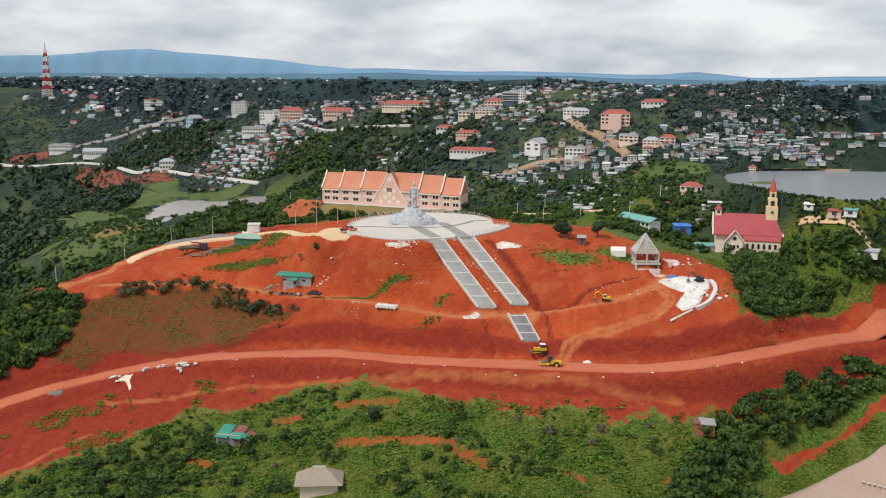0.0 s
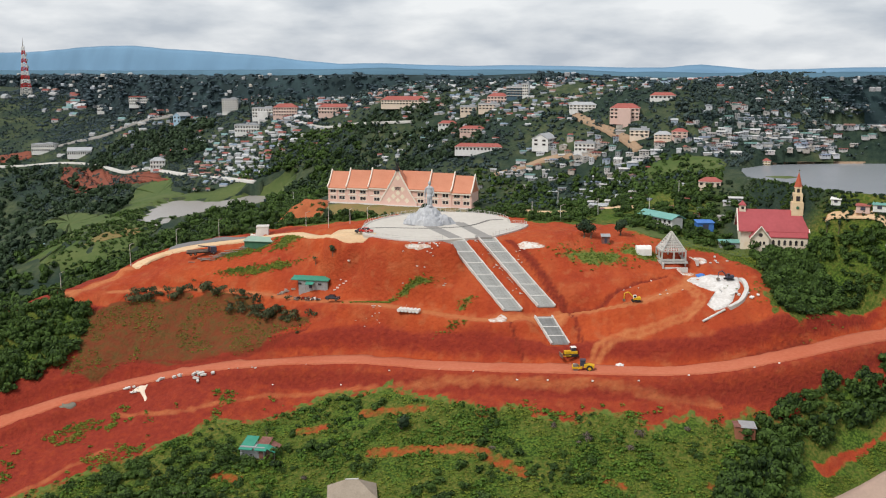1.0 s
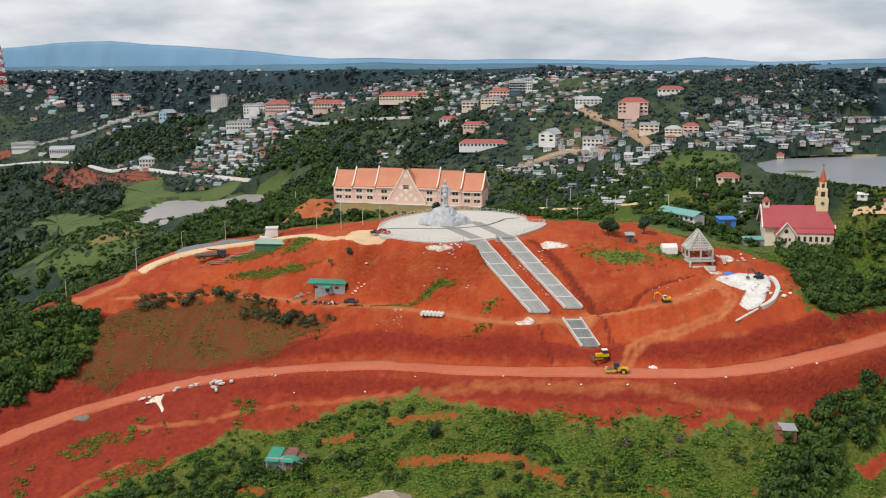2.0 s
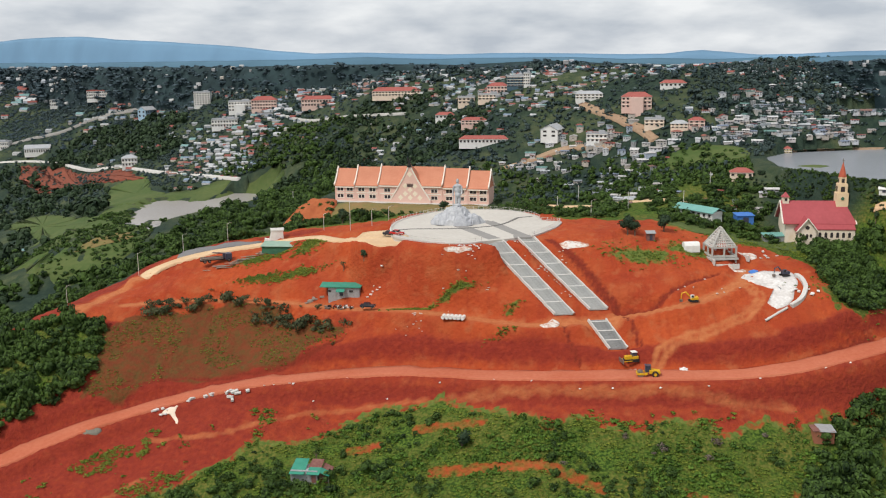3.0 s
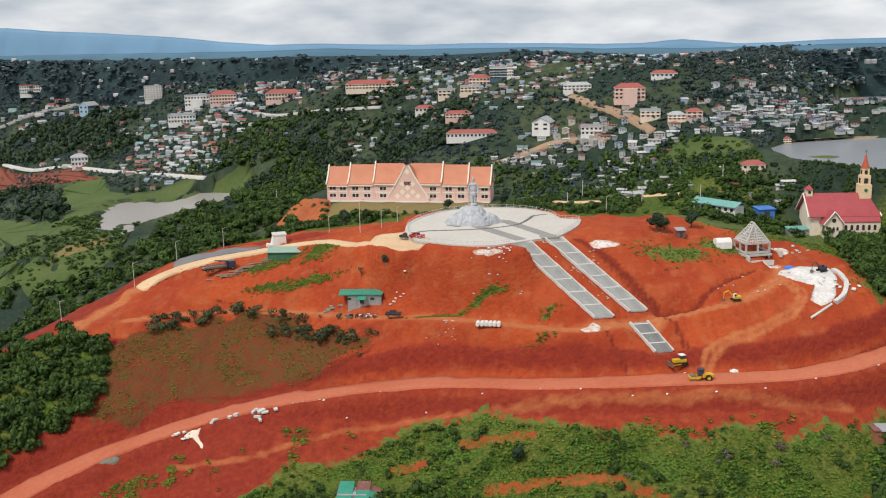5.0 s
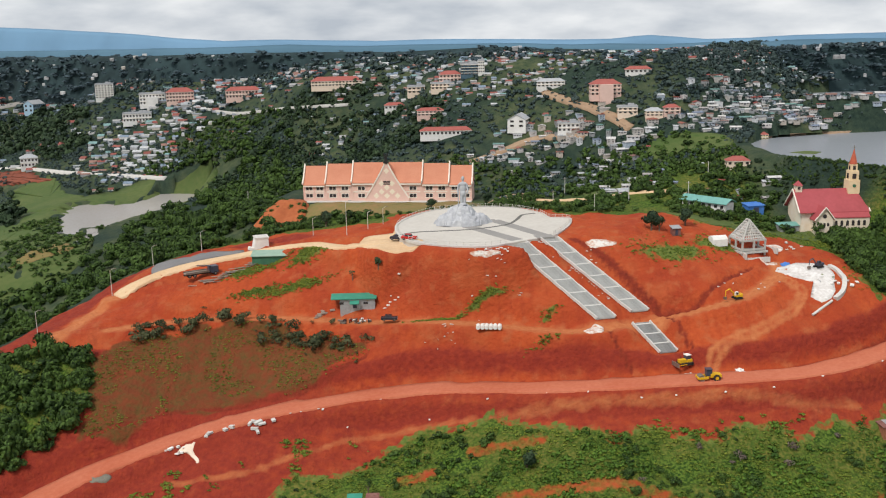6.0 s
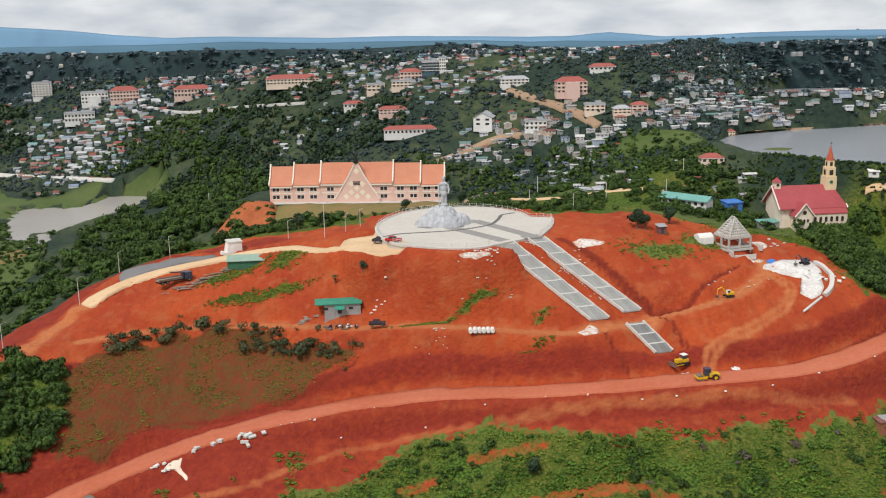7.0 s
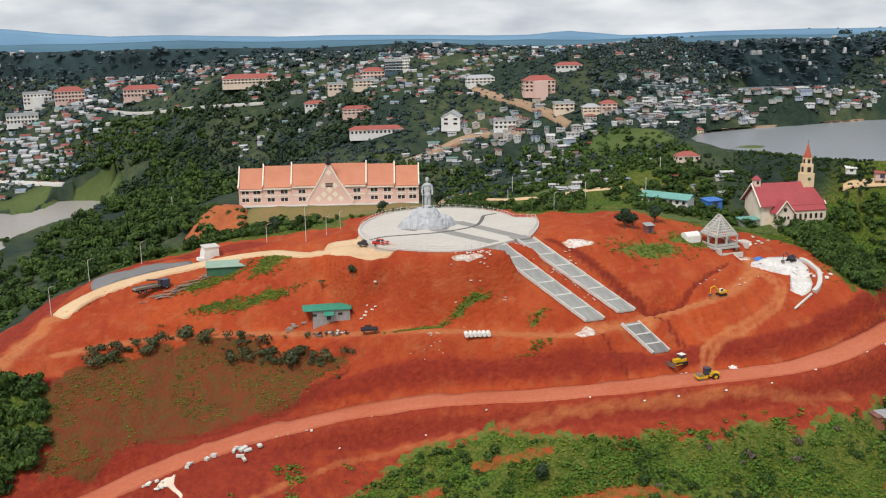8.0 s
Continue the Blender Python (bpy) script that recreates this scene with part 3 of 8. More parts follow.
GZ, G_MASK = shaped(GX, GY)
in_earth = earth_at(GX, GY)
ny, nx = GX.shape
idx = np.arange(nx * ny).reshape(ny, nx)
quad = np.stack([idx[:-1, :-1], idx[:-1, 1:], idx[1:, 1:], idx[1:, :-1]], -1).reshape(-1, 4)
g_me = bpy.data.meshes.new("ground")
g_me.from_pydata(np.stack([GX, GY, GZ], -1).reshape(-1, 3).tolist(), [], quad.tolist())
g_me.polygons.foreach_set("use_smooth", np.ones(len(quad), bool))


def soften(m):
    m = m.astype(float)
    p = np.pad(m, 1, "edge")
    return (p[:-2, 1:-1] + p[2:, 1:-1] + p[1:-1, :-2] + p[1:-1, 2:] + 2 * m) / 6


earth = soften(in_earth)
CORNER_BANK = [(83, 134.5), (90, 138), (98, 142), (104.5, 146), (111, 152), (118, 158), (119, 156), (111.5, 149), (103, 143), (95, 139), (86, 132)]
earth = np.maximum(earth, 0.95 * soften(inside(GX + lattice(GX, GY, 3, 71), GY + lattice(GX, GY, 3, 72), CORNER_BANK)))
brown = soften(inside(GX + 2 * lattice(GX, GY, 5, 8), GY + 2 * lattice(GX, GY, 5, 9), BROWN))
tracks = np.clip(1.2 - np.abs(off_line(GX, GY, LOOP_TRACK)[0] - 0.8) / 0.8, 0, 0.7) + np.clip(1.2 - G_MASK["mid"] / 2.8, 0, 1)
tracks = np.clip(tracks + np.clip(1.3 - off_line(GX, GY, UPPER_END)[0] / 3.2, 0, 1), 0, 1)
for line in BENCHES:
    tracks = np.maximum(tracks, np.clip(1.0 - off_line(GX, GY, line)[0] / 1.1, 0, 0.5))
# soil coloured darker along the ditch and cut-edge lines
ditch_dark = np.zeros(GX.shape)
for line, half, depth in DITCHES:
    ditch_dark = np.maximum(ditch_dark, np.clip(1.3 - off_line(GX, GY, line)[0] / half, 0, 0.8))
bare_spots = np.zeros(GX.shape)
for line, half in (([(-19, 126), (-7, 125.6), (5.6, 125), (10.3, 122.2), (17.6, 118)], 1.3), ([(-24, 140.2), (-16, 139.6), (-9, 140)], 1.2), ([(-56, 120), (-51, 119)], 1.2), ([(-40, 136), (-34, 137)], 1.2), ([(-128, 92), (-107, 110), (-98, 118)], 2.2), ([(60, 120), (66, 116)], 1.0), ([(36, 118), (40, 116)], 0.8)):
    bare_spots = np.maximum(bare_spots, np.clip(1.3 - off_line(GX, GY, smooth_line(line))[0] / (1.5 * half), 0, 0.52))
# darker crimson soil by the lower road, south of it and at left
dark_soil = np.clip(1.2 - np.abs(G_MASK["lower"] - 7.0) / 2.0, 0, 1) * earth
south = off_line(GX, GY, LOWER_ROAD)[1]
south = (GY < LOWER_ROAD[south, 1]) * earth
dark_soil = np.clip(np.maximum(dark_soil, np.maximum(0.60 * south, 0.80 * earth * np.clip((-20 - GX) / 50, 0, 1) * (GY < 176))), 0, 1)
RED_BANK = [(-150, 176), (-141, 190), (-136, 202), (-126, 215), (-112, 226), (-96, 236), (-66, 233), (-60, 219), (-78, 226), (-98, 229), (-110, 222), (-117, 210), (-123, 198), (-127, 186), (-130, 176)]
dark_soil = np.maximum(dark_soil, 0.8 * soften(inside(GX + lattice(GX, GY, 4, 73), GY + lattice(GX, GY, 4, 74), RED_BANK)))
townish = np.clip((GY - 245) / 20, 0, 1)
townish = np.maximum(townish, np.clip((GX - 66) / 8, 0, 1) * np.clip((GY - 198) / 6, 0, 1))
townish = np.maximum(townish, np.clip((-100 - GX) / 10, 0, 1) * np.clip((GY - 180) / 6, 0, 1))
WEEDS = [(-66, 193.8, 5, 0.8), (-62, 202, 3, 1.2), (-80, 204.5, 3, 1.2), (-76, 195.4, 4, 0.7), (-17, 174, 3.6, 0.25), (-27, 174, 4, 0.3), (-1.6, 168.8, 1.4, 0.4), (33, 183, 6, 2.2), (46, 187, 4, 2),
         (-62, 203.5, 4, 0.8), (66, 200, 8, 2.2), (52, 205, 8, 2.5), (78, 193, 4, 4), (84, 170, 5, 3)]
weeds = np.zeros(GX.shape)
for wx, wy, ax, ay in WEEDS:
    weeds = np.maximum(weeds, np.exp(-0.5 * (((GX - wx) / (1.3 * ax)) ** 2 + ((GY - wy) / (1.3 * ay)) ** 2)))
edge = soften(soften(soften(soften(soften(in_earth)))))
weeds = np.clip(weeds * 0.8 + 0.55 * (GY < 152) * (edge < 0.93) * (edge > 0.02), 0, 0.75)
zone = g_me.color_attributes.new("zone", "FLOAT_COLOR", "POINT")
zone.data.foreach_set("color", np.stack([earth, brown, tracks, dark_soil], -1).astype(np.float32).ravel())
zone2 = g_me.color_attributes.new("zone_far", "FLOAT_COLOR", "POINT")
zone2.data.foreach_set("color", np.stack([townish, weeds, ditch_dark, bare_spots], -1).astype(np.float32).ravel())


def ground_material():
    m = bpy.data.materials.new("ground_cover")
    m.use_nodes = True
    nt = m.node_tree
    bsdf = nt.nodes["Principled BSDF"]
    bsdf.inputs["Roughness"].default_value = 0.95
    bsdf.inputs["Specular IOR Level"].default_value = 0.15
    pos = nt.nodes.new("ShaderNodeNewGeometry").outputs["Position"]

    def nz(scale, detail=4):
        n = nt.nodes.new("ShaderNodeTexNoise")
        n.inputs["Scale"].default_value, n.inputs["Detail"].default_value = scale, detail
        nt.links.new(pos, n.inputs["Vector"])
        return n.outputs["Fac"]

    def ramp(v, a, b, c1, c2):
        r = nt.nodes.new("ShaderNodeValToRGB")
        r.color_ramp.elements[0].position, r.color_ramp.elements[0].color = a, (*c1, 1)
        r.color_ramp.elements[1].position, r.color_ramp.elements[1].color = b, (*c2, 1)
        nt.links.new(v, r.inputs[0])
        return r.outputs[0]

    def mix(f, a, b):
        n = nt.nodes.new("ShaderNodeMixRGB")
        nt.links.new(f, n.inputs[0])
        nt.links.new(a, n.inputs[1])
        nt.links.new(b, n.inputs[2])
        return n.outputs[0]

    def attr(name):
        a = nt.nodes.new("ShaderNodeAttribute")
        a.attribute_name = name
        s = nt.nodes.new("ShaderNodeSeparateColor")
        nt.links.new(a.outputs["Color"], s.inputs[0])
        return s.outputs[0], s.outputs[1], s.outputs[2], a.outputs["Alpha"]

    def ragged(v, scale, width=0.12):
        """A mask whose edge follows the grain of the ground."""
        n = nt.nodes.new("ShaderNodeMath")
        n.operation = "ADD"
        nt.links.new(v, n.inputs[0])
        nt.links.new(nz(scale, 6), n.inputs[1])
        r = nt.nodes.new("ShaderNodeMapRange")
        r.inputs["From Min"].default_value, r.inputs["From Max"].default_value = 1 - width, 1 + width
        nt.links.new(n.outputs[0], r.inputs["Value"])
        return r.outputs[0]

    e, br, tr, da = attr("zone")
    tw, fa, ru, ba = attr("zone_far")
    soil = mix(ramp(nz(0.05, 5), 0.35, 0.65, (0, 0, 0), (1, 1, 1)), ramp(nz(0.9, 6), 0.3, 0.7, (0.43, 0.080, 0.024), (0.36, 0.058, 0.018)), ramp(nz(0.6, 6), 0.3, 0.7, (0.34, 0.050, 0.019), (0.27, 0.037, 0.015)))
    soil = mix(ramp(nz(0.11, 4), 0.5, 0.72, (0, 0, 0), (0.55, 0.55, 0.55)), soil, ramp(nz(0.7), 0.3, 0.7, (0.44, 0.115, 0.040), (0.38, 0.088, 0.030)))
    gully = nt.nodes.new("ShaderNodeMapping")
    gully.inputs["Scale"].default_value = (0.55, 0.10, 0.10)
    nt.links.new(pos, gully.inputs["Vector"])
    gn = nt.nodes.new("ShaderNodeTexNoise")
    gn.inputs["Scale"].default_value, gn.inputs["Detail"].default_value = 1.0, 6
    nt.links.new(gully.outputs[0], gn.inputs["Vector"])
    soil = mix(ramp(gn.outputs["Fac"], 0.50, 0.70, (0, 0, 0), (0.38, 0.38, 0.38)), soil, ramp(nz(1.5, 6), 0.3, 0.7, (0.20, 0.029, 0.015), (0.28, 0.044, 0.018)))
    soil = mix(ramp(nz(0.28, 7), 0.54, 0.66, (0, 0, 0), (0.5, 0.5, 0.5)), soil, ramp(nz(2.0, 5), 0.3, 0.7, (0.42, 0.135, 0.055), (0.36, 0.10, 0.040)))
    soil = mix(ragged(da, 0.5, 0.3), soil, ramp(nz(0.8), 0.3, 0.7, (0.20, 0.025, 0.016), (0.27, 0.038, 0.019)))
    soil = mix(ragged(tr, 0.35, 0.35), soil, ramp(nz(0.8), 0.3, 0.7, (0.48, 0.17, 0.068), (0.41, 0.12, 0.044)))
    scrub = mix(ramp(nz(0.5, 6), 0.4, 0.6, (0, 0, 0), (1, 1, 1)), ramp(nz(0.25), 0.3, 0.7, (0.175, 0.046, 0.018), (0.135, 0.038, 0.016)), ramp(nz(1.2), 0.3, 0.7, (0.085, 0.062, 0.018), (0.16, 0.055, 0.020)))
    soil = mix(ragged(br, 0.4, 0.2), soil, scrub)
    soil = mix(ragged(fa, 0.55, 0.1), soil, ramp(nz(1.2, 5), 0.3, 0.7, (0.07, 0.12, 0.022), (0.15, 0.17, 0.04)))
    grass = mix(ramp(nz(0.12, 5), 0.38, 0.62, (0, 0, 0), (1, 1, 1)), ramp(nz(1.7, 8), 0.42, 0.6, (0.024, 0.054, 0.008), (0.095, 0.150, 0.022)), ramp(nz(1.3, 8), 0.42, 0.62, (0.056, 0.090, 0.014), (0.15, 0.145, 0.032)))
    # town floor: dark green for woodland, with distance haze painted in as blue
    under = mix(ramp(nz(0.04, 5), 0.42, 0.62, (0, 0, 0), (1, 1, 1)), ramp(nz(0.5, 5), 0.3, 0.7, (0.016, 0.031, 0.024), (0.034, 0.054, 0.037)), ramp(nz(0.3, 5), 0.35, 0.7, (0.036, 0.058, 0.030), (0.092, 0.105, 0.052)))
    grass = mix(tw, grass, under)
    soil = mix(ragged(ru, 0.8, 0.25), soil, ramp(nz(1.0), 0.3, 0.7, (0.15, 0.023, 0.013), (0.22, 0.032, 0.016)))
    grass = mix(ragged(ba, 0.5, 0.2), grass, soil)
    col = mix(ragged(e, 0.6, 0.12), grass, soil)
    nt.links.new(col, bsdf.inputs["Base Color"])
    b = nt.nodes.new("ShaderNodeBump")
    b.inputs["Strength"].default_value, b.inputs["Distance"].default_value = 0.8, 0.6
    nt.links.new(nz(1.1, 7), b.inputs["Height"])
    nt.links.new(b.outputs[0], bsdf.inputs["Normal"])
    return m


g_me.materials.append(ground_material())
ground = tagged(new("ground", g_me), "bare red earth hill among green scrub and wooded town slopes", "ground", kind="structure")


def ribbon(name, line, half, lift, material, label, wobble=0.5, sink=0.35, category="road", even=0):
    """A road laid over the ground: a strip with its own thickness and uneven edges."""
    v, f = [], []
    t = np.gradient(line, axis=0)
    t /= np.linalg.norm(t, axis=1)[:, None] + 1e-9
    n = np.stack([-t[:, 1], t[:, 0]], 1)
    cross = np.linspace(-1, 1, 7)
    for i, (p, q) in enumerate(zip(line, n)):
        hl = half + wobble * float(lattice(p[0], p[1], 5, 21))
        hr = half + wobble * float(lattice(p[0], p[1], 5, 22))
        for c in cross:
            v.append((p + q * c * (hl if c > 0 else hr)).tolist())
    v = np.array(v)
    z = ground_at(v[:, 0], v[:, 1]).reshape(-1, 7)
    rz = z.max(1, keepdims=True) * 0.3 + z.mean(1, keepdims=True) * 0.7
    top = (np.maximum(z, rz - 0.3) + lift).ravel()
    if even:
        crest = z.max(1)
        crest = np.convolve(np.pad(crest, even, "edge"), np.ones(2 * even + 1) / (2 * even + 1), "valid")
        top = np.repeat(crest + lift, 7)
    k = len(line)
    tri = []
    for i in range(k - 1):
        for c in range(6):
            a = i * 7 + c
            tri += [(a, a + 7, a + 8), (a, a + 8, a + 1)]
    edge = [i * 7 for i in range(k)] + [i * 7 + 6 for i in range(k - 1, -1, -1)]
    vv = np.c_[v, top]
    low = vv[edge] - (0, 0, sink + lift)
    base = len(vv)
    for i in range(len(edge)):
        j = (i + 1) % len(edge)
        tri += [(edge[i], base + i, base + j), (edge[i], base + j, edge[j])]
    ob = new(name, bag(name, np.r_[vv, low], tri, material))
    return tagged(ob, label, category, kind="structure")


ribbon("road_lower", LOWER_ROAD, 3.6, 0.50, M_ROAD, "wide graded dirt road of packed red earth round the hill", 0.7)
ribbon("road_upper", UPPER_ROAD, 2.4, 0.45, M_BEIGE, "pale gravel access road up to the round plaza", 0.3)


def patch(name, outline, lift, material, label, category, kind="", dome=0.0, step=1.5, ragged=0.0, thing_top=None):
    """A laid sheet or spill that follows the ground, with a rim that goes down into it."""
    p = np.array(outline, float)
    c = p.mean(0)
    line = smooth_line([tuple(q) for q in np.r_[p, p[:1]]], step)[:-1]
    if ragged:
        line = line + ragged * np.stack([lattice(line[:, 0], line[:, 1], 2.0, 31), lattice(line[:, 0], line[:, 1], 2.0, 32)], 1)
    rings = 8
    n = len(line)
    v = np.concatenate([c + (line - c) * (k / rings) for k in range(1, rings + 1)] + [c[None]])
    z = ground_at(v[:, 0], v[:, 1]) if thing_top is None else np.full(len(v), thing_top)
    r = np.r_[np.repeat(np.arange(1, rings + 1) / rings, n), 0]
    if thing_top is None:
        z = z + 0.06
    z = z + lift + dome * (1 - r * r) * (0.7 + 0.6 * lattice(v[:, 0], v[:, 1], 2.5, 33))
    f = []
    for i in range(n):
        j = (i + 1) % n
        f.append((rings * n, i, j))
        for k in range(rings - 1):
            a, b = k * n, (k + 1) * n
            f += [(a + i, b + i, b + j), (a + i, b + j, a + j)]
    low = np.c_[line, z[(rings - 1) * n : rings * n] - lift - 1.0]
    base = len(v)
    a = (rings - 1) * n
    for i in range(n):
        j = (i + 1) % n
        f += [(a + i, base + i, base + j), (a + i, base + j, a + j)]
    ob = new(name, bag(name, np.r_[np.c_[v, z], low], f, material))
    return tagged(ob, label, category, kind=kind)


# the plaza's rim from one stair head round to the other, with its corner terrace
RIM = smooth_line([(3.6, 191.6), (6.4, 196.6), (10.1, 204.6), (11.9, 211), (12.1, 213.6), (10.4, 214.6), (6.6, 215.8), (6.0, 219.5), (4.6, 224.6), (0.1, 231.4), (-5.5, 235.2), (-12, 236.6), (-20.5, 236), (-27.4, 232.6), (-33, 225.4), (-36.6, 217.6), (-38.2, 209.5),
                   (-37.6, 199.4), (-34.6, 190.8), (-28.5, 185.2), (-21.7, 182), (-14.5, 181.2), (-10.4, 183.6)], 1.7)

# ---- plaza ----
bm = bmesh.new()
solid(bm, [tuple(p) for p in RIM], 22.6, 24.8)
plaza = single("plaza_pavement", bm, M_PALE, Matrix(), "round pale stone-paved plaza on the hilltop", "plaza", kind="structure")
bm = bmesh.new()
sweep(bm, [(x, y, 24.62) for x, y in RIM], 0.5, 0.7)
single("kerb", bm, M_KERB, Matrix(), "pale concrete kerb round the plaza edge", "kerb", kind="structure")


def band(name, pts, half, z, material, label, sub=1.5):
    line = smooth_line(pts, sub)
    t = np.gradient(line, axis=0)
    t /= np.linalg.norm(t, axis=1)[:, None]
    n = np.stack([-t[:, 1], t[:, 0]], 1)
    a, b = line + n * half, line - n * half
    bm = bmesh.new()
    for i in range(len(line) - 1):
        q = [a[i], b[i], b[i + 1], a[i + 1]]
        lo = [bm.verts.new((p[0], p[1], z - 0.2)) for p in q]
        hi = [bm.verts.new((p[0], p[1], z)) for p in q]
        bm.faces.new(hi)
        for k in range(4):
            bm.faces.new((lo[k], lo[(k + 1) % 4], hi[(k + 1) % 4], hi[k]))
    return single(name, bm, material, Matrix(), label, "paving", kind="structure")


# thin dark strip laid along a curve over the pavement
band("paving_band", [(-37.0, 199.5), (-35.0, 201.0), (-31.9, 202.4), (-25.3, 202.6), (-17.5, 203.2), (-10.9, 205.7), (-6.4, 208.7), (-3.6, 213.8), (-1.8, 218.5), (-0.4, 221.7), (3.6, 223.5)], 0.5, 24.83, M_DARKBAND, "dark curved band across the plaza")
band("paving_lane", [(-7.0, 187.4), (-19.0, 209.4)], 1.9, 24.812, M_PAVE2, "grey paved lane from the stair across the plaza")
band("paving_lane", [(1.0, 191.6), (-9.9, 215.0)], 1.8, 24.812, M_PAVE2, "grey paved lane from the stair across the plaza")
band("paving_lane", [(-20.4, 209.2), (-14.6, 212.6), (-9.3, 215.8)], 1.2, 24.818, M_PAVE2, "grey paved cross band joining the lanes")

# rail round the plaza
railing = thing("railing", PLAZA[0], PLAZA[1], 24.8, 0, "thin pale metal railing on posts round the plaza edge", "railing")
post_bm = bmesh.new()
rod(post_bm, (0, 0, 0), (0, 0, 1.15), 0.06, 0.05, 6)
ball(post_bm, (0, 0, 1.2), (0.1, 0.1, 0.1), 1)
post_me = done("post", post_bm, M_KERB)
ring = [tuple(p + 0.012 * (np.array(PLAZA[:2]) - p) - np.array(PLAZA[:2])) for p in RIM]
for x, y in ring:
    p = part("post", post_me, M_KERB, railing)
    p.location = (x, y, 0)
for zz in (0.55, 1.05):
    rb = bmesh.new()
    for (x0, y0), (x1, y1) in zip(ring, ring[1:]):
        rod(rb, (x0, y0, zz), (x1, y1, zz), 0.035, None, 4)
    part("rail", rb, M_KERB, railing)


# ---- the great stair ----
def stair(line, zs, width, flights, label, stone=M_SLAB):
    """Steps laid square to the plaza, the whole flight running aslant."""
    (x0, y0), (x1, y1) = line[0], line[-1]
    turn = 9.0
    c, s = math.cos(radians(turn)), math.sin(radians(turn))
    du, dv = (x1 - x0) * c + (y1 - y0) * s, -(x1 - x0) * s + (y1 - y0) * c
    st = thing("staircase", x0, y0, zs[0], turn, label, "staircase", "stairs up the hill")
    rise = zs[-1] - zs[0]
    n = int(round(rise / 0.19))
    per = n // flights
    land = 0.75
    tread = (dv - land * flights) / n
    sb = bmesh.new()
    box(sb, 0, 0, 0, width, tread + 0.1, 0.4)
    step_me = done("step", sb, stone)
    lb = bmesh.new()
    box(lb, 0, 0, 0, width, land + 0.08, 0.42)
    land_me = done("landing", lb, M_KERB)
    v, z = 0.0, 0.0
    for i in range(n):
        z += rise / n
        q = part("step", step_me, stone, st)
        q.location = (du * (v + tread / 2) / dv, v + tread / 2, z - 0.2)
        v += tread
        if (i + 1) % per == 0 and v < dv - 0.5:
            q = part("landing", land_me, M_KERB, st)
            q.location = (du * (v + land / 2) / dv, v + land / 2, z - 0.188)
            v += land
    if rise > 10:
        tb = bmesh.new()
        box(tb, du * 1.05, dv + 1.3, rise + 0.08, width + 0.6, 3.4, 0.4)
        part("top_landing", tb, M_PAVE2, st)
    for side in (-1, 1):
        kb = bmesh.new()
        x = side * (width / 2 + 0.15)
        sweep(kb, [(x + du * i / 24, dv * i / 24, rise * i / 24 + 0.12 + 0.05 * math.sin(i * 1.7)) for i in range(25)], 0.4, 0.7)
        part("side_kerb", kb, M_KERB, st)
    return st


stair(STAIR_A, Z_A, 4.6, 6, "long flight of grey granite steps down the red hill")
stair(STAIR_B, Z_B, 4.3, 6, "parallel flight of grey granite steps beside a trench")
stair(STAIR_C, Z_C, 4.2, 3, "short unfinished lower flight of dark grey steps", M_SLABDARK)

# ---- laid surfaces ----
patch("parking_pad", [(-105.4, 211), (-107.6, 214.5), (-108.2, 221), (-106, 225.4), (-100.2, 226.2), (-91.9, 225), (-84.6, 223.2), (-81.8, 220.6), (-88, 219.2), (-95.7, 217.6), (-100.8, 215)], 0.25, M_ASPHALT, "curved dark asphalt parking bay with a pale edge", "parking bay", "structure")
patch("turning_circle", [(-49, 201.5), (-47, 206), (-43, 209), (-39, 209), (-37.6, 203), (-36.5, 197), (-33.6, 194.5), (-31.3, 190.8), (-33.8, 187.6), (-38.5, 186.2), (-42, 188), (-45.3, 193.6)], 0.30, M_BEIGE, "pale beige gravel turning circle beside the plaza", "forecourt", "structure")

# ---- water ----
def water(name, outline, z, material, label):
    bm = bmesh.new()
    line = smooth_line([tuple(p) for p in outline + outline[:1]], 3.0)[:-1]
    mid = line.mean(0)
    solid(bm, [tuple(mid + (p - mid) * 1.025) for p in line], z - 0.6, z)
    return single(name, bm, material, Matrix(), label, "water", kind="structure")


for nm, (shore, level), mt, lb in (("lake", LAKE, M_WATER, "calm grey lake behind the church"), ("far_lake", FAR_LAKE, M_WATER, "pale far reservoir beyond the town"),
                                   ("pond", POND, M_POND, "silty pond below the road bridge, its grey partly painted sky reflection"), ("creek", CREEK, M_POND, "muddy creek winding through the valley")):
    water(nm, shore, level, mt, lb)

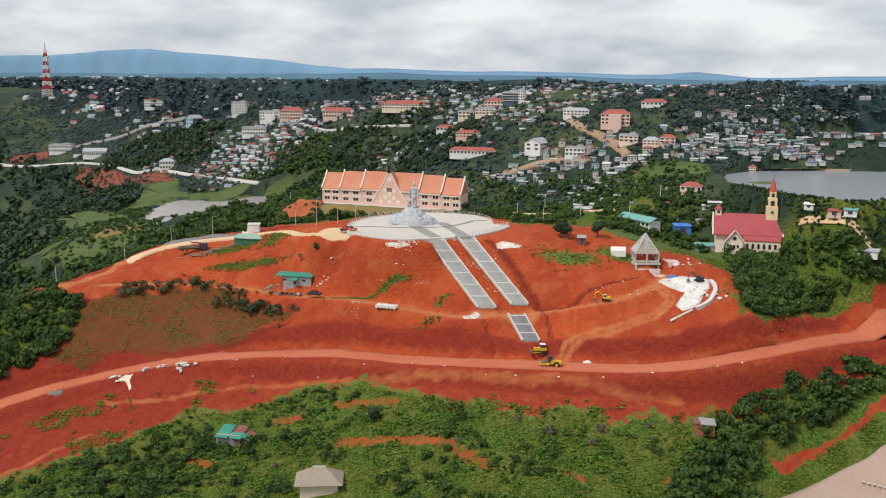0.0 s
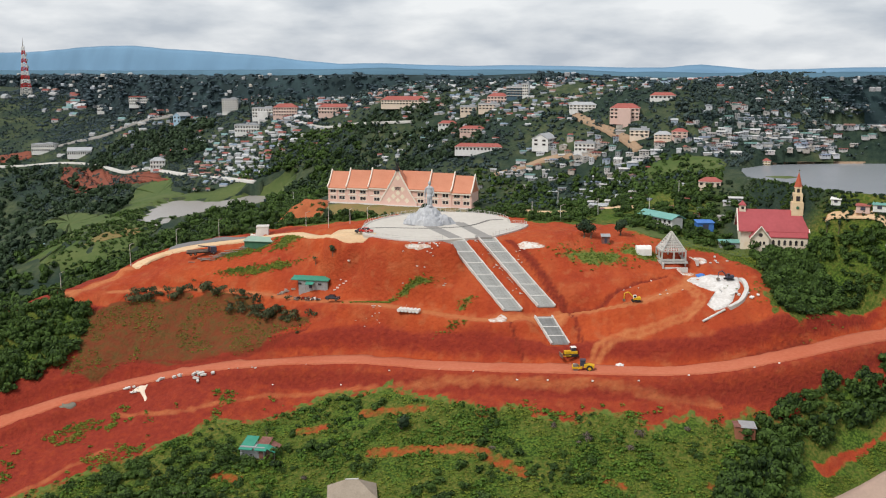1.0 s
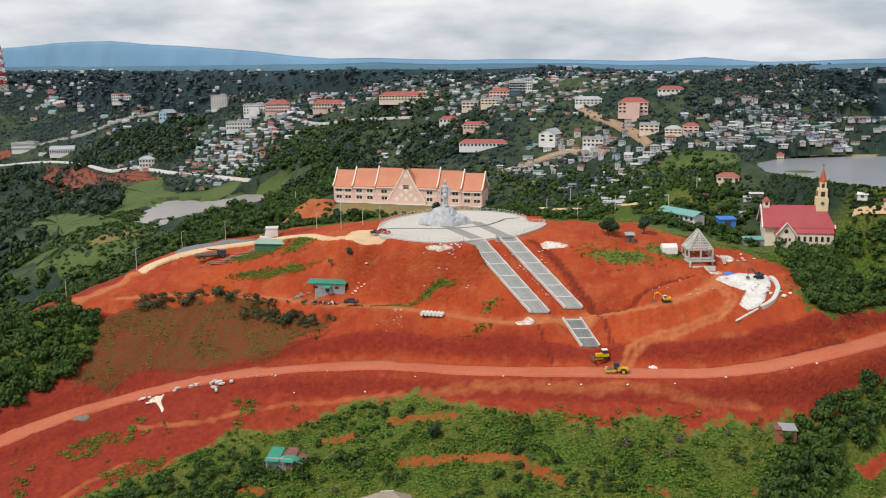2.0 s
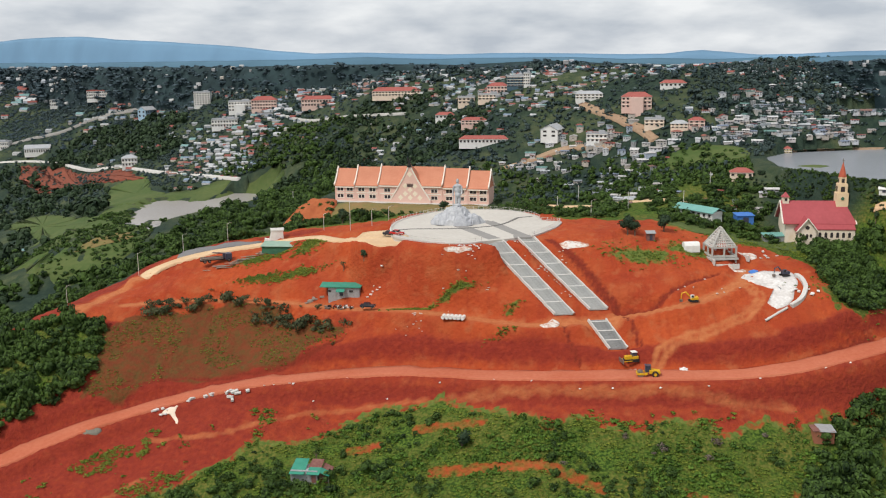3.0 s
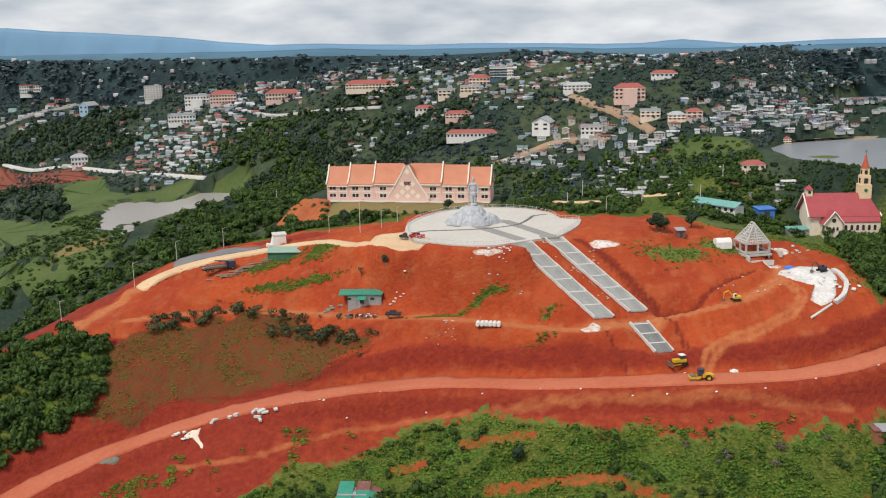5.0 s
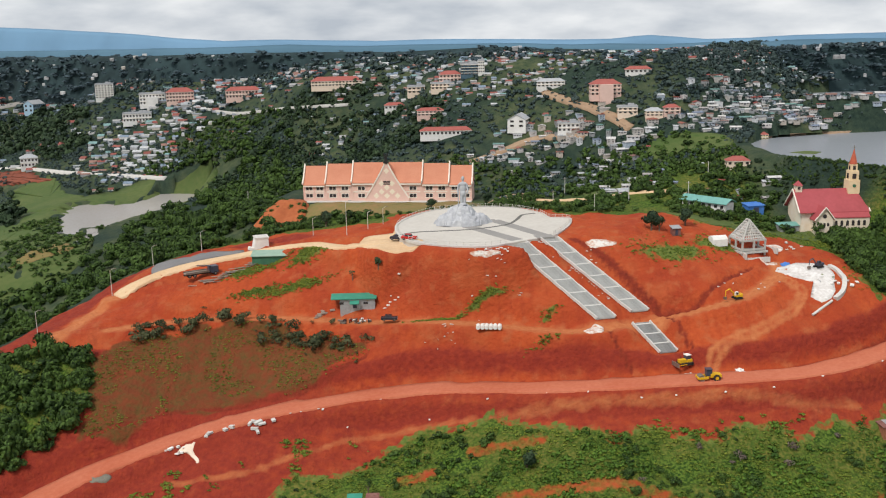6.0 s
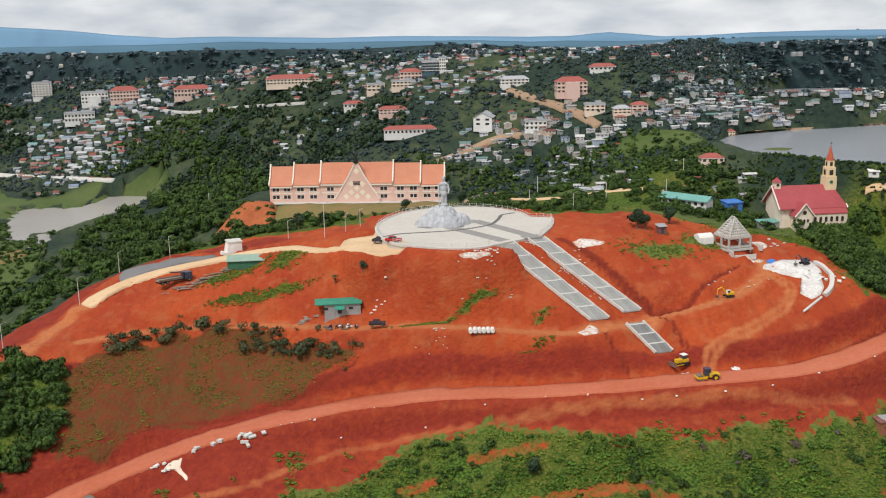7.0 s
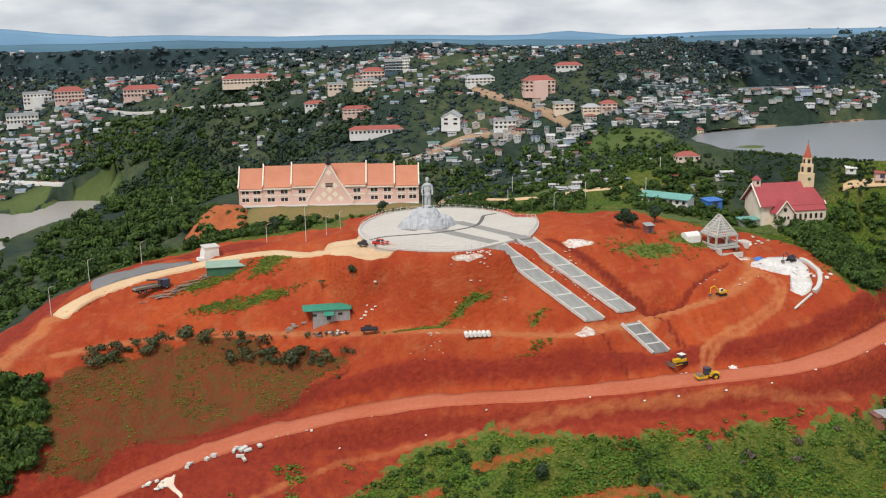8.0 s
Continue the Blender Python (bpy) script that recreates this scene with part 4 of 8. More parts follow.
# ---- main building ----
def hall():
    b = thing("public_hall", -38.8, 271.7, 23.2, -11.0, "long pale pink two-storey hall with orange tiled roofs", "building")
    W = [-29.6, -21.6, -12.3, 0.3, 12.3, 21.6, 29.6]
    rise = [10.6, 11.3, 11.7, 11.7, 11.3, 10.6]
    eave = [4.7, 5.0, 5.4, 5.4, 5.0, 4.7]
    win_b, win_f = bmesh.new(), bmesh.new()
    box(win_b, 0, 0, 0, 2.5, 0.14, 1.25)
    for k in (-1, 0, 1):
        box(win_f, k * 1.22, -0.06, 0, 0.14, 0.16, 1.35)
    box(win_f, 0, -0.06, 0.66, 2.7, 0.2, 0.14)
    box(win_f, 0, -0.06, -0.68, 2.8, 0.3, 0.14)
    win_me, frame_me = done("window", win_b, M_GLASS), done("window_frame", win_f, M_TRIM)
    for i in range(6):
        x0, x1 = W[i], W[i + 1]
        wb = bmesh.new()
        box(wb, (x0 + x1) / 2, 0, eave[i] / 2 - 1.0, x1 - x0 - 0.02, 14.4, eave[i] + 2.0)
        part("wall", wb, M_WALLP, b)
        rb = bmesh.new()
        prof = []
        for s in (-1, 1):
            side = []
            for k in range(7):
                t = k / 6
                y = 8.3 * (1 - t)
                z = eave[i] + (rise[i] - eave[i]) * (t ** 1.35)
                side.append((s * y, z))
            prof += side if s < 0 else side[::-1][1:]
        along_x(rb, prof + [(8.3, eave[i] - 0.25), (-8.3, eave[i] - 0.25)], x0 + 0.15, x1 - 0.15)
        part("roof", rb, M_TILE, b, "orange clay tile roof slope")
        gb = bmesh.new()
        box(gb, (x0 + x1) / 2, -7.75, eave[i] - 0.45, x1 - x0 - 0.4, 1.0, 0.55)
        part("eave", gb, M_TRIM, b)
        gb = bmesh.new()
        box(gb, (x0 + x1) / 2, -7.32, 2.2, x1 - x0 - 0.3, 0.25, 0.35)
        part("ledge", gb, M_TRIM, b)
        for f in (0.27, 0.74):
            xx = x0 + (x1 - x0) * f
            if abs(xx - 0.2) < 8.4:
                continue
            for zz in (0.95, 3.45):
                w = part("window", win_me, M_GLASS, b)
                w.location = (xx, -7.22, zz)
                part("window_frame", frame_me, M_TRIM, w)
        for xx in (x0 + 0.3, (x0 + x1) / 2, x1 - 0.3):
            pb = bmesh.new()
            box(pb, xx, -7.3, eave[i] / 2 - 0.3, 0.5, 0.3, eave[i] + 0.6)
            part("pilaster", pb, M_WALLP, b)
    # white dividing parapets with swept tips
    for x, top, ev in zip(W[:3] + W[4:], rise, eave):
        pb = bmesh.new()
        way = []
        for k in range(-8, 9):
            f = 1 - abs(k) / 8
            way.append((x, 8.6 * k / 8, ev + (top - ev) * (f**1.35) + 0.35 + 1.0 * max(0, f - 0.8) ** 1.2))
        sweep(pb, way, 0.42, 0.6)
        part("parapet", pb, M_TRIM, b)
    # the pointed gable in front
    GX0 = 0.2

    def back(z):
        return 0.5 if z < 9.8 else 0.5 - 7.5 * min(1.0, (z - 9.8) / 3.0)

    def flare(t):
        return 7.7 * (1 - t) ** 1.22
    gb = bmesh.new()
    k = 14
    left = [(-flare(i / k), 0.2 + 13.2 * i / k) for i in range(k + 1)]
    right = [(flare(i / k), 0.2 + 13.2 * i / k) for i in range(k - 1, -1, -1)]
    out = [(-7.7, -2)] + left + right + [(7.7, -2)]
    fr = [gb.verts.new((x + GX0, -8.7, z)) for x, z in out]
    bk = [gb.verts.new((x + GX0, -6.8, z)) for x, z in out]
    gb.faces.new(fr)
    gb.faces.new(bk[::-1])
    for i in range(len(out)):
        j = (i + 1) % len(out)
        gb.faces.new((fr[i], fr[j], bk[j], bk[i]))
    gable = part("gable", gb, M_WALLP, b, "pink gable wall with pale cream diamond panels")
    pbm = bmesh.new()
    box(pbm, 0, 0, 0, 1.45, 0.08, 1.45, 0, 0, radians(45))
    pan_me = done("panel", pbm, M_BUFF)
    for r in range(9):
        z = 1.0 + r * 1.4
        for c in range(-4, 5):
            x = c * 1.85
            if (r + c) % 2 or abs(x) + 0.95 > flare(min(1, (z + 0.7) / 13.2)):
                continue
            if r in (3, 4) and abs(c) < 1:
                continue
            p = part("panel", pan_me, M_BUFF, gable)
            p.location = (x + GX0, -8.72, z)
    vb = bmesh.new()
    for zz in (-0.45, 0, 0.45):
        box(vb, 0, 0, zz, 2.4, 0.16, 0.28)
    v = part("vent", vb, M_GLASS, b, "dark louvred vent")
    v.location = (GX0, -8.74, 5.4)
    for s in (-1, 1):
        tb = bmesh.new()
        sweep(tb, [(s * flare(i / k) + GX0, -8.8, 0.2 + 13.2 * i / k) for i in range(k + 1)], 0.45, 0.5, (0, 1, 0))
        part("gable_trim", tb, M_TRIM, b)
        rb = bmesh.new()
        prev = None
        for i in range(k):
            a, c = i / k, (i + 1) / k
            for (p, q) in ((a, c),):
                x0, z0, x1, z1 = s * flare(p) + GX0, 0.35 + 13.2 * p, s * flare(q) + GX0, 0.35 + 13.2 * q
                if z0 < 5.2:
                    continue
                vs = [rb.verts.new(c3) for c3 in ((x0, -8.5, z0), (x1, -8.5, z1), (x1, back(z1), z1), (x0, back(z0), z0), (x0, -8.5, z0 - 0.3), (x1, -8.5, z1 - 0.3), (x1, back(z1), z1 - 0.3), (x0, back(z0), z0 - 0.3))]
                for f in ((0, 1, 2, 3), (7, 6, 5, 4), (0, 4, 5, 1), (1, 5, 6, 2), (2, 6, 7, 3), (3, 7, 4, 0)):
                    rb.faces.new([vs[q] for q in f])
        part("roof", rb, M_TILE, b)
        hb = bmesh.new()
        rod(hb, (GX0 + s * 0.5, -9.0, 12.0), (GX0 - s * 0.7, -9.0, 15.4), 0.5, 0.22, 6)
        part("finial", hb, M_BLACK, b, "dark crossed roof finial")
    fb = bmesh.new()
    box(fb, 0, -9.8, -1.2, 59, 5.0, 0.8)
    part("forecourt", fb, M_KERB, b)
    b.scale = (0.975, 0.56, 1.0)


hall()


# ---- church ----
def church():
    c = thing("church", 84.9, 206.0, 22.6, -3.0, "cream church with a dark red metal roof and stepped bell tower", "church")
    wb = bmesh.new()
    along_x(wb, [(-5.6, -3), (5.6, -3), (5.6, 5.0), (0, 9.6), (-5.6, 5.0)], -10.2, 9.6)
    part("wall", wb, M_CHW, c)
    rb = bmesh.new()
    for s in (-1, 1):
        vs = [rb.verts.new(p) for p in ((-11.2, s * 6.6, 4.3), (10.2, s * 6.6, 4.3), (10.2, 0, 10.3), (-11.2, 0, 10.3), (-11.2, s * 6.6, 4.05), (10.2, s * 6.6, 4.05), (10.2, 0, 10.0), (-11.2, 0, 10.0))]
        for f in ((0, 1, 2, 3), (7, 6, 5, 4), (0, 4, 5, 1), (1, 5, 6, 2), (2, 6, 7, 3), (3, 7, 4, 0)):
            rb.faces.new([vs[q] for q in f])
    part("roof", rb, M_CHURCH, c, "dark red ribbed metal roof")
    for x in (-11.2, 10.2):
        tb = bmesh.new()
        for s in (-1, 1):
            rod(tb, (x, s * 6.7, 4.2), (x, 0, 10.35), 0.22, None, 6)
        part("barge_board", tb, M_TRIM, c)
    # low lean-to roof and side gable towards the hill
    lb = bmesh.new()
    along_x(lb, [(-8.4, 3.0), (-6.2, 4.4), (-6.2, 4.1), (-8.4, 2.7)], -2.0, 9.6)
    part("aisle_roof", lb, M_CHURCH, c)
    ab = bmesh.new()
    box(ab, 3.8, -6.9, 0.6, 11.4, 2.6, 4.8)
    part("aisle", ab, M_CHW, c)
    arch_bm = bmesh.new()
    box(arch_bm, 0, 0, -0.3, 0.8, 0.12, 1.2)
    rod(arch_bm, (0, 0.06, 0.3), (0, -0.06, 0.3), 0.4, None, 12)
    arch_me = done("arched_window", arch_bm, M_GLASS)
    for i in range(6):
        w = part("arched_window", arch_me, M_GLASS, c)
        w.location = (-0.6 + i * 1.7, -8.22, 1.3)
    gb = bmesh.new()
    prof = [(-7.2, -3), (-2.0, -3), (-2.0, 2.8), (-4.6, 6.0), (-7.2, 2.8)]
    a = [gb.verts.new((x, -9.4, z)) for x, z in prof]
    d = [gb.verts.new((x, -4.0, z)) for x, z in prof]
    gb.faces.new(a)
    gb.faces.new(d[::-1])
    for i in range(5):
        j = (i + 1) % 5
        gb.faces.new((a[i], a[j], d[j], d[i]))
    porch = part("porch", gb, M_CHW, c)
    for i in range(3):
        w = part("window", arch_me, M_GLASS, porch)
        w.location, w.scale = (-5.7 + i * 1.1, -9.45, 1.2), (0.8, 1, 0.6)
    ob_ = bmesh.new()
    rod(ob_, (-4.6, -9.36, 3.6), (-4.6, -9.5, 3.6), 0.62, None, 14)
    part("round_window", ob_, M_GLASS, porch)
    for s in (-1, 1):
        rb = bmesh.new()
        vs = [rb.verts.new(p) for p in ((-4.6 + s * 3.1, -9.9, 2.5), (-4.6, -9.9, 6.35), (-4.6, -2.5, 6.35), (-4.6 + s * 3.1, -2.5, 2.5), (-4.6 + s * 3.1, -9.9, 2.25), (-4.6, -9.9, 6.1), (-4.6, -2.5, 6.1), (-4.6 + s * 3.1, -2.5, 2.25))]
        for f in ((0, 1, 2, 3), (7, 6, 5, 4), (0, 4, 5, 1), (1, 5, 6, 2), (2, 6, 7, 3), (3, 7, 4, 0)):
            rb.faces.new([vs[q] for q in f])
        part("porch_roof", rb, M_CHURCH, porch)
        tb = bmesh.new()
        rod(tb, (-4.6 + s * 3.15, -9.95, 2.4), (-4.6, -9.95, 6.3), 0.18, None, 6)
        part("barge_board", tb, M_TRIM, porch)
    # little lantern on the ridge
    tb = bmesh.new()
    box(tb, -9.6, 0, 10.5, 1.9, 1.9, 2.0)
    lan = part("lantern", tb, M_CHW, c)
    rb = bmesh.new()
    bmesh.ops.create_cone(rb, cap_ends=True, segments=4, radius1=1.7, radius2=0.05, depth=1.5, matrix=Matrix.Translation((-9.6, 0, 12.2)) @ Matrix.Rotation(radians(45), 4, "Z"))
    part("lantern_roof", rb, M_CHURCH, lan)
    wb = bmesh.new()
    box(wb, -9.6, -1.0, 10.7, 0.8, 0.12, 0.8)
    part("window", wb, M_GLASS, lan)
    # bell tower in stages
    tower = bmesh.new()
    box(tower, 6.9, 0.0, 4.8, 3.5, 3.5, 15.6)
    tw = part("tower", tower, M_TOWER, c, "cream bell tower in three stages")
    z = 12.6
    for size, h in ((2.8, 2.8), (2.0, 2.2)):
        sb = bmesh.new()
        box(sb, 6.9, 0, z + 0.12, size + 0.7, size + 0.7, 0.3)
        box(sb, 6.9, 0, z + h / 2, size, size, h)
        part("stage", sb, M_TOWER, tw)
        for dx, dy in ((0, -1), (-1, 0)):
            ob_ = bmesh.new()
            box(ob_, 6.9 + dx * size / 2, dy * size / 2, z + h * 0.5, 0.16 if dx else size * 0.42, 0.16 if dy else size * 0.42, h * 0.55)
            part("belfry_opening", ob_, M_GLASS, tw)
        z += h
    # small round window, made as a dark green disc on the tower face
    cb = bmesh.new()
    rod(cb, (6.9, -1.7, 11.2), (6.9, -1.92, 11.2), 0.5, None, 14)
    part("clock", cb, M_DGREEN, tw)
    sp = bmesh.new()
    bmesh.ops.create_cone(sp, cap_ends=True, segments=8, radius1=1.25, radius2=0.08, depth=4.4, matrix=Matrix.Translation((6.9, 0, z + 2.2)))
    part("spire", sp, M_SPIRE, tw, "orange-red pointed spire")
    kb = bmesh.new()
    rod(kb, (6.9, 0, z + 3.8), (6.9, 0, z + 5.6), 0.09, None, 6)
    box(kb, 6.9, 0, z + 5.0, 0.9, 0.14, 0.14)
    part("cross", kb, M_STEEL, tw)
    c.scale = (0.93, 0.93, 0.94)


church()


# ---- monument ----
def monument():
    bm = bmesh.new()
    lumps = [(0, 0, 4.6, 4.0, 4.0), (-3.8, -0.8, 3.8, 3.0, 2.5), (4.0, -0.6, 3.6, 3.2, 2.3), (0.5, -2.8, 4.8, 2.6, 2.3), (-6.2, -0.9, 2.4, 1.8, 1.3), (6.2, 0.4, 2.2, 2.2, 1.5), (-1, 1.8, 4, 3, 3.6), (1.8, -1.6, 2.2, 1.6, 3.0)]
    nr, na = 26, 72
    rows = []
    for i in range(nr + 1):
        f = i / nr
        row = []
        for k in range(na):
            a = 2 * math.pi * k / na
            wob = 1 + 0.09 * math.sin(5 * a + 1) + 0.06 * math.sin(11 * a)
            x, y = 8.2 * f * wob * math.cos(a), 5.2 * f * wob * math.sin(a) - 0.4
            h = 0.0
            for lx, ly, sx, sy, sz in lumps:
                q = ((x - lx) / sx) ** 2 + ((y - ly) / sy) ** 2
                if q < 1:
                    h = max(h, sz * (1 - q) ** 0.42)
            p = Vector((x, y, h))
            ridge_ = abs(noise.noise(p * 0.9)) * 0.9 + abs(noise.noise(p * 2.3)) * 0.45
            p += noise.noise_vector(p * 0.8) * 0.35 * min(1, h)
            p.z = max(-0.3, p.z - ridge_ * min(1, h * 0.5)) if f < 1 else -0.3
            row.append(bm.verts.new(p))
        rows.append(row)
    for r0, r1 in zip(rows, rows[1:]):
        for k in range(na):
            m = (k + 1) % na
            bm.faces.new((r0[k], r1[k], r1[m], r0[m]))
    bmesh.ops.remove_doubles(bm, verts=bm.verts[:], dist=0.001)
    for v in bm.verts:
        v.co.z *= 1.4
    single("rock_pedestal", bm, M_STONE, pose(-19.2, 212.5, 24.8), "rugged grey carved rock pedestal on the plaza", "pedestal")
    bm = bmesh.new()
    # a plain standing form
    for x, y, z, sx, sy, sz in ((0, 0, 0.2, 1.25, 1.0, 0.5), (-0.45, 0, 1.7, 0.52, 0.5, 1.8), (0.5, 0.05, 1.7, 0.52, 0.5, 1.8), (0, 0, 3.2, 1.05, 0.8, 1.0), (0, 0.05, 4.7, 1.15, 0.72, 1.35), (0, 0, 5.75, 1.35, 0.65, 0.6), (0, 0, 7.2, 0.52, 0.55, 0.68), (0, 0, 6.4, 0.35, 0.35, 0.5)):
        ball(bm, (x, y, z), (sx, sy, sz), 3)
    rod(bm, (1.25, -0.1, 5.7), (1.5, -0.3, 4.2), 0.36, 0.3, 10)
    rod(bm, (1.5, -0.3, 4.2), (1.25, -0.9, 3.4), 0.3, 0.24, 10)
    rod(bm, (-1.25, 0, 5.7), (-1.6, 0.1, 4.3), 0.36, 0.3, 10)
    rod(bm, (-1.6, 0.1, 4.3), (-1.5, -0.3, 3.1), 0.3, 0.26, 10)
    rod(bm, (-1.55, -0.3, 0.2), (-1.5, -0.3, 5.4), 0.14, 0.1, 8)
    box(bm, 0, 0.45, 3.0, 1.7, 0.35, 4.8)
    for v in bm.verts:
        v.co *= 1.05
        v.co.x *= 0.85
    single("statue", bm, M_STONE, pose(-18.8, 212.6, 30.0), "tall pale grey stone statue standing on the rock pedestal", "statue")


monument()
# ---- plants ----
def crown_shape(seed, lobes, clumps, size, core=True, flat=0.8):
    """A crown of unit radius: lobes of small folded leaf clumps round a lumpy core."""
    rng = np.random.RandomState(seed)
    vs, fs = [], []
    n = 0
    centres = []
    for i in range(lobes):
        a, r = rng.uniform(0, 6.28), rng.uniform(0.15, 0.62)
        centres.append((r * math.cos(a), r * math.sin(a), rng.uniform(-0.35, 0.5) * flat, rng.uniform(0.35, 0.6)))
    for cx, cy, cz, cr in centres:
        if core:
            bm = bmesh.new()
            bmesh.ops.create_icosphere(bm, subdivisions=1, radius=cr * 0.76)
            co = np.array([v.co[:] for v in bm.verts]) * (1, 1, flat)
            bm.verts.index_update()
            tri = np.array([[v.index for v in f.verts] for f in bm.faces])
            bm.free()
            co = co * (1 + rng.uniform(-0.22, 0.22, (len(co), 1))) + (cx, cy, cz)
            vs.append(co)
            fs.append(tri + n)
            n += len(co)
        for _ in range(clumps):
            d = rng.normal(size=3)
            d /= np.linalg.norm(d)
            d[2] = abs(d[2]) if rng.rand() < 0.8 else d[2]
            p = np.array([cx, cy, cz]) + d * cr * rng.uniform(0.85, 1.15) * (1, 1, flat)
            u = np.cross(d, rng.normal(size=3))
            u /= np.linalg.norm(u)
            w = np.cross(d, u)
            s = size * rng.uniform(0.6, 1.4)
            tip = p + d * s * 0.5
            q = np.array([p - u * s, p - w * s * 0.8, p + u * s, tip + w * s * 0.6])
            vs.append(q)
            fs.append(np.array([(0, 1, 3), (1, 2, 3)]) + n)
            n += 4
    return np.concatenate(vs), np.concatenate(fs)


BUSHY = [crown_shape(10 + i, 4 + i % 3, 34, 0.15) for i in range(6)]
LIGHT = [crown_shape(30 + i, 2 + i % 2, 11, 0.30) for i in range(6)]
SMALL = [crown_shape(50 + i, 1 + i % 2, 8, 0.42) for i in range(4)]
TUFT = [crown_shape(70 + i, 4, 5, 0.30, core=False, flat=0.5) for i in range(6)]
OPEN = [crown_shape(90 + i, 5, 26, 0.13, core=False) for i in range(3)]


def grow(name, places, kinds, material, label, category="trees", seed=0, tall=1.0, sunk=0.25, vary=0.25):
    """Many plants in one mesh. Places: x, y, radius."""
    rng = np.random.RandomState(seed)
    p = np.asarray(places, float)
    z = ground_at(p[:, 0], p[:, 1])
    vs, fs, n = [], [], 0
    for (x, y, r), zz in zip(p, z):
        v, f = kinds[rng.randint(len(kinds))]
        a = rng.uniform(0, 6.28)
        c, s = math.cos(a), math.sin(a)
        h = tall * rng.uniform(1 - vary, 1 + vary)
        w = np.stack([(v[:, 0] * c - v[:, 1] * s) * r, (v[:, 0] * s + v[:, 1] * c) * r, v[:, 2] * r * h], 1)
        vs.append(w + (x, y, zz + r * h * (0.62 - sunk)))
        fs.append(f + n)
        n += len(v)
    ob = new(name, bag(name, np.concatenate(vs), np.concatenate(fs), material, True))
    return tagged(ob, label, category, kind="stuff")


def dry_ground(x, y):
    wet = np.zeros(np.shape(x), bool)
    for w in (LAKE, FAR_LAKE, POND, CREEK):
        wet |= inside(x, y, w[0])
    return ~wet


def scatter(poly, count, r0, r1, seed, keep=None, power=1.6):
    rng = np.random.RandomState(seed)
    q = np.array([p[:2] for p in poly], float)
    lo, hi = q.min(0), q.max(0)
    out = np.zeros((0, 2))
    while len(out) < count:
        c = rng.uniform(lo, hi, (count * 3, 2))
        c = c[inside(c[:, 0], c[:, 1], poly)]
        c = c[dry_ground(c[:, 0], c[:, 1])]
        if keep is not None:
            c = c[keep(c[:, 0], c[:, 1])]
        out = np.r_[out, c]
        if len(c) == 0:
            break
    out = out[:count]
    return np.c_[out, r0 + (r1 - r0) * rng.rand(len(out)) ** power]


def low_by_lake(places, rate=0.11):
    """Smaller trees towards the lake's shore."""
    d = off_line(places[:, 0], places[:, 1], np.array(LAKE[0] + LAKE[0][:1], float))[0]
    return np.c_[places[:, :2], np.minimum(places[:, 2], 0.3 + rate * d)]


def off_roads(x, y, gap):
    ok = np.ones(np.shape(x), bool)
    for line in (LOWER_ROAD, UPPER_ROAD, MID_TRACK, LOOP_TRACK, UPPER_END):
        ok &= off_line(x, y, line)[0] > gap
    return ok


def clear_of_hill(x, y):
    return ~inside(x, y, EARTH) | inside(x, y, EDGE_L)


WOOD_LEFT = [(-150, 131), (-131, 141), (-123, 146), (-117.5, 151.5), (-113, 158), (-113.5, 164), (-112.5, 169), (-116, 174), (-124, 175.5), (-132, 176), (-150, 174), (-175, 170), (-175, 134)]
WOOD_BELT = [(-175, 168), (-150, 178), (-142, 192), (-136, 205), (-127, 218), (-113, 229), (-97, 239), (-80, 244), (-62, 238), (-46, 232), (-44, 248), (-52, 256), (-75, 268), (-82, 292), (-80, 330), (-78, 372), (-84, 384), (-99, 373), (-113, 353), (-126, 328), (-132, 292), (-140, 266), (-145, 249), (-152, 233), (-166, 213), (-200, 192), (-230, 168)]
WOOD_RIGHT = [(80, 192), (78.4, 180), (79.8, 169.4), (81.4, 164.4), (85, 164.4), (92.2, 170.4), (96.2, 176.6), (101.6, 180), (109.5, 182.2), (118.5, 184), (134, 190), (134, 198), (118.9, 187), (112, 188), (106, 191), (100, 194.4), (95, 197.6), (84, 197)]
WOOD_CORNER = [(70, 136.4), (79, 144), (91, 151), (107, 161), (118, 166), (135, 172), (135, 164), (120, 160), (110, 154), (103, 148), (95, 143), (84, 138), (80, 130), (80, 120), (70, 116), (62, 110), (60, 120), (66, 128)]
WOOD_BEHIND = [(-10, 238), (10, 232), (30, 218), (48, 207), (62, 202), (72, 200), (84, 198), (98, 199), (100, 214), (110, 226), (150, 234), (150, 244), (96, 226), (84, 226), (70, 232), (60, 245), (40, 260), (10, 262), (-2, 255)]


MEADOWS = [[(-208, 314), (-216, 348), (-202, 351), (-181, 327), (-182, 302)], [(-222, 428), (-200, 430), (-186, 398), (-168, 372), (-176, 350), (-190, 360)], [(-190, 268), (-162, 250), (-146, 258), (-142, 276), (-146, 300), (-142, 322), (-128, 352), (-112, 376), (-124, 394), (-152, 394), (-182, 368), (-186, 330)],
           [(76, 229), (84, 219), (98, 212), (104, 206), (124, 196), (150, 194), (150, 200), (124, 202), (104, 214), (98, 222), (87, 227), (80, 234)]] + [
    [(52, 268), (60, 266), (76, 262), (78, 272), (66, 278), (52, 278)],
           [(-286, 450), (-250, 415), (-200, 350), (-185, 318), (-200, 320), (-240, 372), (-280, 430)], [(-134, 391), (-100, 379), (-102, 371), (-124, 375)], [(-205, 300), (-176, 300), (-172, 318), (-190, 330)], [(-196, 262), (-178, 250), (-170, 270), (-184, 282)]]


